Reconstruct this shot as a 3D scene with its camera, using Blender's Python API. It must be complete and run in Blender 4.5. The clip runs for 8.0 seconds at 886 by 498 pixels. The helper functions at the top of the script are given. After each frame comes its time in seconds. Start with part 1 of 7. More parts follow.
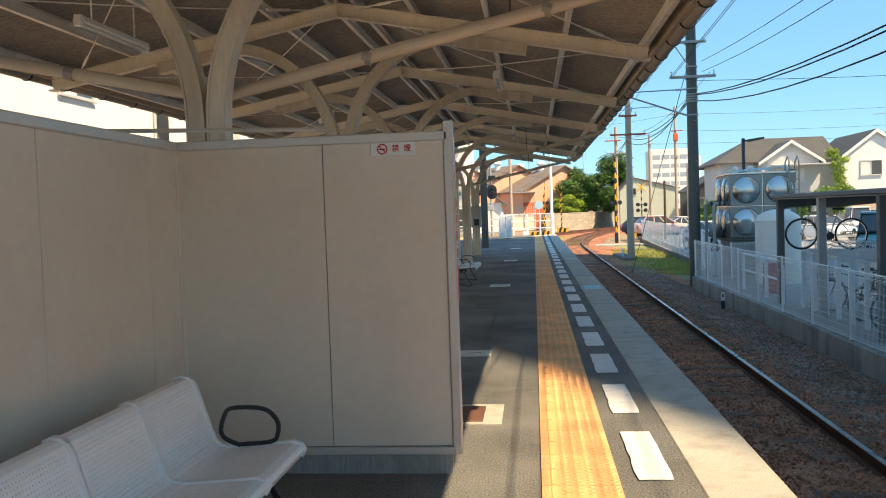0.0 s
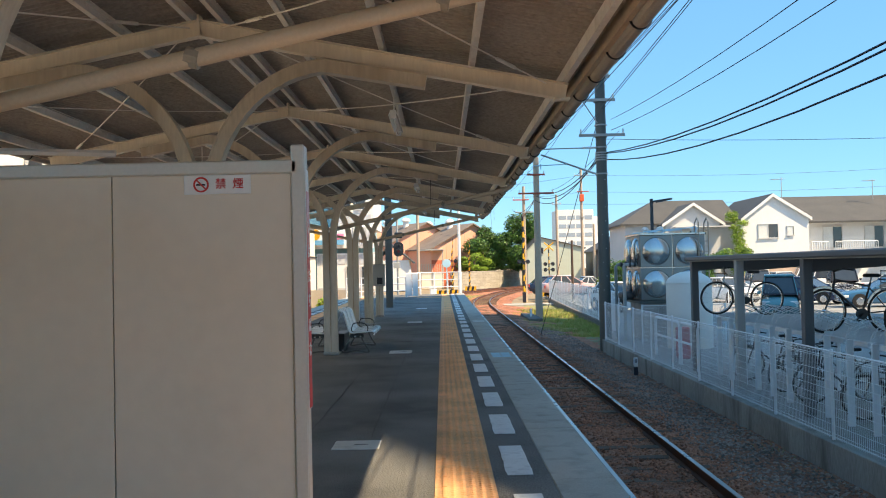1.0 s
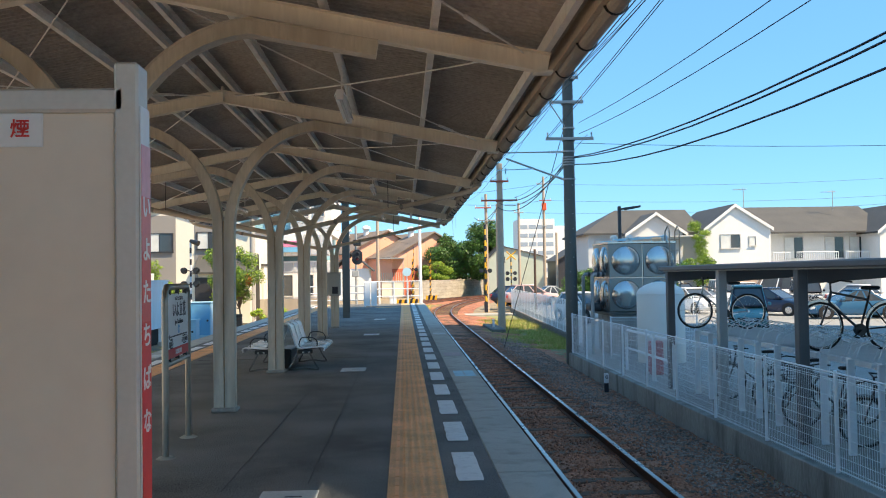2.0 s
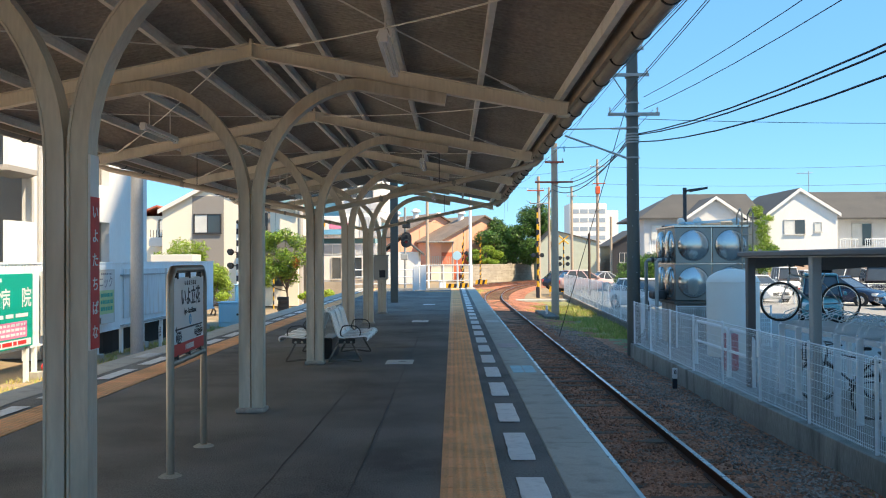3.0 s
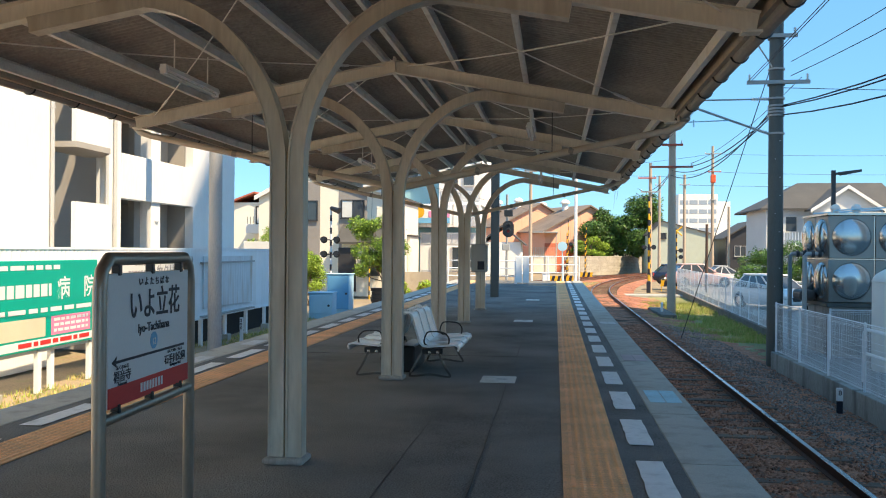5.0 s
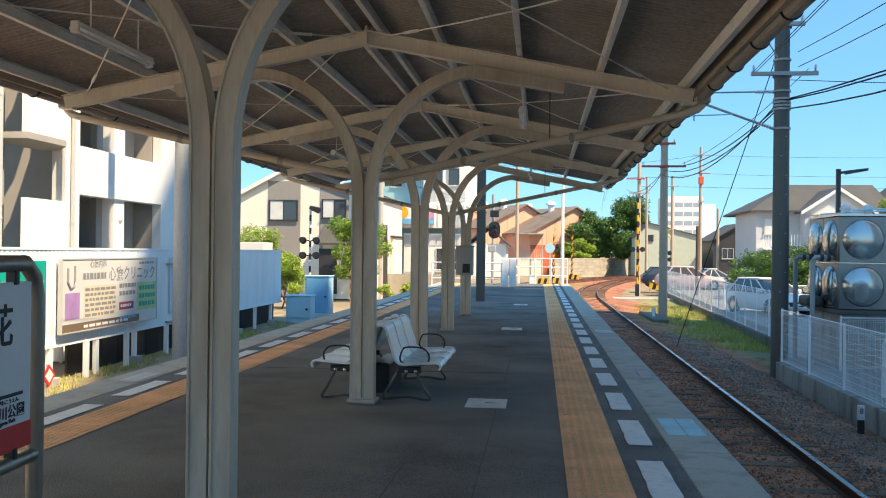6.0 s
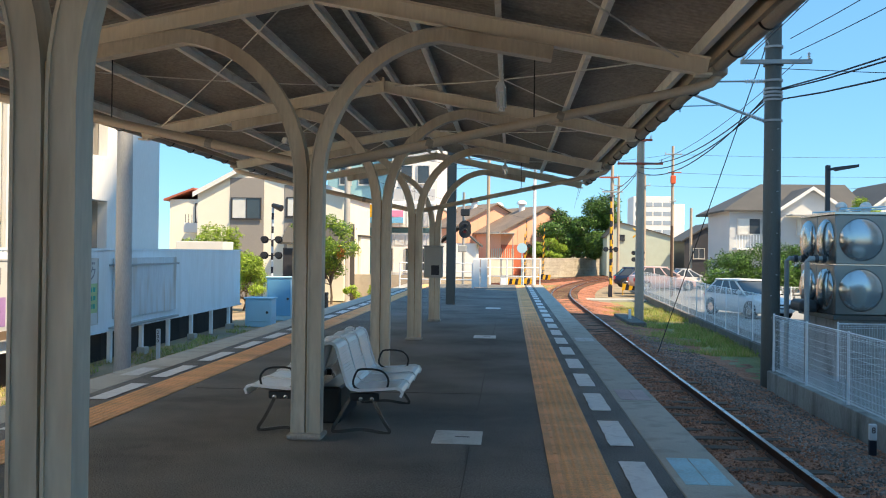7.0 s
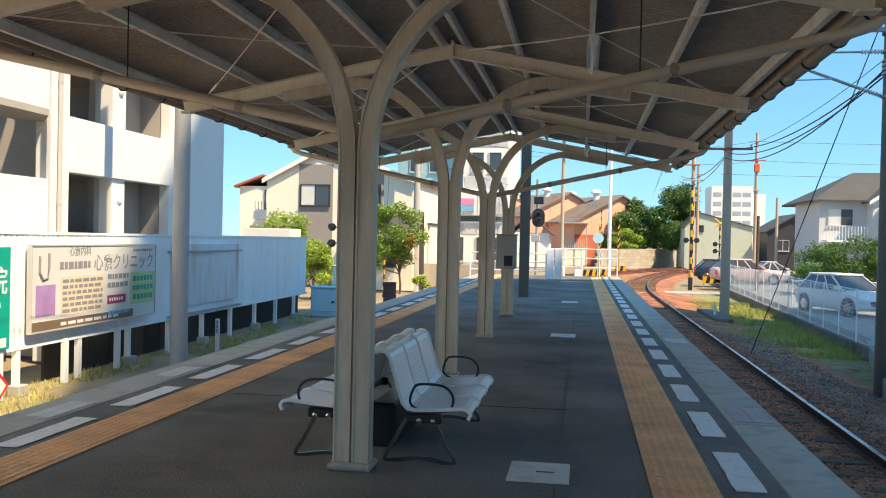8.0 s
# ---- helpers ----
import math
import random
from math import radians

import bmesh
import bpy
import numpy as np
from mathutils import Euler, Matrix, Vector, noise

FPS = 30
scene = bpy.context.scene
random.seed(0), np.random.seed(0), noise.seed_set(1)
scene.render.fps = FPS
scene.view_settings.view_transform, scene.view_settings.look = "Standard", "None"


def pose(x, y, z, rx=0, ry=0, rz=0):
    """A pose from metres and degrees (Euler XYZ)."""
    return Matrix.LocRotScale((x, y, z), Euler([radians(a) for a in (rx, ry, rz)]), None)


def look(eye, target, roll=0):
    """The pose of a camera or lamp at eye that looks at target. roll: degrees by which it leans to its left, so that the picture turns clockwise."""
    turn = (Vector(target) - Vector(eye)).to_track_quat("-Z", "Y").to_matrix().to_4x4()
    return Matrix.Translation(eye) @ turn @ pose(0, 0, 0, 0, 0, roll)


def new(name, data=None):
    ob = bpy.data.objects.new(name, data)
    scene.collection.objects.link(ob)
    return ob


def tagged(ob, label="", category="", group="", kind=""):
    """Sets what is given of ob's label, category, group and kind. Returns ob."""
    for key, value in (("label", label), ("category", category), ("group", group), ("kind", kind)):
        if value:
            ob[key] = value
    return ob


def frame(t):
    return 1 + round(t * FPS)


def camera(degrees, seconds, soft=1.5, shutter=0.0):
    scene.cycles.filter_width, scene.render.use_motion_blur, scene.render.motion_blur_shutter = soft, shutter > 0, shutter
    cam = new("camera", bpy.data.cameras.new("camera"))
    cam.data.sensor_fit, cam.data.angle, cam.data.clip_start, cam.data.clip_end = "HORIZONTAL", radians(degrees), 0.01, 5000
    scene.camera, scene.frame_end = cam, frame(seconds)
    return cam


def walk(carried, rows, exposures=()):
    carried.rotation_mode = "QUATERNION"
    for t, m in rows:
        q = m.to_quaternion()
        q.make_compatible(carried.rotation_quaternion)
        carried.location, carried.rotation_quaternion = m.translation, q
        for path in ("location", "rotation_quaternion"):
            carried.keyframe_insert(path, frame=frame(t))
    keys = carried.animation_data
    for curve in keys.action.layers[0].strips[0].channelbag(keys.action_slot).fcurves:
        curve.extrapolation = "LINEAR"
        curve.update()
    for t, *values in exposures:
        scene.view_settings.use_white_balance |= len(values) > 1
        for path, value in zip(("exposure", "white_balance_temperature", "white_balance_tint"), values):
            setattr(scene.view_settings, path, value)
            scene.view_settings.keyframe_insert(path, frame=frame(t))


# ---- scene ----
# ---------- camera and its walk ----------
cam = camera(54.5, 8.0, 1.05)
METRES, EYE, TILT, LEAN, TURN = 12.0, 1.557, 0.0, 0.0, 6.1
ROWS = [
    (0.0, 0.0, 0.0, 0.0, -0.08, -2.4, 1.96),
    (0.5, 0.0131, 0.0664, 0.0013, -4.17, -0.6, 1.63),
    (1.0, 0.0212, 0.1296, 0.0028, -6.13, 1.23, 1.22),
    (2.5, 0.0466, 0.3115, 0.0033, -9.19, 1.78, 0.91),
    (3.0, 0.0479, 0.3737, 0.0028, -5.45, 0.73, 0.31),
    (3.5, 0.0535, 0.4315, 0.0027, -2.83, 0.21, 0.1),
    (4.0, 0.0549, 0.4904, 0.0018, -0.37, -0.01, 0.1),
    (5.5, 0.0615, 0.6773, 0.002, 1.38, 0.16, -0.46),
    (6.0, 0.0621, 0.7404, 0.0026, 0.31, 0.19, -0.64),
    (6.5, 0.0679, 0.8084, 0.0032, -0.84, 0.2, -0.73),
    (7.0, 0.0671, 0.8724, 0.0045, -1.68, 0.18, -0.7),
    (7.5, 0.0698, 0.9326, 0.0038, -0.46, -0.06, -0.9),
    (8.0, 0.0656, 0.9951, 0.0039, 3.04, -0.62, -1.23),
]
EXPOSURES = [(0.0, 1.22, 7450, 9), (1.0, 1.21, 6900, 8), (2.5, 1.21, 6550, 7), (4.0, 1.22, 6700, 7), (6.5, 1.2, 6750, 7), (8.0, 1.16, 6850, 7)]
walk(cam, [(t, pose(0, 0, EYE, TILT, LEAN, TURN) @ pose(METRES * x, METRES * y, METRES * z, 90 + pitch, roll, yaw)) for t, x, y, z, yaw, pitch, roll in ROWS], EXPOSURES)

# ---------- world and sun ----------
SUN_EL, SUN_FROM = 53.0, 122.0  # elevation; compass bearing of the sun, clockwise from +y
world = bpy.data.worlds.new("sky")
scene.world = world
world.use_nodes = True
wn = world.node_tree
sky = wn.nodes.new("ShaderNodeTexSky")
sky.sky_type = "NISHITA"
sky.sun_disc = False
sky.sun_elevation = radians(SUN_EL)
sky.sun_rotation = radians(SUN_FROM)
sky.air_density, sky.dust_density, sky.ozone_density = 1.15, 0.0, 3.0
tint = wn.nodes.new("ShaderNodeMix")
tint.data_type, tint.blend_type = "RGBA", "MULTIPLY"
tint.inputs["Factor"].default_value = 1.0
tint.inputs[7].default_value = (0.47, 0.72, 1.0, 1)
wn.links.new(sky.outputs[0], tint.inputs[6])
haze = wn.nodes.new("ShaderNodeMix")
haze.data_type = "RGBA"
haze.inputs["Factor"].default_value = 0.55
haze.inputs[7].default_value = (0.95, 2.35, 3.75, 1)  # even summer haze over the whole sky
wn.links.new(tint.outputs[2], haze.inputs[6])
wn.links.new(haze.outputs[2], wn.nodes["Background"].inputs[0])
wn.nodes["Background"].inputs[1].default_value = 0.115
b = radians(SUN_FROM)
sun_dir = Vector((math.sin(b) * math.cos(radians(SUN_EL)), math.cos(b) * math.cos(radians(SUN_EL)), math.sin(radians(SUN_EL))))
sun_data = bpy.data.lights.new("sun", "SUN")
sun_data.energy, sun_data.angle, sun_data.color = 4.0, radians(0.5), (1.0, 0.79, 0.55)
sun = new("sun", sun_data)
sun.matrix_world = look(sun_dir * 100, (0, 0, 0))

# ---------- materials ----------


def material(name, color, rough=0.6, metal=0.0, scale=6.0, vary=0.12, bump=0.0, grain=60.0, dirt=None, dirt_amount=0.0, spread=0.0, streak=False, spec=0.5, relief=0.01, island=0.0):
    """A procedural surface: base colour with variation at two scales, optional stains, and fine relief."""
    m = bpy.data.materials.new(name)
    m.use_nodes = True
    nt = m.node_tree
    bsdf = nt.nodes["Principled BSDF"]
    bsdf.inputs["Roughness"].default_value = rough
    bsdf.inputs["Metallic"].default_value = metal
    bsdf.inputs["Specular IOR Level"].default_value = spec
    coord = nt.nodes.new("ShaderNodeTexCoord")
    mapping = nt.nodes.new("ShaderNodeMapping")
    geo = nt.nodes.new("ShaderNodeNewGeometry")
    nt.links.new(geo.outputs["Position"], mapping.inputs[0])
    mapping.inputs["Scale"].default_value = (1, 1, 0.18) if streak else (1, 1, 1)

    def tex(s, detail):
        n = nt.nodes.new("ShaderNodeTexNoise")
        n.inputs["Scale"].default_value, n.inputs["Detail"].default_value = s, detail
        nt.links.new(mapping.outputs[0], n.inputs["Vector"])
        return n

    big, fine = tex(scale * 0.25, 4), tex(grain, 3)
    add = nt.nodes.new("ShaderNodeMath")
    add.operation = "ADD"
    nt.links.new(big.outputs["Fac"], add.inputs[0])
    nt.links.new(fine.outputs["Fac"], add.inputs[1])
    rng = nt.nodes.new("ShaderNodeMapRange")
    rng.inputs["From Min"].default_value, rng.inputs["From Max"].default_value = 0.6, 1.4
    rng.inputs["To Min"].default_value, rng.inputs["To Max"].default_value = 1 - vary * 1.6, 1 + vary * 1.6
    nt.links.new(add.outputs[0], rng.inputs["Value"])
    last = rng.outputs[0]
    if spread:
        info = nt.nodes.new("ShaderNodeObjectInfo")
        r2 = nt.nodes.new("ShaderNodeMapRange")
        r2.inputs["To Min"].default_value, r2.inputs["To Max"].default_value = 1 - spread, 1 + spread
        nt.links.new(info.outputs["Random"], r2.inputs["Value"])
        mul = nt.nodes.new("ShaderNodeMath")
        mul.operation = "MULTIPLY"
        nt.links.new(last, mul.inputs[0])
        nt.links.new(r2.outputs[0], mul.inputs[1])
        last = mul.outputs[0]
    if island:
        r3 = nt.nodes.new("ShaderNodeMapRange")
        r3.inputs["To Min"].default_value, r3.inputs["To Max"].default_value = 1 - island, 1 + island
        nt.links.new(geo.outputs["Random Per Island"], r3.inputs["Value"])
        mul = nt.nodes.new("ShaderNodeMath")
        mul.operation = "MULTIPLY"
        nt.links.new(last, mul.inputs[0])
        nt.links.new(r3.outputs[0], mul.inputs[1])
        last = mul.outputs[0]
    mix = nt.nodes.new("ShaderNodeVectorMath")
    mix.operation = "SCALE"
    mix.inputs[0].default_value = color
    nt.links.new(last, mix.inputs["Scale"])
    out = mix.outputs[0]
    if dirt:
        stain = tex(scale, 6)
        ramp = nt.nodes.new("ShaderNodeMapRange")
        ramp.inputs["From Min"].default_value, ramp.inputs["From Max"].default_value = 0.5, 0.72
        ramp.inputs["To Max"].default_value = dirt_amount
        nt.links.new(stain.outputs["Fac"], ramp.inputs["Value"])
        mx = nt.nodes.new("ShaderNodeMix")
        mx.data_type = "RGBA"
        nt.links.new(ramp.outputs[0], mx.inputs["Factor"])
        nt.links.new(out, mx.inputs[6])
        mx.inputs[7].default_value = (*dirt, 1)
        out = mx.outputs[2]
    nt.links.new(out, bsdf.inputs["Base Color"])
    rr = nt.nodes.new("ShaderNodeMapRange")
    rr.inputs["To Min"].default_value, rr.inputs["To Max"].default_value = max(0.02, rough - 0.08), min(1, rough + 0.08)
    nt.links.new(big.outputs["Fac"], rr.inputs["Value"])
    nt.links.new(rr.outputs[0], bsdf.inputs["Roughness"])
    if bump:
        bn = nt.nodes.new("ShaderNodeBump")
        bn.inputs["Strength"].default_value, bn.inputs["Distance"].default_value = min(1, bump), relief
        nt.links.new(fine.outputs["Fac"], bn.inputs["Height"])
        nt.links.new(bn.outputs[0], bsdf.inputs["Normal"])
    return m


def glowing(name, color, strength):
    m = bpy.data.materials.new(name)
    m.use_nodes = True
    bsdf = m.node_tree.nodes["Principled BSDF"]
    bsdf.inputs["Base Color"].default_value = (*color, 1)
    bsdf.inputs["Emission Color"].default_value = (*color, 1)
    bsdf.inputs["Emission Strength"].default_value = strength
    return m


ASPHALT = material("asphalt", (0.158, 0.16, 0.153), 0.9, scale=3.0, vary=0.5, bump=1.0, grain=70, dirt=(0.19, 0.18, 0.165), dirt_amount=0.5, relief=0.02)
CRACK = material("joint tar", (0.085, 0.083, 0.08), 0.8)
COPING = material("coping concrete", (0.42, 0.41, 0.36), 0.85, scale=4, vary=0.14, bump=0.4, grain=90, dirt=(0.21, 0.19, 0.17), dirt_amount=0.6, spread=0.06)
CONCRETE = material("weathered concrete", (0.37, 0.365, 0.345), 0.9, scale=3, vary=0.2, bump=0.5, grain=60, dirt=(0.09, 0.09, 0.085), dirt_amount=0.75, streak=True)
KERBCONC = material("dark stained concrete", (0.15, 0.14, 0.125), 0.95, scale=3, vary=0.25, bump=0.5, grain=50, dirt=(0.06, 0.06, 0.05), dirt_amount=0.7, streak=True)
TACTILE = material("yellow tactile tile", (0.9, 0.46, 0.2), 0.6, scale=8, vary=0.2, bump=0.3, grain=120, dirt=(0.5, 0.3, 0.12), dirt_amount=0.5, spread=0.08)
TACTILEBASE = material("darker stained tactile base", (0.78, 0.42, 0.195), 0.75, scale=8, vary=0.3, bump=0.3, grain=90, dirt=(0.42, 0.29, 0.18), dirt_amount=0.5, spread=0.08)
ROADWHITE = material("worn white paint", (0.74, 0.75, 0.74), 0.65, scale=12, vary=0.08, bump=0.3, grain=150, dirt=(0.35, 0.35, 0.35), dirt_amount=0.4)
CREAM = material("cream painted steel", (0.86, 0.8, 0.68), 0.45, scale=5, vary=0.07, grain=40, dirt=(0.36, 0.28, 0.19), dirt_amount=0.2, streak=True)
PURLIN = material("pale grey painted steel", (0.84, 0.82, 0.78), 0.5, scale=5, vary=0.08, dirt=(0.3, 0.24, 0.17), dirt_amount=0.3)
ROOFING = material("weathered corrugated sheet", (0.37, 0.35, 0.325), 0.75, scale=2.0, vary=0.2, grain=25, dirt=(0.25, 0.23, 0.205), dirt_amount=0.6)
GUTTER = material("grey plastic gutter", (0.33, 0.3, 0.26), 0.5, scale=4, vary=0.1, dirt=(0.2, 0.17, 0.14), dirt_amount=0.4)
PANEL = material("beige wall panel", (0.72, 0.655, 0.555), 0.42, scale=2.0, vary=0.03, grain=15, dirt=(0.5, 0.45, 0.38), dirt_amount=0.25)
TRIM = material("aluminium trim", (0.62, 0.60, 0.56), 0.4, metal=0.3, vary=0.04)
SEATWHITE = material("white coated steel", (0.90, 0.91, 0.92), 0.24, scale=6, vary=0.03, grain=40)
BLACKSTEEL = material("black painted steel", (0.02, 0.022, 0.025), 0.35, vary=0.2)
CHROME = material("polished steel", (0.62, 0.62, 0.61), 0.22, metal=1.0, vary=0.05)
STAINLESS = material("stainless steel", (0.36, 0.32, 0.27), 0.4, metal=0.8, scale=10, vary=0.1, streak=True)
# flat tank faces: a dark reflection is put into this steel's colour
TANKREFLECT = material("tank steel darkened for its reflection", (0.26, 0.26, 0.25), 0.38, metal=0.9, scale=3, vary=0.1)
TANKSTEEL = material("brushed tank steel", (0.50, 0.50, 0.49), 0.2, metal=1.0, scale=3, vary=0.06)
RAIL = material("rusty rail", (0.15, 0.06, 0.035), 0.8, vary=0.25, bump=0.4)
RAILTOP = material("worn rail head", (0.4, 0.38, 0.36), 0.28, metal=1.0, vary=0.08)
SLEEPER = material("weathered sleeper", (0.15, 0.09, 0.06), 0.9, scale=8, vary=0.3, bump=0.6, grain=50, spread=0.25)
BALLAST = material("rust-brown ballast", (0.38, 0.15, 0.08), 0.95, scale=3, vary=0.6, bump=1.0, grain=26, relief=0.05, dirt=(0.22, 0.17, 0.14), dirt_amount=0.5)
STONE = material("ballast stone", (0.36, 0.145, 0.08), 0.95, scale=5, vary=0.3, bump=0.5, island=0.5)
DIRT = material("dry dirt", (0.30, 0.23, 0.15), 0.95, scale=2, vary=0.3, bump=0.7, grain=30, dirt=(0.18, 0.2, 0.07), dirt_amount=0.5)
TARMAC = material("car park tarmac", (0.27, 0.27, 0.26), 0.9, scale=1.0, vary=0.15, bump=0.5, grain=60)
FENCEWHITE = material("white mesh fence coating", (0.8, 0.83, 0.85), 0.45, vary=0.04)
POLEGREY = material("dark grey-green painted pole", (0.085, 0.09, 0.082), 0.55, scale=3, vary=0.12, streak=True)
POLECONC = material("pole concrete", (0.44, 0.425, 0.4), 0.9, scale=4, vary=0.14, bump=0.3, streak=True)
# pole concrete again, with warm sunlight mixed into its tan colour
POLESUNLIT = material("pole concrete in sunlit tan", (0.46, 0.37, 0.28), 0.9, scale=4, vary=0.14, bump=0.3, streak=True)
LAMPDARK = material("dark grey lamp", (0.05, 0.055, 0.06), 0.5, vary=0.1)
WIRE = material("cable sheath", (0.015, 0.016, 0.02), 0.6)
REDARM = material("red oxide steel", (0.42, 0.09, 0.05), 0.6, vary=0.15)
CERAMIC = material("porcelain insulator", (0.7, 0.7, 0.68), 0.25, vary=0.05)
SHEETWHITE = material("white painted sheet steel", (0.8, 0.85, 0.87), 0.5, scale=1.5, vary=0.05, grain=10, dirt=(0.5, 0.46, 0.4), dirt_amount=0.25, streak=True)
SHEETRUST = material("rust-streaked white sheet", (0.66, 0.70, 0.72), 0.55, scale=3.0, vary=0.08, grain=12, dirt=(0.42, 0.27, 0.14), dirt_amount=0.6, streak=True)
PLASTERWHITE = material("white plaster", (0.8, 0.79, 0.76), 0.8, scale=1.2, vary=0.04, grain=20, bump=0.1, dirt=(0.6, 0.57, 0.52), dirt_amount=0.2, streak=True)
PLASTERGREY = material("grey plaster", (0.30, 0.28, 0.26), 0.8, scale=1.5, vary=0.06, grain=20)
PLASTERCREAM = material("cream plaster", (0.86, 0.8, 0.67), 0.8, scale=1.5, vary=0.06, grain=20)
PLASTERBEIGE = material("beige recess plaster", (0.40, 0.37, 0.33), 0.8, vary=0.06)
ROOFTILE = material("grey roof tile", (0.075, 0.073, 0.068), 0.7, scale=3, vary=0.2, grain=20)
ROOFBROWN = material("brown slate roof", (0.21, 0.165, 0.13), 0.8, scale=2, vary=0.2, grain=10)
ORANGEWALL = material("salmon orange sheet", (0.8, 0.42, 0.28), 0.7, scale=1, vary=0.08)
REDWALL = material("red painted wall", (0.48, 0.13, 0.07), 0.7, scale=1, vary=0.15)
TEAL = material("pale teal cladding", (0.30, 0.50, 0.53), 0.6, vary=0.05)
PALEGREEN = material("pale green wall", (0.5, 0.56, 0.46), 0.7, vary=0.05)
GLASS = material("window glass", (0.05, 0.06, 0.07), 0.08, vary=0.1, spec=0.8)
CURTAIN = material("pale curtain behind glass", (0.68, 0.69, 0.66), 0.35, vary=0.1)
FRAMEDARK = material("dark window frame", (0.04, 0.04, 0.045), 0.5)
LEAF = material("green leaf", (0.09, 0.19, 0.022), 0.55, scale=2, vary=0.3, grain=5, island=0.45)
LEAFLIGHT = material("light green leaf", (0.26, 0.38, 0.035), 0.55, scale=2, vary=0.25, grain=5, island=0.4)
LEAFDARK = material("dark green leaf", (0.05, 0.115, 0.025), 0.55, scale=2, vary=0.3, grain=5, island=0.45)
BARK = material("bark", (0.14, 0.10, 0.07), 0.9, vary=0.3, bump=0.5)
BLOCKWALL = material("grey-brown block wall", (0.42, 0.38, 0.31), 0.9, scale=2, vary=0.15, bump=0.4, dirt=(0.27, 0.24, 0.20), dirt_amount=0.6, spread=0.1)
RUBBER = material("rubber", (0.018, 0.018, 0.018), 0.75)
RED = material("signal red", (0.58, 0.035, 0.03), 0.5, vary=0.05)
SIGNWHITE = material("sign white", (0.74, 0.77, 0.78), 0.35, scale=2, vary=0.02)
SIGNBLUE = material("light blue paint", (0.16, 0.42, 0.66), 0.5, vary=0.08)
CABINETBLUE = material("pale blue cabinet paint", (0.45, 0.7, 0.82), 0.5, vary=0.05)
INK = material("black ink", (0.015, 0.017, 0.03), 0.5)
GREENSIGN = material("teal green sign", (0.0, 0.36, 0.27), 0.45, vary=0.04)
PINKSIGN = material("pink sign field", (0.75, 0.25, 0.42), 0.5, vary=0.04)
MAROON = material("maroon sign field", (0.33, 0.04, 0.10), 0.5, vary=0.05)
YELLOW = material("warning yellow", (0.75, 0.42, 0.02), 0.5, vary=0.08)
GREYSIGN = material("grey ink", (0.26, 0.26, 0.27), 0.5)
BEIGESIGN = material("faded beige print", (0.70, 0.60, 0.44), 0.5, vary=0.05)
PURPLESIGN = material("faded purple print", (0.42, 0.25, 0.52), 0.5, vary=0.25)
BROWNSIGN = material("brown sign strip", (0.19, 0.13, 0.08), 0.5, vary=0.1)
MAPGREEN = material("map green print", (0.45, 0.62, 0.30), 0.5, vary=0.15)
TANKCREAM = material("cream plastic tank", (0.74, 0.73, 0.68), 0.5, vary=0.04)
STONEGREY = material("grey lineside gravel", (0.26, 0.19, 0.155), 0.95, scale=5, vary=0.3, bump=0.5, island=0.55)
WALLCONC = material("mossy stained concrete", (0.31, 0.32, 0.3), 0.92, scale=3, vary=0.22, bump=0.5, grain=60, dirt=(0.07, 0.07, 0.06), dirt_amount=0.75, streak=True)
# greyed wall colour: holds the shade on the white house's wing and middle gable
SHADEDWALL = material("white wall greyed for shade", (0.55, 0.56, 0.56), 0.8, scale=1.5, vary=0.05, grain=20)
POSTCREAM = material("aged cream post paint", (0.60, 0.55, 0.46), 0.42, scale=5, vary=0.12, grain=40, dirt=(0.27, 0.19, 0.11), dirt_amount=0.5, streak=True)
FASCIA = material("tan fascia paint", (0.45, 0.37, 0.28), 0.55, scale=4, vary=0.12, dirt=(0.2, 0.16, 0.12), dirt_amount=0.4)
GREYBOX = material("grey cabinet paint", (0.36, 0.37, 0.36), 0.5, vary=0.07)
HATCH = material("hatch steel", (0.66, 0.67, 0.64), 0.5, vary=0.1, dirt=(0.3, 0.3, 0.28), dirt_amount=0.5)
RUSTPLATE = material("rusty plate", (0.13, 0.06, 0.04), 0.8, vary=0.3)

# ---------- mesh helpers ----------


def smooth_path(pts, k=5):
    """Round the corners of a path (Catmull-Rom)."""
    p = [Vector(q) for q in pts]
    out = []
    for i in range(len(p) - 1):
        a, b, c, d = p[max(i - 1, 0)], p[i], p[i + 1], p[min(i + 2, len(p) - 1)]
        for j in range(k):
            t = j / k
            out.append(0.5 * (2 * b + (c - a) * t + (2 * a - 5 * b + 4 * c - d) * t * t + (3 * b - a - 3 * c + d) * t ** 3))
    out.append(p[-1])
    return out


def box(bm, x0, x1, y0, y1, z0, z1):
    vs = [bm.verts.new(p) for p in ((x0, y0, z0), (x1, y0, z0), (x1, y1, z0), (x0, y1, z0), (x0, y0, z1), (x1, y0, z1), (x1, y1, z1), (x0, y1, z1))]
    for f in ((3, 2, 1, 0), (4, 5, 6, 7), (0, 1, 5, 4), (1, 2, 6, 5), (2, 3, 7, 6), (3, 0, 4, 7)):
        bm.faces.new([vs[i] for i in f])
    return vs


def soft_box(bm, x0, x1, y0, y1, z0, z1, r=0.01, seg=1):
    vs = box(bm, x0, x1, y0, y1, z0, z1)
    es = {e for v in vs for e in v.link_edges}
    bmesh.ops.bevel(bm, geom=list(es), offset=r, segments=seg, affect="EDGES", profile=0.5)


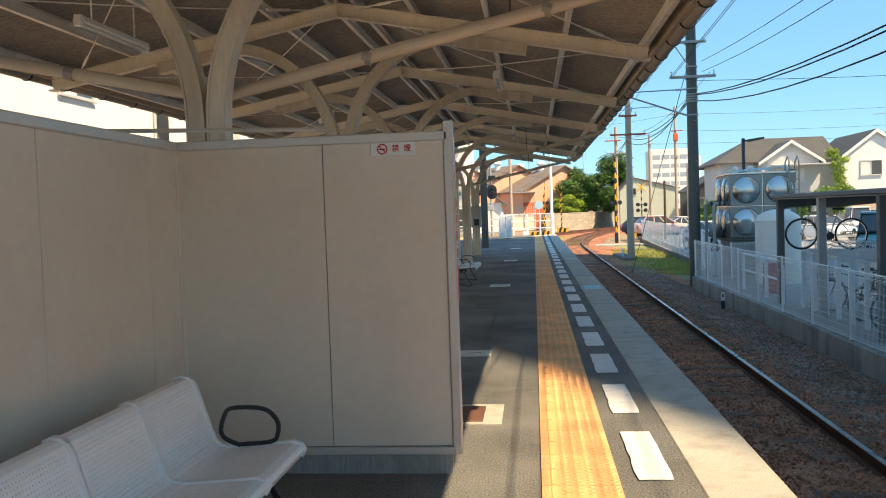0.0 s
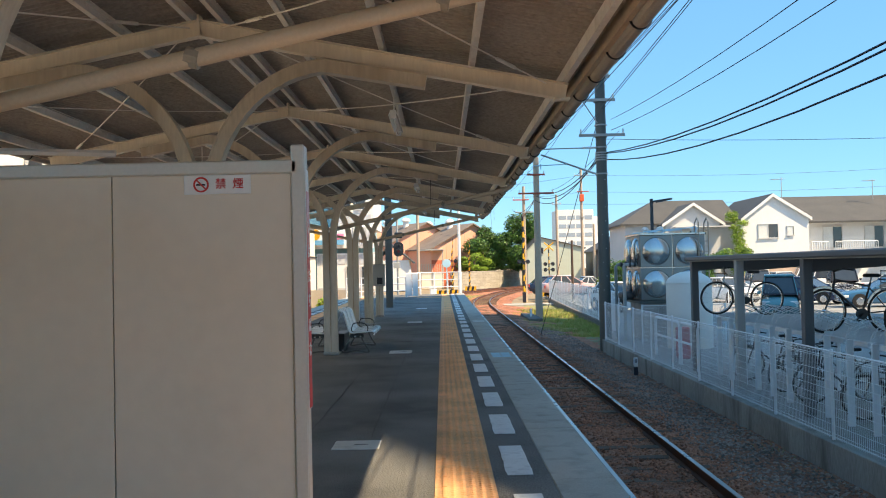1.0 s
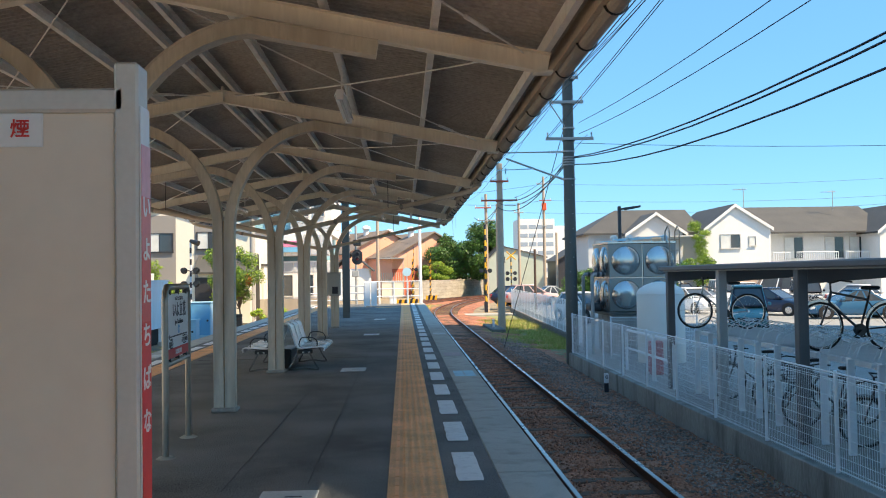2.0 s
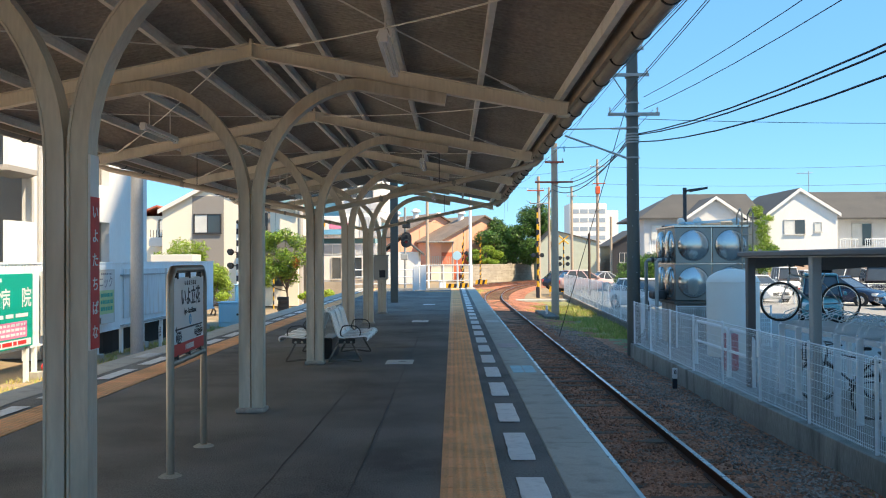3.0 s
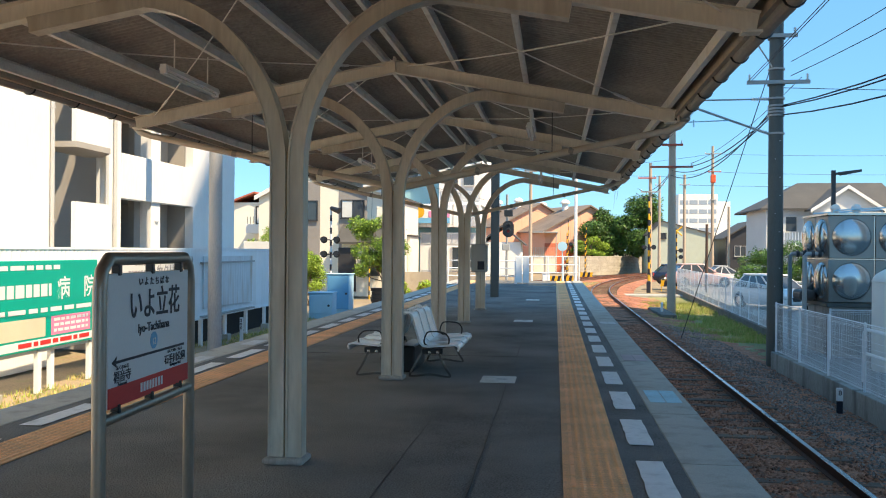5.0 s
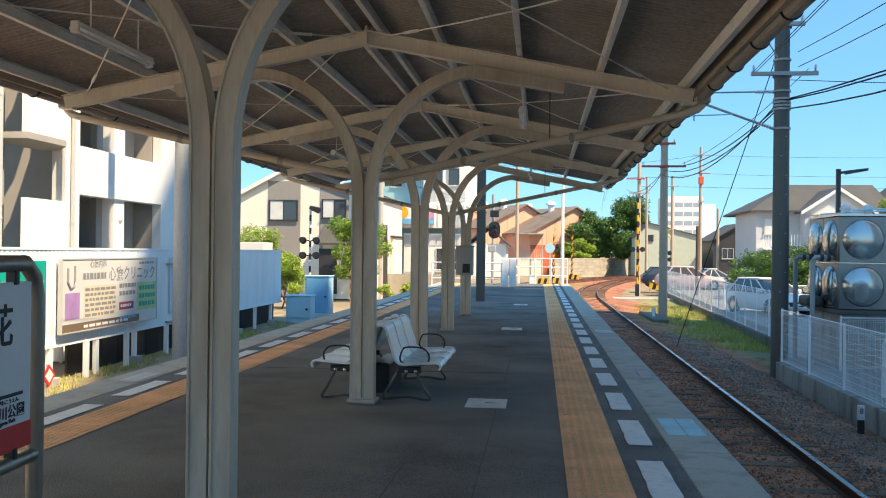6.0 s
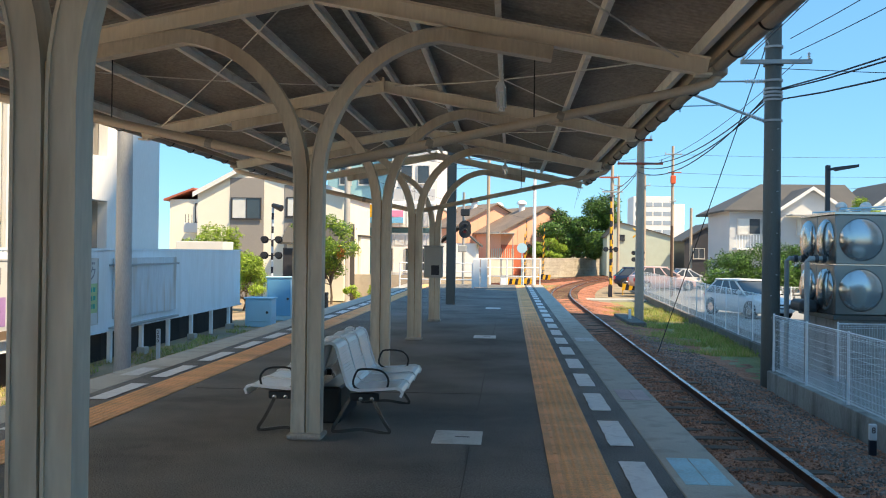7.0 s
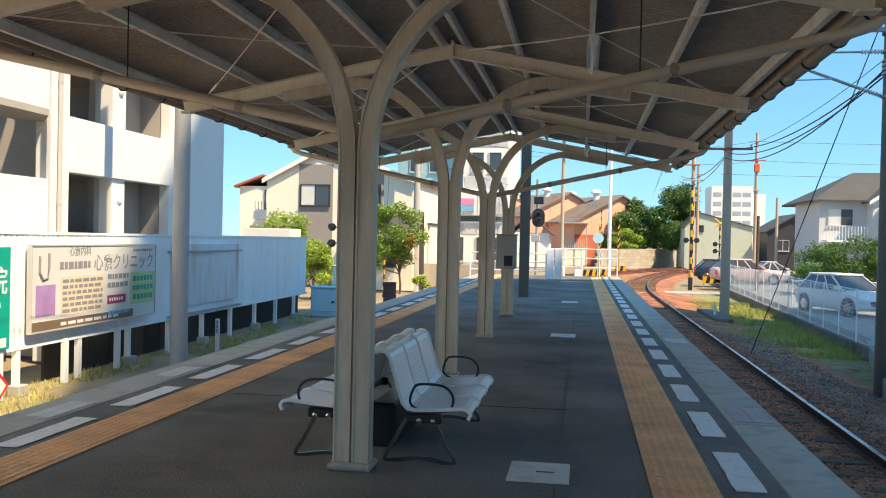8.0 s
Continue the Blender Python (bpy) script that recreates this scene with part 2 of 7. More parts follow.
def sweep(bm, pts, profile, up=Vector((0, 0, 1)), closed=True, caps=True):
    """Sweep a profile [(side, up)] along points."""
    pts = [Vector(p) for p in pts]
    rings = []
    for i, p in enumerate(pts):
        d = (pts[min(i + 1, len(pts) - 1)] - pts[max(i - 1, 0)]).normalized()
        u = up if abs(d.dot(up)) < 0.98 else Vector((0, 1, 0))
        s = d.cross(u).normalized()
        v = s.cross(d).normalized()
        rings.append([bm.verts.new(p + s * a + v * c) for a, c in profile])
    n = len(profile)
    for r0, r1 in zip(rings, rings[1:]):
        for j in range(n if closed else n - 1):
            k = (j + 1) % n
            bm.faces.new((r0[j], r0[k], r1[k], r1[j]))
    if caps and closed:
        bm.faces.new(rings[0][::-1])
        bm.faces.new(rings[-1])


def ring(r, n=8):
    return [(r * math.cos(2 * math.pi * i / n), r * math.sin(2 * math.pi * i / n)) for i in range(n)]


def tube(bm, pts, r, n=8, up=Vector((0, 0, 1))):
    sweep(bm, pts, ring(r, n), up)


def cone(bm, p0, p1, r0, r1, n=12):
    """A tapered round bar from p0 to p1."""
    p0, p1 = Vector(p0), Vector(p1)
    d = (p1 - p0).normalized()
    u = Vector((0, 0, 1)) if abs(d.z) < 0.95 else Vector((0, 1, 0))
    s = d.cross(u).normalized()
    v = s.cross(d)
    a, c = [], []
    for x, y in ring(1, n):
        a.append(bm.verts.new(p0 + (s * x + v * y) * r0))
        c.append(bm.verts.new(p1 + (s * x + v * y) * r1))
    for j in range(n):
        k = (j + 1) % n
        bm.faces.new((a[j], a[k], c[k], c[j]))
    bm.faces.new(a[::-1])
    bm.faces.new(c)


def dome(bm, c, r, axis, h, n=16, m=5):
    """A shallow cap of radius r and height h on a plane through c, facing axis."""
    axis = Vector(axis).normalized()
    u = Vector((0, 0, 1)) if abs(axis.z) < 0.9 else Vector((0, 1, 0))
    s = axis.cross(u).normalized()
    v = s.cross(axis)
    rows = []
    for i in range(m):
        a = i / m * math.pi / 2
        rows.append([bm.verts.new(Vector(c) + (s * x + v * y) * r * math.cos(a) + axis * h * math.sin(a)) for x, y in ring(1, n)])
    top = bm.verts.new(Vector(c) + axis * h)
    for r0, r1 in zip(rows, rows[1:]):
        for j in range(n):
            k = (j + 1) % n
            bm.faces.new((r0[j], r0[k], r1[k], r1[j]))
    for j in range(n):
        bm.faces.new((rows[-1][j], rows[-1][(j + 1) % n], top))


def fill(bm, pts, depth):
    """An upright or flat slab: a polygon pushed by a depth vector."""
    d = Vector(depth)
    a = [bm.verts.new(p) for p in pts]
    c = [bm.verts.new(Vector(p) + d) for p in pts]
    n = len(pts)
    bm.faces.new(a[::-1])
    bm.faces.new(c)
    for j in range(n):
        k = (j + 1) % n
        bm.faces.new((a[j], a[k], c[k], c[j]))


def mesh_of(bm, name, mat, smooth=False):
    bmesh.ops.recalc_face_normals(bm, faces=bm.faces)
    me = bpy.data.meshes.new(name)
    bm.to_mesh(me)
    bm.free()
    for m in mat if isinstance(mat, (list, tuple)) else (mat,):
        me.materials.append(m)
    if smooth:
        me.polygons.foreach_set("use_smooth", [True] * len(me.polygons))
        me.set_sharp_from_angle(angle=radians(40))
    return me


def part(name, bm, mat, parent=None, label="", smooth=False, at=None):
    ob = new(name, mesh_of(bm, name, mat, smooth))
    if parent:
        ob.parent = parent
    if at is not None:
        ob.matrix_basis = at
    if label:
        ob["label"] = label
    return ob


def thing(name, label, category, group="", kind="", at=None):
    """An empty at the thing's base, which parents its parts."""
    ob = tagged(new(name), label, category, group, kind)
    ob.empty_display_size = 0.1
    if at is not None:
        ob.matrix_basis = at
    return ob


def solid(name, bm, mat, label, category, group="", kind="", smooth=False):
    return tagged(part(name, bm, mat, None, "", smooth), label, category, group, kind)


def B():
    return bmesh.new()


def pieces(name, mesh, parent, places):
    """Many alike pieces on one mesh, as children of a thing."""
    for p in places:
        ob = new(name, mesh)
        ob.parent = parent
        ob.matrix_basis = p if isinstance(p, Matrix) else Matrix.Translation(p)


def writing(name, text, size, mat, parent, m, align="CENTER", squeeze=1.0, label=""):
    """Letters of the built-in font, laid flat into a mesh part."""
    cu = bpy.data.curves.new(name, "FONT")
    cu.body, cu.size, cu.align_x, cu.align_y, cu.extrude = text, size, align, "CENTER", 0.001
    cu.offset = 0.012 * size
    tmp = new(name + " curve", cu)
    dg = bpy.context.evaluated_depsgraph_get()
    me = bpy.data.meshes.new_from_object(tmp.evaluated_get(dg))
    bpy.data.objects.remove(tmp)
    bpy.data.curves.remove(cu)
    me.materials.clear()
    me.materials.append(mat)
    ob = new(name, me)
    ob.parent = parent
    ob.matrix_basis = m @ Matrix.Diagonal((squeeze, 1, 1, 1))
    if label:
        ob["label"] = label
    return ob


# ---------- ground, tracks ----------
GROUND = -1.25
rnd = random.Random(4)


def track_right(s):
    """Centre line of the main track: straight beside the platform, then a right-hand curve."""
    if s < 56:
        return (2.675, s)
    r, a = 150.0, (s - 56) / 150.0
    return (2.675 + r * (1 - math.cos(a)), 56 + r * math.sin(a))


def track_left(s):
    """Centre line of the far track: straight, then bending to the right past the platform's end."""
    if s < 50:
        return (-7.1, s)
    r, a = 90.0, min((s - 50) / 90.0, 0.375)
    x, y = -7.1 + r * (1 - math.cos(a)), 50 + r * math.sin(a)
    rest = max(0.0, s - 50 - 0.375 * r)
    return (x + rest * math.sin(0.375), y + rest * math.cos(0.375))


bm = B()
box(bm, -900, 900, -900, 1500, GROUND - 0.4, GROUND - 0.06)
ground = solid("ground", bm, DIRT, "dry bare earth reaching away from the railway", "ground", kind="structure")

# ballast bed: an uneven sheet along both tracks
bm = B()
xs = np.arange(1.25, 6.2, 0.16)
ys = np.arange(-12, 62, 0.2)
grid = []
for y in ys:
    row = []
    for x in xs:
        h = 0.035 * noise.noise((x * 2.1, y * 2.1, 0)) + 0.025 * noise.noise((x * 7, y * 7, 3))
        lift = 0.19 if 1.6 < x < 3.8 else max(0.0, 0.19 - 0.1 * max(0, x - 3.8))
        row.append(bm.verts.new((x, y, GROUND - 0.04 + lift + h)))
    grid.append(row)
for r0, r1 in zip(grid, grid[1:]):
    for j in range(len(xs) - 1):
        bm.faces.new((r0[j], r0[j + 1], r1[j + 1], r1[j]))
solid("ballast", bm, BALLAST, "rust-brown crushed stone ballast round the track", "ballast", kind="structure", smooth=True)


def bed(name, path, s0, s1, half, label):
    bm = B()
    last = None
    for s in np.arange(s0, s1, 1.0):
        (x, y), (x2, y2) = path(s), path(s + 0.5)
        d = Vector((x2 - x, y2 - y, 0)).normalized()
        side = Vector((d.y, -d.x, 0))
        row = []
        for a in np.linspace(-half, half, 9):
            p = Vector((x, y, 0)) + side * a
            row.append(bm.verts.new((p.x, p.y, GROUND + 0.10 - 0.14 * (abs(a) / half) ** 4 + 0.03 * noise.noise((p.x * 2, p.y * 2, 1)))))
        if last:
            for j in range(8):
                bm.faces.new((last[j], last[j + 1], row[j + 1], row[j]))
        last = row
    return solid(name, bm, BALLAST, label, "ballast", kind="structure", smooth=True)


bed("ballast", track_right, 61, 190, 2.2, "rust-brown ballast on the curving track")
bed("ballast", track_left, -12, 190, 2.0, "rust-brown ballast on the track behind the platform")

RAILZ = -0.95
RAILPROFILE = [(-0.06, -0.15), (0.06, -0.15), (0.06, -0.135), (0.012, -0.12), (0.012, -0.045), (0.034, -0.035), (0.034, -0.006), (-0.034, -0.006), (-0.034, -0.035), (-0.012, -0.045), (-0.012, -0.12), (-0.06, -0.135)]


def railway(path, s0, s1, label, near=(0, 0)):
    t = thing("railway_track", label, "railway track", kind="structure")
    for side in (-0.567, 0.567):
        pts = []
        for s in np.arange(s0, s1, 1.5):
            (x, y), (x2, y2) = path(s), path(s + 0.2)
            d = Vector((x2 - x, y2 - y)).normalized()
            pts.append((x + d.y * side, y - d.x * side, RAILZ))
        bm = B()
        sweep(bm, pts, RAILPROFILE)
        rail = part("rail", bm, RAIL, t)
        bm = B()
        sweep(bm, pts, [(-0.032, -0.006), (0.032, -0.006), (0.028, 0.0), (-0.028, 0.0)])
        part("rail_head", bm, RAILTOP, rail, "bright worn running surface")
    bm = B()
    soft_box(bm, -1.05, 1.05, -0.1, 0.1, RAILZ - 0.29, RAILZ - 0.145, 0.012)
    me = mesh_of(bm, "sleeper", SLEEPER)
    places = []
    s = s0
    while s < s1:
        (x, y), (x2, y2) = path(s), path(s + 0.2)
        places.append(pose(x + rnd.uniform(-0.03, 0.03), y, rnd.uniform(-0.012, 0.012), 0, 0, math.degrees(math.atan2(y2 - y, x2 - x)) - 90 + rnd.uniform(-1, 1)))
        s += 0.62 if s < 95 else 1.24
    pieces("sleeper", me, t, places)
    return t


railway(track_right, -10, 170, "single railway track with rusty rails and worn bright heads")
railway(track_left, 30, 170, "second rusty railway track joining past the platform's end")

# loose stones: rusty between the rails, greyer towards the wall
def stones(name, label, count, x0, x1, mat):
    verts, faces = [], []
    for i in range(count):
        x, y = rnd.uniform(x0, x1), rnd.uniform(-1, 40)
        r = rnd.uniform(0.014, 0.036)
        lift = 0.19 if 1.6 < x < 3.8 else max(0.0, 0.19 - 0.1 * max(0, x - 3.8))
        z = GROUND - 0.035 + lift + 0.035 * noise.noise((x * 2.1, y * 2.1, 0))
        k = len(verts)
        for p, q, e in ((1, 0, 0), (0, 1, 0), (-1, 0, 0), (0, -1, 0), (0, 0, 1), (0, 0, -1)):
            verts.append((x + r * rnd.uniform(0.6, 1.2) * p, y + r * rnd.uniform(0.6, 1.2) * q, z + r * rnd.uniform(0.4, 0.9) * e))
        faces += [tuple(k + j for j in f) for f in ((0, 1, 4), (1, 2, 4), (2, 3, 4), (3, 0, 4), (1, 0, 5), (2, 1, 5), (3, 2, 5), (0, 3, 5))]
    me = bpy.data.meshes.new(name)
    me.from_pydata(verts, [], faces)
    me.materials.append(mat)
    tagged(new(name, me), label, "ballast", kind="stuff")


stones("ballast_stones", "loose rust-stained ballast stones round the rails", 26000, 1.45, 3.95, STONE)
stones("ballast_stones", "loose greyish gravel along the concrete wall", 17000, 3.7, 5.12, STONEGREY)

# ---------- platform ----------
XL, XR, Y0, Y1 = -5.4, 1.335, -14.0, 53.5
bm = B()
box(bm, XL + 0.06, XR - 0.06, Y0, Y1, GROUND - 0.1, -0.13)
platform_base = solid("platform_base", bm, CONCRETE, "stained concrete platform retaining wall", "platform", kind="structure")
bm = B()
ys = np.arange(Y0, Y1 + 0.01, 0.5)
xs = np.linspace(-4.9, 0.87, 14)
grid = [[bm.verts.new((x, y, 0.006 * noise.noise((x * 0.5, y * 0.35, 5)) * (0 if x in (xs[0], xs[-1]) else 1))) for x in xs] for y in ys]
for r0, r1 in zip(grid, grid[1:]):
    for j in range(len(xs) - 1):
        bm.faces.new((r0[j], r0[j + 1], r1[j + 1], r1[j]))
ext = bmesh.ops.extrude_face_region(bm, geom=list(bm.faces))
for v in ext["geom"]:
    if isinstance(v, bmesh.types.BMVert):
        v.co.z = -0.128
floor = solid("platform_floor", bm, ASPHALT, "worn dark grey asphalt platform surface", "platform", kind="structure", smooth=True)

# cracks and joints in the asphalt
for x0, ya, x1, yb in ((-0.62, 9.8, -0.62, 17.6), (-0.62, 19.3, -0.6, 33.0), (-3.9, 20.2, -0.6, 20.25), (-1.25, 9.6, -1.2, 15.5), (-3.9, 33.0, 0.0, 33.0), (-3.9, 40.5, 0.0, 40.5)):
    bm = B()
    k = 14
    pts = [Vector((x0 + (x1 - x0) * i / k + rnd.uniform(-0.006, 0.006), ya + (yb - ya) * i / k, 0.0065)) for i in range(k + 1)]
    sweep(bm, pts, [(-0.004, -0.01), (0.004, -0.01), (0.004, 0.0), (-0.004, 0.0)])
    part("joint", bm, CRACK, floor)

for sgn, xa, xb in ((1, 0.872, XR), (-1, XL, -4.902)):
    bm = B()
    soft_box(bm, xa, xb, 0.004, 2.0 - 0.004, -0.2, 0.004, 0.008)
    me = mesh_of(bm, "coping_slab", COPING)
    coping = thing("coping", "pale weathered concrete coping along the platform edge", "platform edge", kind="structure")
    pieces("coping_slab", me, coping, [(0, Y0 + 2 * i, rnd.uniform(-0.003, 0.002)) for i in range(34) if Y0 + 2 * i < Y1 - 1])

# tactile strips: each tile has one long bar and rows of studs
def tactile_tile(sgn):
    bm = B()
    box(bm, 0, 0.44, 0.002, 0.298, -0.01, 0.006)
    a, c = (0.055, 0.085) if sgn > 0 else (0.355, 0.385)
    box(bm, a, c, 0.012, 0.288, 0.006, 0.011)
    o = 0.135 if sgn > 0 else 0.035
    for i in range(5):
        for j in range(5):
            x, y = o + i * 0.0675, 0.03 + j * 0.06 
            r0, r1 = 0.026, 0.017
            lo = [bm.verts.new((x + r0 * p, y + r0 * q, 0.0055)) for p, q in ((1, 0), (0, 1), (-1, 0), (0, -1))]
            hi = [bm.verts.new((x + r1 * p, y + r1 * q, 0.0115)) for p, q in ((1, 0), (0, 1), (-1, 0), (0, -1))]
            for k in range(4):
                bm.faces.new((lo[k], lo[(k + 1) % 4], hi[(k + 1) % 4], hi[k]))
            bm.faces.new(hi)
    me = mesh_of(bm, "tactile_tile", TACTILE)
    me.materials.append(TACTILEBASE)
    for p in me.polygons:
        if p.center.z < 0.0075:
            p.material_index = 1
    return me


for sgn, x0 in ((1, 0.0), (-1, -4.47)):
    strip = thing("tactile_strip", "faded yellow tactile paving strip with studs and a guide bar", "tactile paving", kind="structure")
    pieces("tactile_tile", tactile_tile(sgn), strip, [(x0, -3 + 0.3 * i, 0.003) for i in range(186)])
bm = B()
box(bm, -1.3, -0.02, 47.3, 47.75, 0.0, 0.008)
solid("tactile_strip", bm, TACTILE, "short yellow tactile strip crossing the platform end", "tactile paving", kind="structure")

def dash_mesh(width):
    bm = B()
    k = 7
    outline = [(rnd.uniform(-0.006, 0.006), 1.06 * i / k) for i in range(k + 1)] + [(width + rnd.uniform(-0.006, 0.006), 1.06 * (k - i) / k) for i in range(k + 1)]
    fill(bm, [(x, y, 0.004) for x, y in outline], (0, 0, 0.004))
    return mesh_of(bm, "edge_dash", ROADWHITE)


for x0, ph in ((0.545, 16.17), (-4.75, 17.70)):
    marks = thing("edge_marking", "worn white painted dashes along the platform edge", "road marking", kind="structure")
    me = dash_mesh(0.2)
    first = ph - 1.61 * 12
    pieces("edge_dash", me, marks, [(x0, first + 1.61 * i, 0.003) for i in range(36) if first + 1.61 * i < Y1 - 1.2])

# painted plates on the coping
for name, x0, x1, ya, yb, mat, label in (
    ("boarding_mark", 0.93, 1.27, 16.62, 17.4, SIGNBLUE, "worn light blue boarding mark on the coping"),
    ("boarding_mark", 0.93, 1.27, 20.1, 20.8, PINKSIGN, "faded pink and grey boarding mark on the coping"),
    ("boarding_mark", -5.2, -4.95, 18.7, 19.4, ROADWHITE, "worn white boarding mark on the coping"),
    ("boarding_mark", -5.2, -4.95, 21.0, 21.7, ROADWHITE, "worn white boarding mark on the coping"),
    ("boarding_mark", 0.93, 1.27, 26.4, 27.0, CONCRETE, "grey boarding mark on the coping"),
):
    t = thing(name, label, "platform marking", group="boarding marks")
    for k in range(2):
        bm = B()
        box(bm, x0 + (x1 - x0) * (0.5 * k) + 0.005, x0 + (x1 - x0) * (0.5 * k + 0.5) - 0.005, ya, yb, 0.003, 0.009)
        part("plate", bm, material("plate print " + str(ya) + str(k), (0.45, 0.36, 0.36) if mat is PINKSIGN and k else (0.40, 0.33, 0.34) if mat is PINKSIGN else (0.36, 0.62, 0.70) if mat is SIGNBLUE else (0.55, 0.56, 0.55), 0.7, scale=14, vary=0.15, dirt=(0.4, 0.4, 0.39), dirt_amount=0.45), t)

# flush hatches
for x0, ya, w, d in ((-0.95, 17.7, 0.42, 0.5), (-0.97, 26.6, 0.42, 0.5), (-0.93, 9.2, 0.42, 0.36), (-0.97, 35.0, 0.42, 0.5)):
    t = thing("floor_hatch", "pale metal access hatch set in the asphalt", "hatch", group="floor hatches")
    bm = B()
    soft_box(bm, x0, x0 + w, ya, ya + d, -0.02, 0.010, 0.004)
    part("cover", bm, HATCH, t)
    bm = B()
    box(bm, x0 + w * 0.45, x0 + w * 0.75, ya + d * 0.45, ya + d * 0.5, 0.0105, 0.0125)
    part("handle_slot", bm, INK, t)
t = thing("floor_hatch", "rusty inspection cover in a pale concrete frame", "hatch", group="floor hatches")
bm = B()
box(bm, -0.72, -0.28, 6.2, 6.85, -0.02, 0.009)
part("frame", bm, COPING, t)
bm = B()
box(bm, -0.66, -0.42, 6.28, 6.78, 0.0, 0.013)
part("cover", bm, RUSTPLATE, t)

# ---------- canopy ----------
XC, ZR, ZE, XE = -2.03, 3.91, 3.25, 3.38  # ridge line; ridge and eave heights; half width
COLS = [-3.15, 1.04, 5.3, 9.41, 13.6, 17.78, 21.97, 26.13, 30.3]
CY0, CY1 = -9.0, 30.75
SLOPE = (ZR - ZE) / XE


def roof_z(x):
    return ZR - SLOPE * abs(x - XC)


canopy = thing("platform_canopy", "cream steel canopy with corrugated brown roof over the platform", "canopy", kind="structure")
for sgn in (-1, 1):
    bm = B()
    ys = np.arange(CY0, CY1, 0.0205)
    rows = []
    for i, y in enumerate(ys):
        w = 0.034 * math.cos(i * math.pi / 2 + math.pi / 4)
        rows.append([bm.verts.new((XC + sgn * a, y, roof_z(XC + sgn * a) + 0.13 + w)) for a in (0.0, XE + 0.12)])
    for r0, r1 in zip(rows, rows[1:]):
        bm.faces.new((r0[0], r0[1], r1[1], r1[0]))
    ext = bmesh.ops.extrude_face_region(bm, geom=list(bm.faces))
    for v in ext["geom"]:
        if isinstance(v, bmesh.types.BMVert):
            v.co.z += 0.006
    part("roof_sheet", bm, ROOFING, canopy, "weathered brown corrugated sheet")
    for a in (0.14, 0.78, 1.6, 2.43, 3.28):
        x = XC + sgn * a
        z = roof_z(x)
        bm = B()
        fill(bm, [(x - 0.025, CY0 + 0.1, z + 0.0), (x + 0.025, CY0 + 0.1, z), (x + 0.025, CY0 + 0.1, z + 0.006), (x - 0.019, CY0 + 0.1, z + 0.006), (x - 0.019, CY0 + 0.1, z + 0.102), (x + 0.025, CY0 + 0.1, z + 0.102), (x + 0.025, CY0 + 0.1, z + 0.108), (x - 0.025, CY0 + 0.1, z + 0.108)], (0, CY1 - CY0 - 0.2, 0))
        part("purlin", bm, PURLIN, canopy)
    # fascia board at the eave and the gutter below it
    x = XC + sgn * (XE + 0.03)
    bm = B()
    box(bm, x - 0.02, x + 0.02, CY0, CY1, ZE - 0.02, ZE + 0.11)
    part("fascia", bm, FASCIA, canopy, "tan painted fascia")
    bm = B()
    gx = XC + sgn * (XE + 0.115)
    prof = [(0.062 * math.cos(a), 0.062 * math.sin(a)) for a in np.linspace(math.pi, 2 * math.pi, 9)]
    prof += [(0.055 * math.cos(a), 0.055 * math.sin(a)) for a in np.linspace(2 * math.pi, math.pi, 9)]
    sweep(bm, [(gx, CY0, ZE + 0.0), (gx, (CY0 + CY1) / 2, ZE - 0.01), (gx, CY1, ZE)], prof)
    gut = part("gutter", bm, GUTTER, canopy, "grey half-round rain gutter")
    y = CY0 + 0.4
    while y < CY1:
        bm = B()
        pts = [(gx + 0.07 * math.cos(a), y, ZE + 0.07 * math.sin(a)) for a in np.linspace(math.pi, 2 * math.pi, 9)]
        sweep(bm, pts, [(-0.012, -0.004), (0.012, -0.004), (0.012, 0.004), (-0.012, 0.004)], up=Vector((0, 1, 0)))
        part("gutter_hook", bm, BLACKSTEEL, gut)
        y += 0.84
bm = B()
fill(bm, [(XC - 0.22, CY0, ZR + 0.13), (XC, CY0, ZR + 0.19), (XC + 0.22, CY0, ZR + 0.13), (XC, CY0, ZR + 0.17)], (0, CY1 - CY0, 0))
part("ridge_cap", bm, ROOFING, canopy)


def i_profile(w, h, tf=0.01, tw=0.008):
    return [(-w / 2, -h), (w / 2, -h), (w / 2, -h + tf), (tw / 2, -h + tf), (tw / 2, -tf), (w / 2, -tf), (w / 2, 0), (-w / 2, 0), (-w / 2, -tf), (-tw / 2, -tf), (-tw / 2, -h + tf), (-w / 2, -h + tf)]


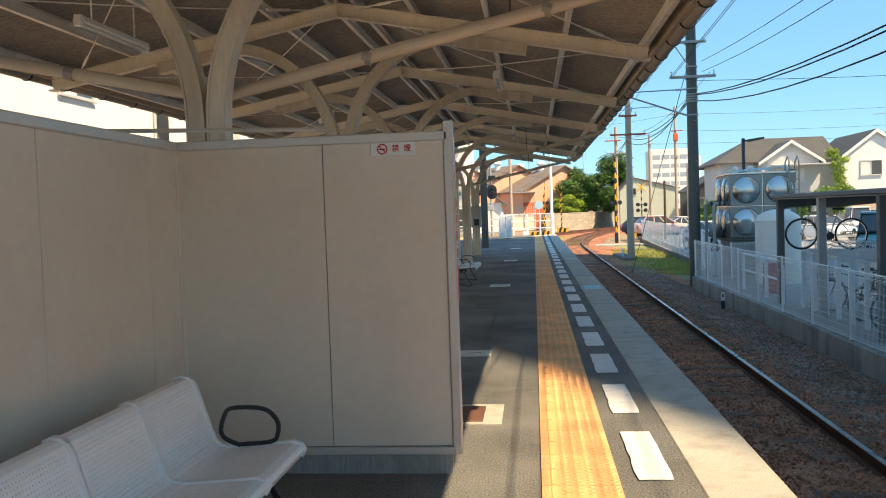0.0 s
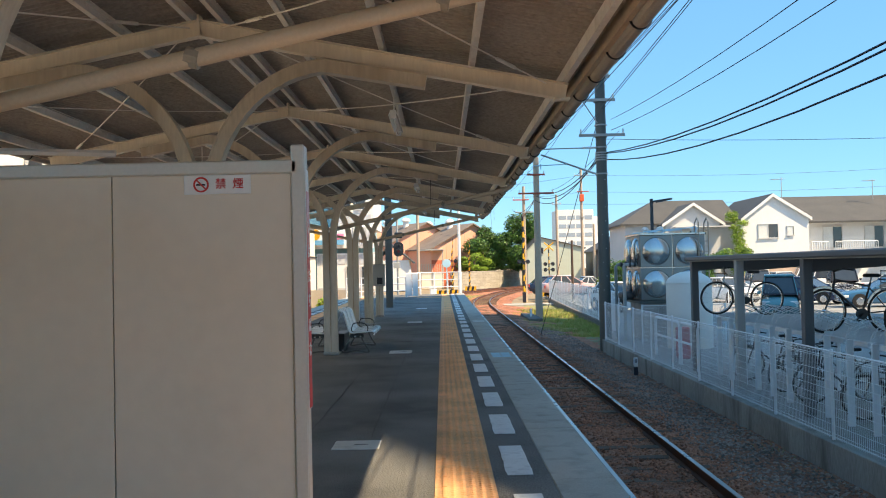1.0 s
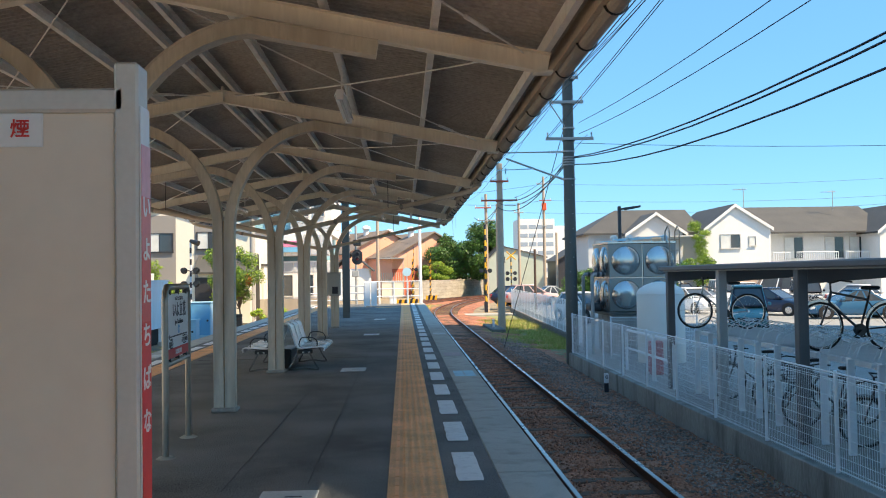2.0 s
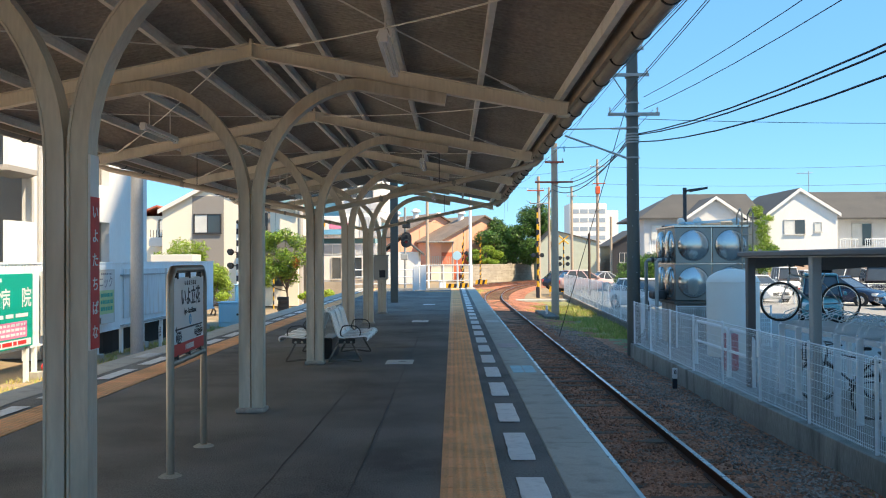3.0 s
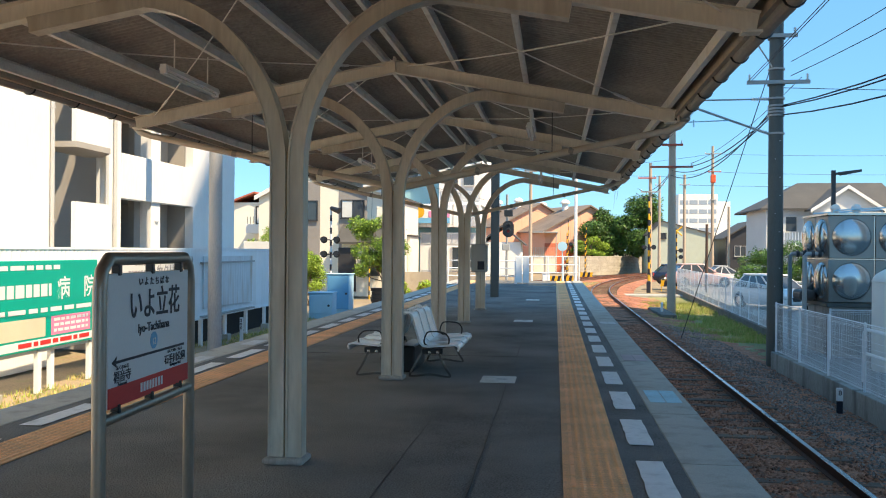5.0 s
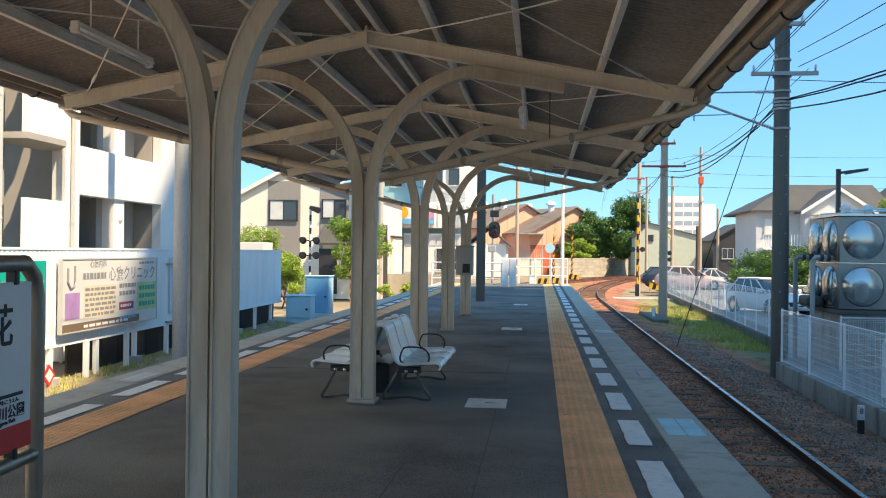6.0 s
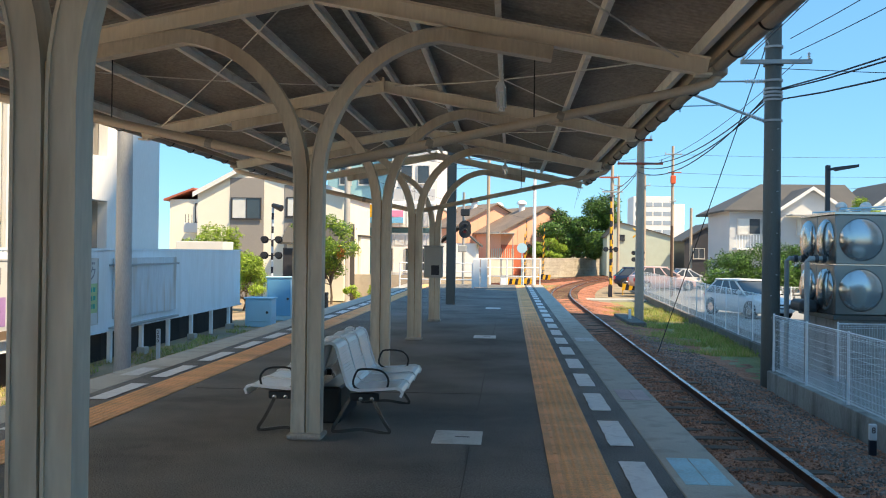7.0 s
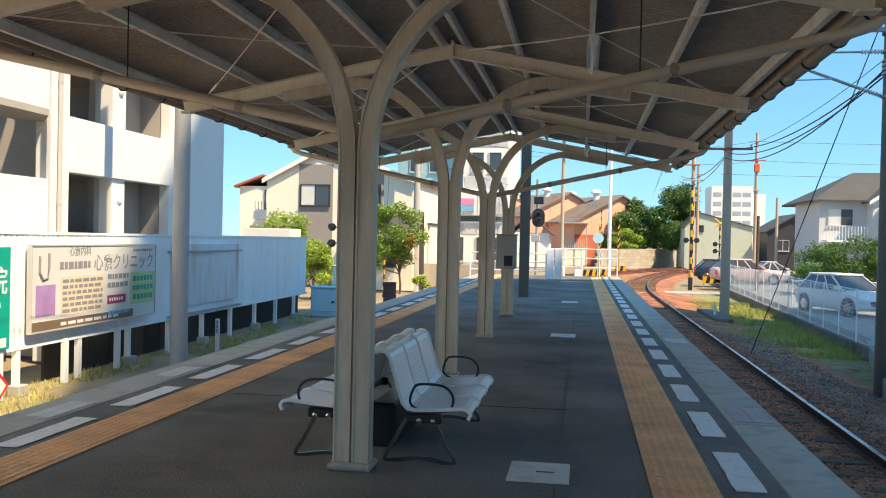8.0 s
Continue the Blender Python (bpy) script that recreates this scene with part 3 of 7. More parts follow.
# one frame of the canopy: paired posts that part and curl out under the rafters
for n_col, cy in enumerate(COLS):
    fr = thing("canopy_frame", "cream painted steel canopy post with two curved arms", "canopy frame", group="canopy frames", at=Matrix.Translation((XC - (0.06 if n_col == 3 else 0.0), cy, 0)))
    bm = B()
    soft_box(bm, -0.155, 0.155, -0.12, 0.12, 0, 0.05, 0.015)
    part("footing", bm, CONCRETE, fr, "small worn concrete footing")
    for sgn in (-1, 1):
        bm = B()
        sweep(bm, [(0, 0, ZR - 0.01), (sgn * 3.36, 0, ZR - 0.01 - SLOPE * 3.36)], i_profile(0.1, 0.15))
        raf = part("rafter", bm, CREAM, fr)
        # post and arm in one bent bar: channel section with an outer flange
        pts = [(sgn * 0.067, 0, 0.04), (sgn * 0.067, 0, 1.2), (sgn * 0.067, 0, 2.18)]
        a_end = 1.2
        zt = ZR - 0.222 - SLOPE * a_end
        for k in range(1, 15):
            a = k / 14 * math.pi / 2 * 0.96
            pts.append((sgn * (0.067 + (a_end - 0.067) * (1 - math.cos(a))), 0, 2.18 + (zt - 2.18) * math.sin(a)))
        pts.append((sgn * 2.06, 0, ZR - 0.222 - SLOPE * 2.06))
        for kind, prof in (("post", [(-0.05, -0.058), (0.05, -0.058), (0.057, -0.048), (0.057, 0.048), (0.05, 0.058), (-0.05, 0.058), (-0.057, 0.048), (-0.057, -0.048)]),):
            bm = B()
            ps = [Vector(p) for p in pts]
            rings = []
            for i, p in enumerate(ps):
                d = (ps[min(i + 1, len(ps) - 1)] - ps[max(i - 1, 0)]).normalized()
                s = Vector((d.z, 0, -d.x)) * sgn  # outward, away from the centre line
                rings.append([bm.verts.new(p + s * q * sgn * sgn + Vector((0, w, 0))) for q, w in prof])
            m = len(prof)
            for r0, r1 in zip(rings, rings[1:]):
                for j in range(m):
                    bm.faces.new((r0[j], r0[(j + 1) % m], r1[(j + 1) % m], r1[j]))
            bm.faces.new(rings[0][::-1])
            bm.faces.new(rings[-1])
            # flange lips along both long edges
            for q0, q1 in ((-0.06, -0.046), (0.046, 0.06)):
                lip = []
                for i, p in enumerate(ps):
                    d = (ps[min(i + 1, len(ps) - 1)] - ps[max(i - 1, 0)]).normalized()
                    s = Vector((d.z, 0, -d.x)) * sgn
                    lip.append([bm.verts.new(p + s * q + Vector((0, w, 0))) for q, w in ((q0, -0.066), (q1, -0.066), (q1, 0.066), (q0, 0.066))])
                for r0, r1 in zip(lip, lip[1:]):
                    for j in range(4):
                        bm.faces.new((r0[j], r0[(j + 1) % 4], r1[(j + 1) % 4], r1[j]))
                bm.faces.new(lip[0][::-1])
                bm.faces.new(lip[-1])
            part("post_arm", bm, POSTCREAM, fr, smooth=True)
        bm = B()
        soft_box(bm, sgn * 3.30 - 0.07, sgn * 3.30 + 0.07, -0.06, 0.06, ZR - SLOPE * 3.3 - 0.17, ZR - SLOPE * 3.3 - 0.15, 0.004)
        part("end_plate", bm, CREAM, raf)
    bm = B()
    box(bm, -0.0065, 0.0065, -0.045, 0.045, 0.05, 2.3)
    part("packing_strip", bm, material("rust-stained seam", (0.40, 0.29, 0.17), 0.7, scale=4, vary=0.3, streak=True) if n_col == 0 else bpy.data.materials["rust-stained seam"], fr, "rust-stained seam strip")
    bm = B()
    box(bm, -0.012, 0.012, -0.055, 0.055, ZR - 0.17, ZR + 0.03)
    part("ridge_plate", bm, CREAM, fr)

# bracing rods under the roof
for y0c, y1c in zip(COLS, COLS[1:]):
    for sgn in (-1, 1):
        br = thing("bracing_rod", "thin steel cross bracing rods under the canopy roof", "bracing", group="bracing rods")
        for a0, a1, ya, yb in ((0.15, 3.1, y0c, y1c), (3.1, 0.15, y0c, y1c)):
            bm = B()
            pts = [Vector((XC + sgn * (a0 + (a1 - a0) * f), ya + (yb - ya) * f, roof_z(XC + sgn * (a0 + (a1 - a0) * f)) - 0.05 - 0.05 * math.sin(math.pi * f))) for f in np.linspace(0, 1, 7)]
            tube(bm, pts, 0.007, 6)
            rod = part("rod", bm, PURLIN, br)
            bm = B()
            tube(bm, [pts[5], pts[5] + (pts[6] - pts[5]) * 0.35], 0.016, 6)
            part("turnbuckle", bm, PURLIN, rod)
    # the hanger rod that stays the left arm
    bm = B()
    tube(bm, [(XC - 1.35, y0c + 0.02, roof_z(XC - 1.35) - 0.02), (XC - 2.9, y0c + 0.05, roof_z(XC - 2.9) - 0.16)], 0.009, 6)
    solid("stay_rod", bm, PURLIN, "thin pale steel stay rod beside a rafter", "bracing", group="stay rods")

# fluorescent lamps under the roof
def tube_lamp(x, y, yaw, z):
    t = thing("fluorescent_lamp", "white fluorescent batten lamp, unlit, hung under the canopy", "lamp", group="canopy lamps", at=pose(x, y, z, 0, 0, yaw))
    bm = B()
    fill(bm, [(-0.052, -0.62, -0.012), (-0.03, -0.62, 0.012), (0.03, -0.62, 0.012), (0.052, -0.62, -0.012), (0.055, -0.62, -0.006), (0.032, -0.62, 0.045), (-0.032, -0.62, 0.045), (-0.055, -0.62, -0.006)], (0, 1.24, 0))
    part("body", bm, SEATWHITE, t)
    for e in (-0.64, 0.6):
        bm = B()
        soft_box(bm, -0.034, 0.034, e, e + 0.035, -0.045, 0.05, 0.006)
        part("end_cap", bm, SEATWHITE, t)
    bm = B()
    tube(bm, [(0, -0.6, -0.022), (0, 0.6, -0.022)], 0.015, 10)
    part("tube", bm, CERAMIC, t)
    for e in (-0.4, 0.4):
        bm = B()
        tube(bm, [(0, e, 0.06), (0, e, max(0.1, roof_z(x) - z + 0.02))], 0.008, 6)
        part("hanger", bm, PURLIN, t)


for y in (3.4, 11.6, 19.8, 28.0):
    tube_lamp(-0.42, y, 0, 3.28)
    tube_lamp(-3.72, y - 4.1, 0, 3.26)

# rain pipes from the gutters to the posts
TANPIPE = material("tan plastic pipe", (0.60, 0.50, 0.39), 0.45, scale=4, vary=0.06, dirt=(0.4, 0.3, 0.2), dirt_amount=0.3)
for cy in (5.3, 17.92, 26.27):
    for sgn in (-1, 1):
        t = thing("rain_pipe", "beige rain pipe sloping from the gutter to a post", "pipe", group="rain pipes")
        gx = XC + sgn * (XE + 0.115)
        off = 0.17
        pts = [Vector((gx, cy + off, ZE - 0.03)), Vector((gx, cy + off, ZE - 0.10)), Vector((gx - sgn * 0.05, cy + off, ZE - 0.15)), Vector((gx - sgn * 0.2, cy + off, ZE - 0.20)), Vector((XC + sgn * 0.02, cy + off, 2.36)), Vector((XC, cy + off, 2.28))]
        bm = B()
        tube(bm, pts, 0.042, 10)
        part("pipe", bm, TANPIPE, t, smooth=True)
        bm = B()
        soft_box(bm, gx - 0.07, gx + 0.07, cy + off - 0.08, cy + off + 0.08, ZE - 0.1, ZE + 0.03, 0.015)
        part("outlet", bm, GUTTER, t)
        for f in (0.35, 0.7):
            p = pts[3].lerp(pts[4], f)
            bm = B()
            tube(bm, [p - Vector((0.03, 0, -0.008)), p + Vector((0.03, 0, -0.008))], 0.048, 10)
            part("collar", bm, GUTTER, t)
        p = pts[3].lerp(pts[4], 0.42)
        bm = B()
        tube(bm, [p, (p.x, p.y, roof_z(p.x))], 0.006, 5)
        part("hanger", bm, BLACKSTEEL, t)
# ---------- waiting shelter walls ----------
def wall_slab(name, x0, x1, y0, y1, label, seams, axis):
    t = thing(name, label, "wall", kind="structure")
    bm = B()
    box(bm, x0 + (0.01 if axis == "y" else 0), x1 - (0.01 if axis == "y" else 0), y0 + (0.01 if axis == "x" else 0), y1 - (0.01 if axis == "x" else 0), 0.16, 1.99)
    part("core", bm, CRACK, t)
    edges = seams
    for a, c in zip(edges, edges[1:]):
        bm = B()
        if axis == "x":
            soft_box(bm, a + 0.0025, c - 0.0025, y0, y1, 0.17, 1.985, 0.002)
        else:
            soft_box(bm, x0, x1, a + 0.0025, c - 0.0025, 0.17, 1.985, 0.002)
        part("panel", bm, PANEL, t)
    bm = B()
    if axis == "x":
        soft_box(bm, x0 - 0.02, x1 + 0.02, y0 - 0.015, y1 + 0.015, 1.985, 2.04, 0.006)
    else:
        soft_box(bm, x0 - 0.015, x1 + 0.015, y0 - 0.02, y1 - 0.02, 1.985, 2.04, 0.006)
    part("top_rail", bm, TRIM, t)
    bm = B()
    if axis == "x":
        soft_box(bm, x0 - 0.01, x1 + 0.02, y0 - 0.02, y1 + 0.02, 0.12, 0.165, 0.005)
    else:
        soft_box(bm, x0 - 0.02, x1 + 0.02, y0, y1 - 0.02, 0.12, 0.165, 0.005)
    part("bottom_rail", bm, TRIM, t)
    bm = B()
    box(bm, x0 + 0.01, x1 - 0.01, y0 + 0.0, y1 - 0.0, 0, 0.12)
    part("plinth", bm, WALLCONC, t, "stained concrete plinth")
    return t


w1 = wall_slab("wall_north", -2.15, -0.513, 5.05, 5.10, "beige panelled waiting shelter wall on a concrete plinth", [-2.15, -1.245, -0.517], "x")
bm = B()
soft_box(bm, -0.517, -0.462, 5.035, 5.115, 0.12, 2.10, 0.006)
part("end_post", bm, TRIM, w1)
wall_slab("wall_west", -2.20, -2.15, -3.2, 5.05, "beige panelled rear wall of the waiting shelter", [-3.2, -1.8, -0.65, 0.5, 1.5, 2.55, 3.56, 4.63, 5.05], "y")
bm = B()
soft_box(bm, -2.205, -2.135, 5.02, 5.105, 0.12, 2.0, 0.004)
part("corner_post", bm, PANEL, w1)
bm = B()
tube(bm, [(-2.6, 4.75, 2.1), (-1.2, 4.98, 2.07)], 0.014, 6)
part("top_bar", bm, TRIM, w1)

# red name board on the end of the shelter wall, its paint faded towards the top
t = thing("name_board", "faded red name board with white letters on the shelter wall", "sign", group="post name boards", at=Matrix.Translation((-0.461, 5.075, 0)))
bm = B()
soft_box(bm, 0.0, 0.004, -0.034, 0.034, 1.03, 2.0, 0.001)
board = part("board", bm, SIGNWHITE, t)
for z0, z1, col in ((1.035, 1.5, (0.58, 0.035, 0.03)), (1.5, 1.66, (0.60, 0.09, 0.08)), (1.66, 1.79, (0.64, 0.20, 0.20)), (1.79, 1.91, (0.66, 0.36, 0.42))):
    bm = B()
    box(bm, 0.0042, 0.0055, -0.034, 0.034, z0, z1)
    part("red_field", bm, material("faded sign red %.2f" % z0, col, 0.45, scale=6, vary=0.08), board)
for i, ch in enumerate("いよたちばな"):
    writing("letter", ch, 0.062, SIGNWHITE, board, Matrix.Translation((0.0058, 0, 1.764 - i * 0.0995)) @ pose(0, 0, 0, 90, 0, 90))

# no smoking sign on the shelter wall
t = thing("no_smoking_sign", "small white no smoking sign with red lettering", "sign", at=Matrix.Translation((-0.815, 5.045, 1.945)) @ Matrix.Scale(0.82, 4) @ Matrix.Translation((0.875, -5.045, -1.9325)))
bm = B()
soft_box(bm, -1.04, -0.71, 5.043, 5.049, 1.885, 1.98, 0.002)
part("plate", bm, SIGNWHITE, t)
bm = B()
pts = [(-0.955 + 0.034 * math.cos(a), 5.0415, 1.933 + 0.034 * math.sin(a)) for a in np.linspace(0, 2 * math.pi, 25)]
tube(bm, pts, 0.0045, 6, up=Vector((0, 1, 0)))
tube(bm, [(-0.979, 5.0415, 1.957), (-0.931, 5.0415, 1.909)], 0.004, 6, up=Vector((0, 1, 0)))
part("ban_ring", bm, RED, t)
bm = B()
box(bm, -0.98, -0.935, 5.040, 5.042, 1.928, 1.937)
part("cigarette", bm, INK, t)
writing("lettering", "禁  煙", 0.055, RED, t, pose(-0.815, 5.041, 1.933, 90, 0, 0))

# ---------- benches ----------
DARKCHROME = material("smoky polished steel", (0.30, 0.30, 0.30), 0.2, metal=1.0, vary=0.08)
def bench(m, seats, label, colour, arms, black_arms=False, zs=1.0, w=0.52):
    """A row of perforated sheet seats on a beam with looped legs. Local x runs along the row, -y is the front."""
    t = thing("bench", label, "bench", group="platform benches", at=m)
    prof = []
    for y, z in ((-0.30, 0.325), (-0.315, 0.36), (-0.30, 0.388), (-0.265, 0.40), (-0.12, 0.385), (0.02, 0.375), (0.075, 0.385), (0.105, 0.42), (0.15, 0.58), (0.185, 0.725), (0.2, 0.757), (0.22, 0.775), (0.25, 0.78), (0.278, 0.765)):
        prof.append((y * 1.17, z * 1.02 * zs))
    for i in range(seats):
        x0, x1 = i * w + 0.006, (i + 1) * w - 0.006
        bm = B()
        cols = [x0, x0 + 0.045, x1 - 0.045, x1]
        fine = []
        for (ya, za), (yb, zb) in zip(prof, prof[1:]):
            k = max(1, round(math.hypot(yb - ya, zb - za) / (0.02 if black_arms else 0.027)))
            fine += [(ya + (yb - ya) * f / k, za + (zb - za) * f / k) for f in range(k)]
        fine.append(prof[-1])
        # slotted sheet: alternate strips left open in the middle of the seat
        for (ya, za), (yb, zb) in zip(fine, fine[1:]):
            solid_row = za < 0.377 * zs or zb > 0.76 * zs
            if solid_row:
                vs = [bm.verts.new(p) for p in ((x0, ya, za), (x1, ya, za), (x1, yb, zb), (x0, yb, zb))]
                bm.faces.new(vs)
                continue
            for a, c in ((x0, x0 + 0.04), (x1 - 0.04, x1)):
                bm.faces.new([bm.verts.new(p) for p in ((a, ya, za), (c, ya, za), (c, yb, zb), (a, yb, zb))])
            f0, f1 = 0.0, 0.62 if black_arms else 0.8
            ym0, zm0, ym1, zm1 = ya + (yb - ya) * f0, za + (zb - za) * f0, ya + (yb - ya) * f1, za + (zb - za) * f1
            bm.faces.new([bm.verts.new(p) for p in ((x0 + 0.04, ym0, zm0), (x1 - 0.04, ym0, zm0), (x1 - 0.04, ym1, zm1), (x0 + 0.04, ym1, zm1))])
            # bridges across the open slot
            k = 26 if black_arms else 9
            half = 0.0065 if black_arms else 0.012
            for j in range(k):
                xa = x0 + 0.04 + (x1 - x0 - 0.08) * (j + 0.5) / k
                bm.faces.new([bm.verts.new(p) for p in ((xa - half, ym1, zm1), (xa + half, ym1, zm1), (xa + half, yb, zb), (xa - half, yb, zb))])
        bmesh.ops.remove_doubles(bm, verts=bm.verts, dist=0.0005)
        ext = bmesh.ops.extrude_face_region(bm, geom=list(bm.faces))
        for v in ext["geom"]:
            if isinstance(v, bmesh.types.BMVert):
                v.co += Vector((0, 0.003, -0.006))
        seat = part("seat", bm, colour, t)
        for xe in (x0, x1):
            bm = B()
            sweep(bm, [(xe, y, z) for y, z in prof], [(-0.012, -0.014), (0.012, -0.014), (0.012, 0.012), (-0.012, 0.012)], up=Vector((1, 0, 0)))
            part("edge_rim", bm, colour, seat)
    L = seats * w
    bm = B()
    soft_box(bm, 0.06, L - 0.06, -0.09, 0.05, 0.295 * zs, 0.35 * zs, 0.01)
    part("beam", bm, BLACKSTEEL, t)
    for x in (0.03, L - 0.03):
        bm = B()
        soft_box(bm, x - 0.03, x + 0.03, -0.16, 0.1, 0.29 * zs, 0.36 * zs, 0.01)
        br = part("bracket", bm, BLACKSTEEL, t)
        for y in (-0.1, 0.0):
            bm = B()
            sx = -1 if x < L / 2 else 1
            dome(bm, (x + sx * 0.03, y, 0.31), 0.022, (sx, 0, 0), 0.014, 10, 3)
            part("bolt", bm, CHROME, br, "round chrome bolt cap")
        bm = B()
        pts = [(x, -0.10, 0.31), (x, -0.19, 0.13), (x, -0.25, 0.035), (x, -0.24, 0.008), (x, -0.18, 0.012), (x, 0.0, 0.035), (x, 0.18, 0.012), (x, 0.24, 0.008), (x, 0.25, 0.035), (x, 0.2, 0.13), (x, 0.10, 0.31)]
        sweep(bm, smooth_path(pts, 4), [(-0.014, -0.005), (0.014, -0.005), (0.014, 0.005), (-0.014, 0.005)], up=Vector((1, 0, 0)))
        part("leg", bm, DARKCHROME if not black_arms else BLACKSTEEL, t, "looped flat steel leg")
    for x in arms:
        bm = B()
        pts = [(x, -0.03, 0.365), (x, 0.05, 0.40), (x, 0.075, 0.45), (x, 0.045, 0.54), (x, 0.0, 0.565), (x, -0.12, 0.565), (x, -0.19, 0.545), (x, -0.235, 0.49), (x, -0.235, 0.43), (x, -0.2, 0.385), (x, -0.03, 0.37)]
        sweep(bm, smooth_path(pts, 4), [(-0.009, -0.004), (0.009, -0.004), (0.009, 0.004), (-0.009, 0.004)] if not black_arms else [(-0.011, -0.006), (0.011, -0.006), (0.011, 0.006), (-0.011, 0.006)], up=Vector((1, 0, 0)))
        part("armrest", bm, BLACKSTEEL, t, "black looped armrest")
    return t


bench(pose(-1.60, 17.98, 0, 0, 0, 90), 3, "white slotted steel bench with looped chrome legs facing the near track", SEATWHITE, (0.03, 1.53))
bench(pose(-2.27, 19.54, 0, 0, 0, -90), 3, "white slotted steel bench standing back to back with its neighbour", SEATWHITE, (0.03, 1.53))
bench(pose(-1.61, 1.92, 0, 0, 0, 90), 4, "white perforated steel bench along the shelter wall", SEATWHITE, (2.45,), True, 0.91, 0.62)
# black block added between the two benches to stand for their dark underside
bm = B()
soft_box(bm, -2.06, -1.86, 18.4, 19.3, 0, 0.34, 0.02)
solid("storage_box", bm, BLACKSTEEL, "low black block standing in for the dark underside of the benches", "box")

# ---------- station name sign ----------
SX = -2.03
sign = thing("station_sign", "white station name sign in a worn steel tube frame", "sign", at=pose(SX, 11.4, 0, 0, 0, 3))
bm = B()
pts = [(0, -0.52, 0.0), (0, -0.52, 1.40), (0, -0.50, 1.48), (0, -0.44, 1.53), (0, 0.44, 1.53), (0, 0.50, 1.48), (0, 0.52, 1.40), (0, 0.52, 0.0)]
tube(bm, pts, 0.03, 12, up=Vector((1, 0, 0)))
part("frame", bm, STAINLESS, sign, "worn stainless tube frame", smooth=True)
bm = B()
tube(bm, [(0, -0.52, 0.825), (0, 0.52, 0.825)], 0.026, 12, up=Vector((1, 0, 0)))
part("crossbar", bm, STAINLESS, sign, smooth=True)
bm = B()
soft_box(bm, -0.012, 0.012, -0.465, 0.465, 0.87, 1.465, 0.003)
panel = part("panel", bm, SIGNWHITE, sign)
bm = B()
box(bm, 0.0125, 0.0145, -0.465, 0.465, 0.872, 0.962)
part("red_band", bm, RED, panel)


def on_sign(name, text, size, y, z, mat=INK, squeeze=1.0, align="CENTER"):
    return writing(name, text, size, mat, panel, Matrix.Translation((0.0145, y, z)) @ pose(0, 0, 0, 90, 0, 90), align, squeeze)


on_sign("reading", "い よ た ち ば な", 0.042, 0.02, 1.418, squeeze=1.15)
on_sign("name", "いよ立花", 0.155, 0.04, 1.305, squeeze=0.98)
on_sign("roman_name", "Iyo-Tachibana", 0.06, 0.02, 1.198, squeeze=1.1)
on_sign("previous_stop", "福音寺", 0.056, -0.325, 1.0, squeeze=1.05)
on_sign("previous_reading", "ふくおんじ", 0.02, -0.325, 1.042, squeeze=1.3)
on_sign("previous_roman", "Fukuonji", 0.022, -0.325, 0.968, squeeze=1.2)
on_sign("next_stop", "石手川公園", 0.05, 0.285, 1.01, squeeze=1.1)
on_sign("next_reading", "いしてがわこうえん", 0.018, 0.285, 1.05, squeeze=1.2)
on_sign("next_roman", "Ishitegawa Park", 0.021, 0.29, 0.98, squeeze=1.1)
bm = B()
box(bm, 0.0125, 0.0145, -0.40, 0.41, 1.064, 1.076)
fill(bm, [(0.0125, -0.43, 1.07), (0.0125, -0.38, 1.096), (0.0125, -0.392, 1.07), (0.0125, -0.38, 1.044)], (0.002, 0, 0))
part("arrow", bm, INK, panel)
bm = B()
cone(bm, (0.0125, 0.02, 1.128), (0.0140, 0.02, 1.128), 0.042, 0.042, 24)
part("number_disc", bm, SIGNBLUE, panel)
on_sign("number", "12", 0.046, 0.02, 1.122, SIGNWHITE)
bm = B()
for i in range(8):
    y = -0.135 + 0.034 * i
    box(bm, 0.0146, 0.0156, y, y + 0.022, 0.897, 0.94)
part("operator_mark", bm, SIGNWHITE, panel)["kind"] = "stuff"
for y in (-0.36, 0.0, 0.36):
    for z in (1.48, 0.855):
        bm = B()
        soft_box(bm, -0.02, 0.02, y - 0.014, y + 0.014, z - 0.025, z + 0.025, 0.004)
        part("clamp", bm, BLACKSTEEL, sign)
for y in (-0.52, 0.52):
    bm = B()
    cone(bm, (0, y, 0.0), (0, y, 0.018), 0.09, 0.06, 14)
    part("base_mortar", bm, COPING, sign)

# red vertical name board on a post
t = thing("name_board", "narrow red name board with white letters on a canopy post", "sign", group="post name boards", at=Matrix.Translation((XC + 0.073, 9.41, 0)))
bm = B()
soft_box(bm, -0.008, 0.008, -0.06, 0.06, 1.09, 2.2, 0.002)
board = part("board", bm, SIGNWHITE, t)
bm = B()
box(bm, 0.0085, 0.0105, -0.06, 0.06, 1.095, 1.96)
part("red_field", bm, RED, board)
for i, ch in enumerate("いよたちばな"):
    writing("letter", ch, 0.085, SIGNWHITE, board, Matrix.Translation((0.0115, 0, 1.87 - i * 0.137)) @ pose(0, 0, 0, 90, 0, 90))

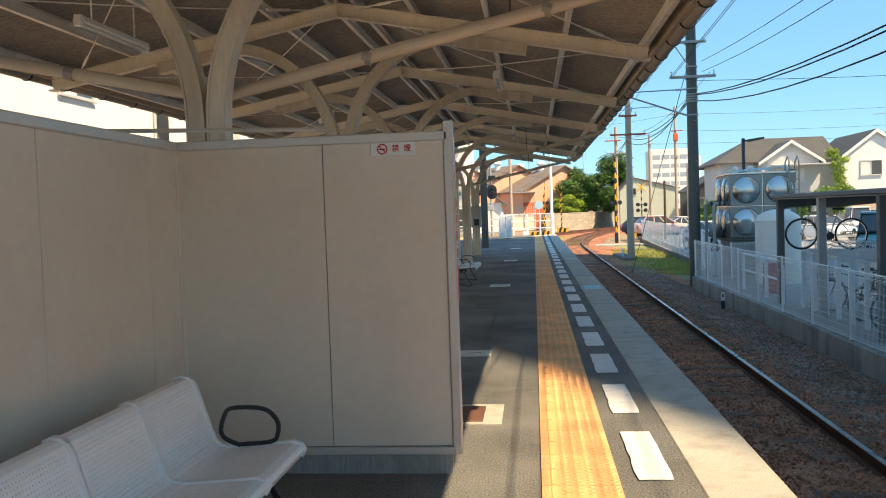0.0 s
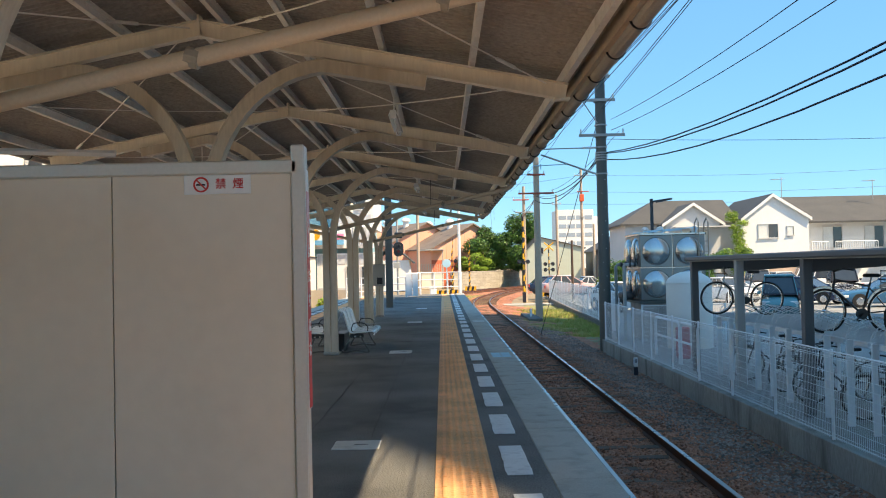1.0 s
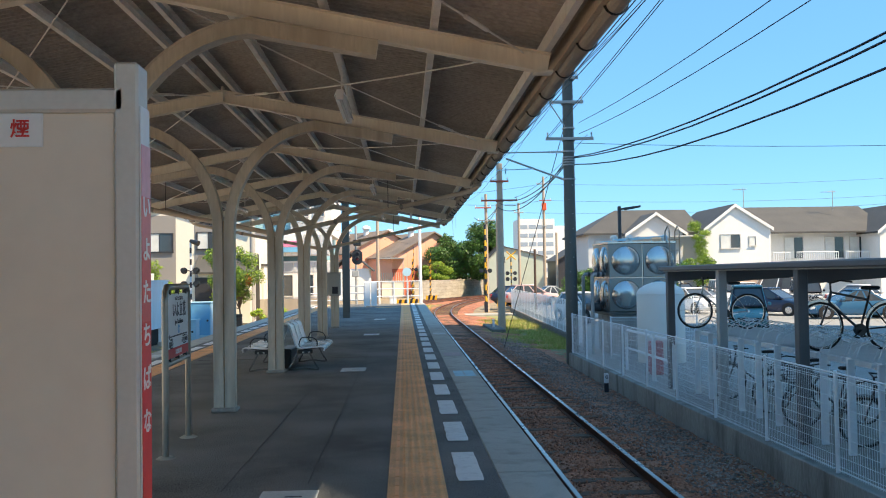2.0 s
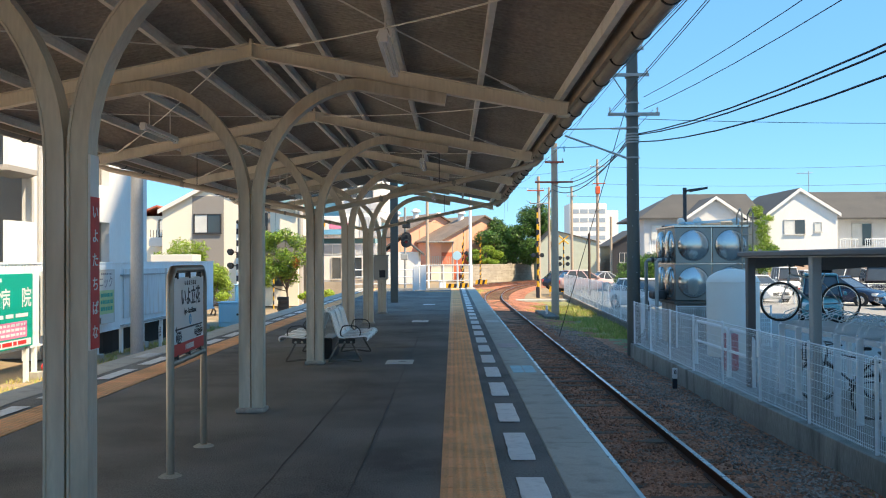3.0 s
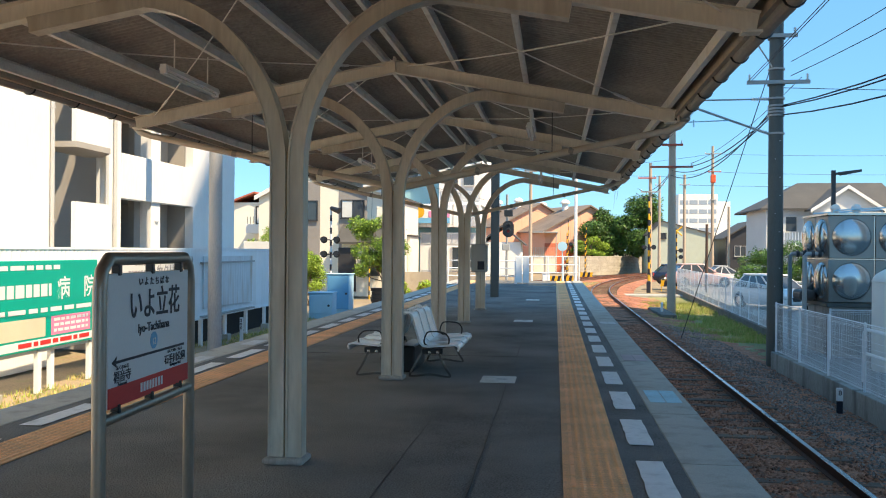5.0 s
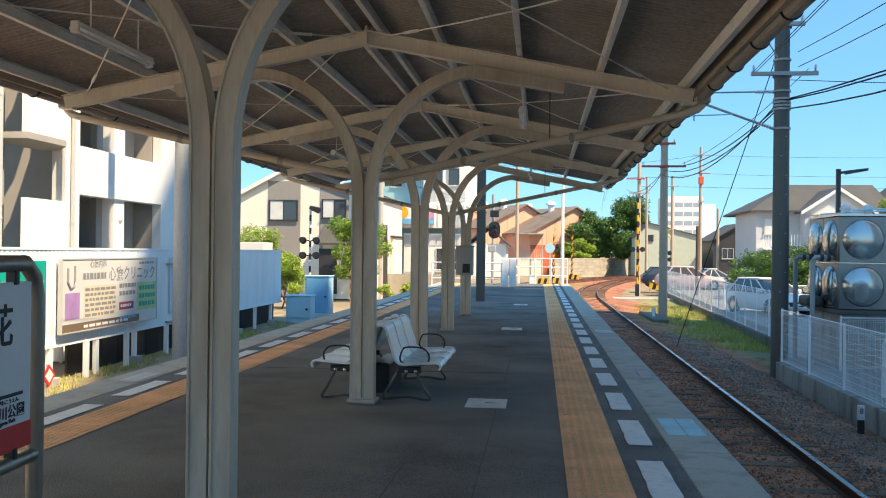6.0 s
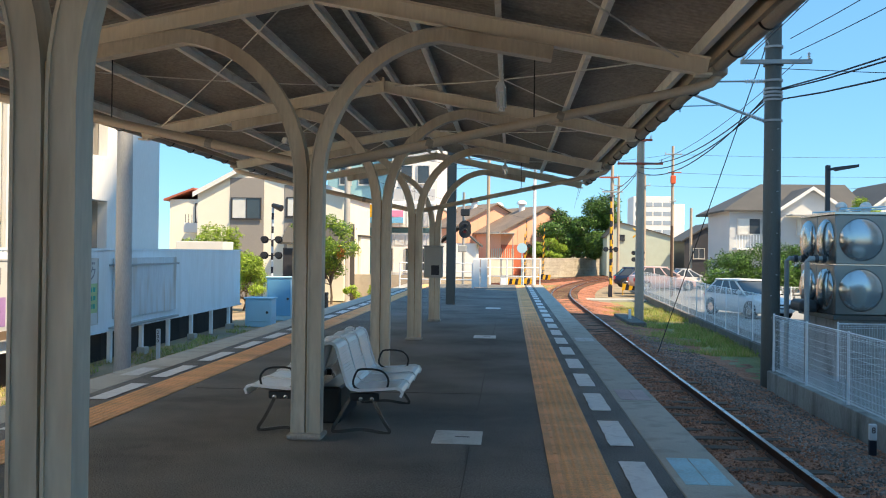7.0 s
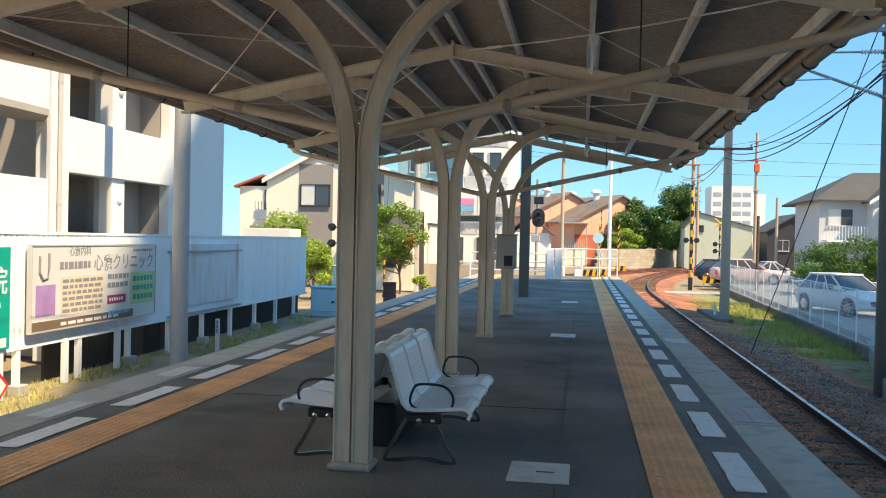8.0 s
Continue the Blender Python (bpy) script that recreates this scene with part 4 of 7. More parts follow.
# control box on a post, dark pole through the platform end, end railing
t = thing("control_box", "grey metal control box on a canopy post", "box")
bm = B()
soft_box(bm, -2.25, -1.83, 29.95, 30.236, 1.02, 1.72, 0.015)
bx = part("body", bm, GREYBOX, t)
bm = B()
box(bm, -2.08, -1.9, 29.942, 29.948, 1.08, 1.3)
part("screen", bm, INK, bx)
bm = B()
soft_box(bm, -2.27, -1.81, 29.92, 30.236, 1.72, 1.75, 0.008)
part("lid", bm, GREYBOX, bx)
bm = B()
soft_box(bm, -2.24, -1.96, 36.7, 36.98, -0.1, 9.5, 0.02)
dp = solid("steel_pole", bm, POLEGREY, "square dark grey steel pole standing on the platform", "pole")


def railing(x0, x1, y0, y1, z, rails, posts, label, height=1.1):
    t = thing("end_railing", label, "railing", group="end railings")
    a, c = Vector((x0, y0, z)), Vector((x1, y1, z))
    for k in range(posts):
        p = a.lerp(c, k / (posts - 1))
        bm = B()
        tube(bm, [p, p + Vector((0, 0, height))], 0.03, 8)
        part("post", bm, FENCEWHITE, t)
    for k in range(rails):
        h = height * (k + 1) / rails
        bm = B()
        tube(bm, [a + Vector((0, 0, h)), c + Vector((0, 0, h))], 0.026, 8)
        part("rail", bm, FENCEWHITE, t)


railing(-1.25, 1.2, 53.2, 53.2, 0, 3, 4, "white tube railing closing the platform end", 1.3)
railing(-1.9, -1.3, 48.8, 53.2, 0, 3, 3, "white tube railing beside the platform end", 1.3)
railing(-5.2, -1.95, 48.8, 48.8, 0, 3, 5, "white tube railing across the platform end", 1.1)
bm = B()
for k in range(2):
    soft_box(bm, -1.93 + 0.34 * k, -1.62 + 0.34 * k, 48.75, 48.8, 0.05, 1.3, 0.01)
solid("gate_panel", bm, FENCEWHITE, "white sheet steel gate panel at the platform end", "gate")
# ---------- right side: wall, mesh fence, bicycle park, car park ----------
LOT = -0.85
bm = B()
fill(bm, [(5.36, -40, GROUND - 0.2), (60, -40, GROUND - 0.2), (60, 36.6, GROUND - 0.2), (7.15, 36.6, GROUND - 0.2), (5.75, 31.2, GROUND - 0.2), (5.36, 30.2, GROUND - 0.2)], (0, 0, LOT - GROUND + 0.2))
solid("car_park_surface", bm, TARMAC, "grey tarmac of the bicycle and car park", "pavement", kind="structure")
bm = B()
fill(bm, [(7.35, 36.6, GROUND - 0.2), (60, 36.6, GROUND - 0.2), (60, 80, GROUND - 0.2), (9.4, 80, GROUND - 0.2)], (0, 0, LOT - GROUND + 0.2))
solid("car_park_surface", bm, TARMAC, "grey tarmac of the car park beyond the white fence", "pavement", kind="structure")
bm = B()
soft_box(bm, 5.16, 5.36, -12, 29.2, GROUND - 0.2, -0.82, 0.012)
solid("retaining_wall", bm, WALLCONC, "low stained concrete wall beside the track", "wall", kind="structure")


def mesh_panel(length, height):
    """Welded wire mesh with folded ribs, local x along the fence."""
    bm = B()
    k = int(length / 0.05)
    for i in range(1, k):
        x = i * length / k
        sweep(bm, [(x, 0, 0.03), (x, 0, height)], [(-0.0021, -0.0012), (0.0021, -0.0012), (0.0, 0.0024)], caps=False)
    for z, y in [(0.05, 0), (0.075, 0.03), (0.10, 0)] + [(0.10 + 0.115 * j, 0) for j in range(1, int((height - 0.2) / 0.115))] + [(height - 0.07, 0), (height - 0.035, 0.035), (height - 0.001, 0)]:
        sweep(bm, [(0, y, z), (length, y, z)], [(-0.0024, -0.0024), (0.0024, -0.0024), (0.0, 0.003)], caps=False)
    return mesh_of(bm, "mesh_panel", FENCEWHITE)


def post_mesh(height, r=0.024):
    bm = B()
    tube(bm, [(0, 0, 0), (0, 0, height)], r, 8)
    dome(bm, (0, 0, height), r, (0, 0, 1), 0.015, 8, 2)
    return mesh_of(bm, "fence_post", FENCEWHITE, True)


def mesh_fence(label, p0, p1, height, bay=2.0, first=None):
    p0, p1 = Vector(p0), Vector(p1)
    d = p1 - p0
    k = max(1, round(d.length / bay))
    yaw = math.degrees(math.atan2(d.y, d.x))
    t = thing("mesh_fence", label, "fence", group="white mesh fences", at=pose(p0.x, p0.y, p0.z, 0, 0, yaw))
    step = d.length / k
    pm, qm = mesh_panel(step - 0.03, height - 0.04), post_mesh(height)
    pieces("mesh_panel", pm, t, [Matrix.Translation((i * step + 0.015, 0.03, 0)) for i in range(k)])
    pieces("fence_post", qm, t, [Matrix.Translation((i * step, 0, 0)) for i in range(k + 1)])
    bm = B()
    tube(bm, [(0, 0, height - 0.02), (d.length, 0, height - 0.02)], 0.012, 6)
    part("top_rail", bm, FENCEWHITE, t)
    return t


mesh_fence("white welded mesh fence on the low concrete wall", (5.26, -10.9, -0.82), (5.26, 29.1, -0.82), 1.2)
mesh_fence("white welded mesh fence on a low wall by the grass", (6.9, 35.0, -0.95), (8.3, 68.0, -0.95), 1.45)
mesh_fence("white welded mesh fence turning back by the pole", (5.75, 30.9, -0.95), (6.9, 35.0, -0.95), 1.3)
mesh_fence("white welded mesh fence across the car park", (8.2, 49.5, -0.85), (26.0, 50.5, -0.85), 1.1)
bm = B()
fill(bm, [(6.8, 35.0, GROUND - 0.2), (7.0, 35.0, GROUND - 0.2), (8.4, 68.0, GROUND - 0.2), (8.2, 68.0, GROUND - 0.2)], (0, 0, 0.5))
fill(bm, [(5.65, 30.9, GROUND - 0.2), (5.85, 30.9, GROUND - 0.2), (6.998, 34.99, GROUND - 0.2), (6.802, 34.99, GROUND - 0.2)], (0, 0, 0.499))
solid("retaining_wall", bm, KERBCONC, "low dark concrete kerb wall under the white fence", "wall", kind="structure")

# flat-roofed bicycle shelter
sh = thing("bicycle_shelter", "flat grey metal bicycle shelter roof on square posts", "shelter")
bm = B()
soft_box(bm, 5.6, 8.3, -6.0, 21.25, 1.62, 1.72, 0.02)
part("roof", bm, material("grey shelter steel", (0.11, 0.115, 0.12), 0.5, vary=0.08), sh)
bm = B()
box(bm, 5.66, 8.26, -5.9, 21.15, 1.60, 1.625)
part("soffit", bm, GREYBOX, sh)
for y in (20.94, 18.02, 14.97, 12.0, 9.0, 6.0, 3.0):
    for x in (5.75,):
        bm = B()
        soft_box(bm, x - 0.075, x + 0.075, y - 0.075, y + 0.075, LOT, 1.62, 0.012)
        part("post", bm, material("taupe post paint", (0.12, 0.112, 0.108), 0.55, vary=0.06) if (x, y) == (5.75, 20.94) else sh.children[2].data.materials[0], sh)

for y in (20.94, 18.02, 14.97, 12.0, 9.0, 6.0, 3.0):
    bm = B()
    fill(bm, [(5.7, y - 0.05, 1.4), (5.9, y - 0.05, 1.4), (8.2, y - 0.05, 1.54), (8.2, y - 0.05, 1.6), (5.7, y - 0.05, 1.6)], (0, 0.1, 0))
    part("roof_arm", bm, sh.children[2].data.materials[0], sh)

# two-tier bicycle rack
rack = thing("bicycle_rack", "white steel two-tier bicycle rack under the shelter", "bicycle rack")
bm = B()
fill(bm, [(0, -0.05, 0.0), (1.75, -0.05, -0.05), (1.75, 0.05, -0.05), (0, 0.05, 0.0)], (0, 0, 0.012))
for s in (-0.05, 0.044):
    fill(bm, [(0, s, 0.0), (1.75, s, -0.05), (1.75, s + 0.006, -0.05), (0, s + 0.006, 0.0)], (0, 0, 0.06))
tray = mesh_of(bm, "tray", FENCEWHITE)
bm = B()
pts = [(0.05, -0.11, 0.03), (0.12, -0.11, 0.2), (0.3, -0.09, 0.27), (0.5, 0, 0.2), (0.3, 0.09, 0.27), (0.12, 0.11, 0.2), (0.05, 0.11, 0.03)]
tube(bm, pts, 0.008, 6)
loop = mesh_of(bm, "wheel_loop", FENCEWHITE, True)
bm = B()
soft_box(bm, -0.05, 0.05, -0.02, 0.02, 0, 1.26, 0.006)
legm = mesh_of(bm, "rack_leg", FENCEWHITE)
ys = [6.0 + 0.37 * i for i in range(40)]
pieces("tray", tray, rack, [(5.98 + (0.12 if i % 2 else 0), y, 0.42 - (0.10 if i % 2 else 0)) for i, y in enumerate(ys)])
pieces("wheel_loop", loop, rack, [(5.98 + (0.12 if i % 2 else 0), y, 0.42 - (0.10 if i % 2 else 0)) for i, y in enumerate(ys)])
pieces("wheel_loop", loop, rack, [(6.9, y + 0.1, 0.36) for y in ys])
pieces("rack_leg", legm, rack, [(6.0, y, LOT) for y in ys[::2]])
for x, z in ((6.2, 0.3), (7.4, 0.27)):
    bm = B()
    soft_box(bm, x - 0.04, x + 0.04, 5.8, 20.6, z, z + 0.08, 0.006)
    part("cross_beam", bm, FENCEWHITE, rack)
for x in (7.4,):
    for y in np.arange(6, 20.7, 2.9):
        bm = B()
        soft_box(bm, x - 0.04, x + 0.04, y - 0.04, y + 0.04, LOT, 0.27, 0.006)
        part("rear_leg", bm, FENCEWHITE, rack)


def bicycle(m, label, frame_mat, basket=False, fender=False):
    """Local x: riding direction; wheels stand on z = 0."""
    t = thing("bicycle", label, "bicycle", group="parked bicycles", at=m)
    R = 0.335
    for wx in (-0.52, 0.52):
        bm = B()
        pts = [(wx + R * math.cos(a), 0, R + R * math.sin(a)) for a in np.linspace(0, 2 * math.pi, 29)]
        tube(bm, pts, 0.018, 6, up=Vector((0, 1, 0)))
        wheel = part("wheel", bm, RUBBER, t, "black tyre", smooth=True)
        bm = B()
        pts = [(wx + (R - 0.025) * math.cos(a), 0, R + (R - 0.025) * math.sin(a)) for a in np.linspace(0, 2 * math.pi, 29)]
        tube(bm, pts, 0.011, 6, up=Vector((0, 1, 0)))
        part("rim", bm, CHROME, wheel)
        bm = B()
        tube(bm, [(wx, -0.05, R), (wx, 0.05, R)], 0.022, 8)
        for k in range(14):
            a = k * math.pi / 7
            tube(bm, [(wx, 0.015 * (-1) ** k, R), (wx + (R - 0.03) * math.cos(a), 0, R + (R - 0.03) * math.sin(a))], 0.0018, 3)
        part("spokes", bm, CHROME, wheel)
        if fender:
            bm = B()
            pts = [(wx + (R + 0.03) * math.cos(a), 0, R + (R + 0.03) * math.sin(a)) for a in np.linspace(0.35 if wx < 0 else 0.6, 3.3 if wx < 0 else 2.5, 14)]
            sweep(bm, pts, [(-0.022, 0), (0.022, 0), (0.018, 0.008), (-0.018, 0.008)], up=Vector((0, 1, 0)))
            part("mudguard", bm, CHROME, wheel)
    bb, seat_top, head_t, head_b = (-0.08, 0, 0.29), (-0.22, 0, 0.78), (0.36, 0, 0.82), (0.39, 0, 0.68)
    for a, c, r in ((bb, seat_top, 0.016), (bb, head_b, 0.019), ((-0.2, 0, 0.72), head_t, 0.016), (head_b, head_t, 0.02), (bb, (-0.52, 0, R), 0.012), ((-0.2, 0, 0.7), (-0.52, 0, R), 0.01), (head_b, (0.52, 0, R), 0.014)):
        bm = B()
        tube(bm, [a, c], r, 7)
        part("frame_tube", bm, frame_mat, t)
    bm = B()
    soft_box(bm, -0.36, -0.12, -0.07, 0.07, 0.86, 0.92, 0.03, 2)
    part("saddle", bm, BLACKSTEEL, t)
    bm = B()
    tube(bm, [seat_top, (-0.24, 0, 0.87)], 0.012, 6)
    part("seat_post", bm, CHROME, t)
    bm = B()
    tube(bm, [(0.2, -0.27, 0.97), (0.34, -0.2, 0.99), (0.37, 0, 0.95), (0.34, 0.2, 0.99), (0.2, 0.27, 0.97)], 0.013, 7)
    tube(bm, [head_t, (0.37, 0, 0.95)], 0.014, 7)
    part("handlebar", bm, BLACKSTEEL, t)
    bm = B()
    tube(bm, [(bb[0], -0.03, bb[2]), (bb[0], 0.03, bb[2])], 0.085, 14)
    part("chainring", bm, BLACKSTEEL, t)
    for s in (-1, 1):
        bm = B()
        tube(bm, [(bb[0], s * 0.05, bb[2]), (bb[0] + s * 0.13, s * 0.06, bb[2] - 0.1)], 0.01, 6)
        soft_box(bm, bb[0] + s * 0.13 - 0.04, bb[0] + s * 0.13 + 0.04, s * 0.06, s * 0.06 + s * 0.08, bb[2] - 0.115, bb[2] - 0.09, 0.005)
        part("pedal", bm, BLACKSTEEL, t)
    if basket:
        bm = B()
        for z in (0.72, 0.8, 0.88, 0.96):
            sweep(bm, [(0.5, -0.16, z), (0.82, -0.18, z), (0.82, 0.18, z), (0.5, 0.16, z), (0.5, -0.16, z)], ring(0.006, 4))
        for x, y in ((0.5, -0.16), (0.66, -0.17), (0.82, -0.18), (0.82, 0), (0.82, 0.18), (0.66, 0.17), (0.5, 0.16), (0.5, 0)):
            tube(bm, [(x, y, 0.7), (x, y, 0.97)], 0.006, 4)
        box(bm, 0.5, 0.82, -0.17, 0.17, 0.7, 0.71)
        part("basket", bm, BLACKSTEEL, t)
    return t


DARKFRAME = material("dark bicycle enamel", (0.03, 0.03, 0.035), 0.35, vary=0.1)
SILVERFRAME = material("silver bicycle enamel", (0.5, 0.5, 0.5), 0.35, metal=0.5, vary=0.05)
bicycle(pose(6.42, 19.85, 0.47, 0, -1.5, 176), "black and silver road bicycle on the upper rack tier", SILVERFRAME)
bicycle(pose(6.55, 15.05, 0.44, 0, -1.5, 184), "black city bicycle on the upper rack tier", DARKFRAME, False, True)
bicycle(pose(6.75, 12.9, 0.44, 0, -1.5, 178), "dark city bicycle with a basket on the upper rack tier", DARKFRAME, True, True)
for i, y in enumerate((19.3, 17.6, 16.3, 14.6, 13.2, 11.6, 10.0, 8.5)):
    bicycle(pose(6.85 + 0.1 * (i % 2), y, LOT, 0, 0, 180 + (i % 3 - 1) * 5), "dark bicycle with mudguards on the lower rack tier", DARKFRAME, i % 2 == 0, True)

# steel panel tank
tank = thing("water_tank", "stainless steel panel water tank with domed panels on a plinth", "water tank", at=pose(6.27, 28.5, 0, 0, 0, 0))
TW, TD, TZ0, TZ1 = 2.06, 2.06, 0.42, 2.47
bm = B()
box(bm, 0.03, TW - 0.03, 0.03, TD - 0.03, TZ0 + 0.02, TZ1 - 0.02)
part("core", bm, TANKSTEEL, tank)
ph = (TZ1 - TZ0) / 2
for i in range(2):
    for j in range(2):
        for side in (0, 1):
            pw = (TW if side == 0 else TD) / 2
            z0 = TZ0 + j * ph
            bm = B()
            if side == 0:
                soft_box(bm, i * pw + 0.015, (i + 1) * pw - 0.015, 0.0, 0.04, z0 + 0.012, z0 + ph - 0.012, 0.012)
                c, ax = ((i + 0.5) * pw, -0.001, z0 + ph / 2), (0, -1, 0)
            else:
                soft_box(bm, 0.0, 0.04, i * pw + 0.015, (i + 1) * pw - 0.015, z0 + 0.012, z0 + ph - 0.012, 0.012)
                c, ax = (-0.001, (i + 0.5) * pw, z0 + ph / 2), (-1, 0, 0)
            pn_ = part("panel", bm, TANKREFLECT, tank, smooth=True)
            bm = B()
            dome(bm, c, ph * 0.43, ax, 0.13, 28, 7)
            part("pressed_dome", bm, TANKSTEEL, pn_, "bright pressed dome", smooth=True)
bm = B()
soft_box(bm, -0.03, TW + 0.03, -0.03, TD + 0.03, TZ0 - 0.1, TZ0, 0.01)
part("skid", bm, POLEGREY, tank)
bm = B()
box(bm, 0.1, TW - 0.1, 0.1, TD - 0.1, LOT, TZ0 - 0.1)
part("plinth", bm, CONCRETE, tank)
bm = B()
fill(bm, [(-0.02, -0.02, TZ1), (TW + 0.02, -0.02, TZ1), (TW + 0.02, TD + 0.02, TZ1), (-0.02, TD + 0.02, TZ1)], (0, 0, 0.05))
part("top_deck", bm, TANKSTEEL, tank)
for x, y in ((0.3, 0.5), (0.75, 0.4), (1.9, 0.6)):
    bm = B()
    cone(bm, (x, y, TZ1 + 0.05), (x, y, TZ1 + 0.16), 0.09, 0.09, 12)
    dome(bm, (x, y, TZ1 + 0.16), 0.12, (0, 0, 1), 0.12, 14, 4)
    part("vent", bm, TANKCREAM, tank, smooth=True)
for y in (0.3, 1.9):
    bm = B()
    tube(bm, [(0.2, y, TZ1 + 0.05), (0.2, y, TZ1 + 0.12), (TW - 0.2, y, TZ1 + 0.22), (TW - 0.2, y, TZ1 + 0.05)], 0.02, 6)
    part("top_pipe", bm, CABINETBLUE, tank)
for x in (TW - 0.25, TW + 0.05):
    bm = B()
    tube(bm, [(x, -0.16, LOT + 0.2), (x, -0.16, TZ1 + 0.35), (x, 0.0, TZ1 + 0.5), (x, 0.25, TZ1 + 0.35), (x, 0.3, TZ1)], 0.022, 8)
    part("ladder_rail", bm, STAINLESS, tank)
for k in range(9):
    bm = B()
    tube(bm, [(TW - 0.25, -0.16, 0.0 + 0.32 * k), (TW + 0.05, -0.16, 0.0 + 0.32 * k)], 0.012, 6)
    part("rung", bm, STAINLESS, tank)
for yy in (0.35, 1.65):
    bm = B()
    tube(bm, [(-0.02, yy, 1.56), (-0.38, yy, 1.56), (-0.43, yy, 1.50), (-0.43, yy, LOT)], 0.055, 10)
    pp = part("pipe", bm, GREYBOX, tank, smooth=True)
    for x in (-0.1, -0.25):
        bm = B()
        tube(bm, [(x - 0.035, yy, 1.56), (x + 0.035, yy, 1.56)], 0.085, 10)
        part("flange", bm, LAMPDARK, pp)
bm = B()
soft_box(bm, -0.42, -0.02, 0.75, 1.5, 0.42, 0.68, 0.09, 3)
part("pump", bm, LAMPDARK, tank)

# cream plastic drum
bm = B()
prof = [(0.63, LOT), (0.64, LOT + 0.05), (0.64, 0.98), (0.625, 1.06), (0.56, 1.15), (0.4, 1.25), (0.22, 1.31), (0.08, 1.33), (0.0, 1.33)]
rows = []
for r, z in prof[:-1]:
    rows.append([bm.verts.new((7.15 + r * a, 26.3 + r * c, z)) for a, c in ring(1, 36)])
for r0, r1 in zip(rows, rows[1:]):
    for j in range(36):
        bm.faces.new((r0[j], r0[(j + 1) % 36], r1[(j + 1) % 36], r1[j]))
bm.faces.new(rows[-1])
bm.faces.new(rows[0][::-1])
drum = thing("plastic_drum", "cream plastic storage drum with a shouldered top", "tank")
part("body", bm, TANKCREAM, drum, smooth=True)
bm = B()
cone(bm, (7.45, 26.25, 1.17), (7.45, 26.25, 1.33), 0.07, 0.06, 14)
part("cap", bm, TANKCREAM, drum)
bm = B()
tube(bm, [(7.15 + 0.641 * math.cos(a), 26.3 + 0.641 * math.sin(a), 1.0) for a in np.linspace(0, 2 * math.pi, 37)], 0.012, 6)
part("seam_ridge", bm, TANKCREAM, drum)
# low grating before the tank
mesh_fence("small grey-white mesh screen below the tank", (6.2, 28.1, -0.85), (8.8, 28.2, -0.85), 1.15, 1.3)
# white guard rails
for y0, y1, x in ((22.3, 24.6, 5.75), (20.8, 22.2, 5.75)):
    t = thing("guard_rail", "white tubular guard rail with a cross bar", "guard rail", group="guard rails")
    bm = B()
    tube(bm, [(x, y0, LOT), (x, y0, 0.05), (x, y0 + 0.12, 0.15), (x, y1 - 0.12, 0.15), (x, y1, 0.05), (x, y1, LOT)], 0.035, 9)
    part("hoop", bm, FENCEWHITE, t, smooth=True)
    bm = B()
    tube(bm, [(x, y0, -0.3), (x, y1, -0.3)], 0.03, 8)
    part("cross_bar", bm, FENCEWHITE, t)
bm = B()
soft_box(bm, 6.0, 6.3, 23.3, 23.6, LOT, -0.05, 0.03)
solid("small_red_box", bm, material("faded red paint", (0.45, 0.10, 0.12), 0.6, vary=0.15), "small red box behind the guard rail", "box")

# small lineside marker posts
def marker(x, y, z0, h, label, mat_low, txt=None):
    t = thing("lineside_marker", label, "marker post", group="lineside markers", at=Matrix.Translation((x, y, z0)))
    bm = B()
    soft_box(bm, -0.05, 0.05, -0.03, 0.03, -0.1, h * 0.5, 0.01)
    part("base", bm, mat_low, t)
    bm = B()
    soft_box(bm, -0.052, 0.052, -0.032, 0.032, h * 0.5, h, 0.012)
    top = part("top", bm, SIGNWHITE, t)
    if txt:
        for i, ch in enumerate(txt):
            writing("digit", ch, 0.12, INK, top, Matrix.Translation((0, -0.0335, h - 0.09 - 0.11 * i)) @ pose(0, 0, 0, 90, 0, 0))


marker(4.88, 23.2, GROUND + 0.02, 0.46, "small black and white marker post in the ballast", INK, "8")
marker(4.6, 46.0, GROUND + 0.02, 0.6, "small white marker post beside a concrete pole", SIGNWHITE)
marker(-9.25, 31.9, GROUND, 0.8, "white distance post reading 200", SIGNWHITE, "200")

# ---------- poles and wires ----------
def wire(bm, p0, p1, sag=0.3, r=0.012, k=14):
    p0, p1 = Vector(p0), Vector(p1)
    tube(bm, [p0.lerp(p1, i / k) - Vector((0, 0, sag * 4 * (i / k) * (1 - i / k))) for i in range(k + 1)], r, 5)


def wires(label, lines, r=0.012):
    t = thing("overhead_wires", label, "wire", group="overhead wires")
    for p0, p1, sag in lines:
        bm = B()
        wire(bm, p0, p1, sag, r)
        part("wire", bm, WIRE, t)


def insulators(bm, p0, p1, n=6, r=0.055):
    p0, p1 = Vector(p0), Vector(p1)
    d = (p1 - p0) / n
    for i in range(n):
        p = p0 + d * (i + 0.3)
        cone(bm, p, p + d * 0.35, r, r * 0.35, 10)
    cone(bm, p0, p1, r * 0.45, r * 0.45, 8)


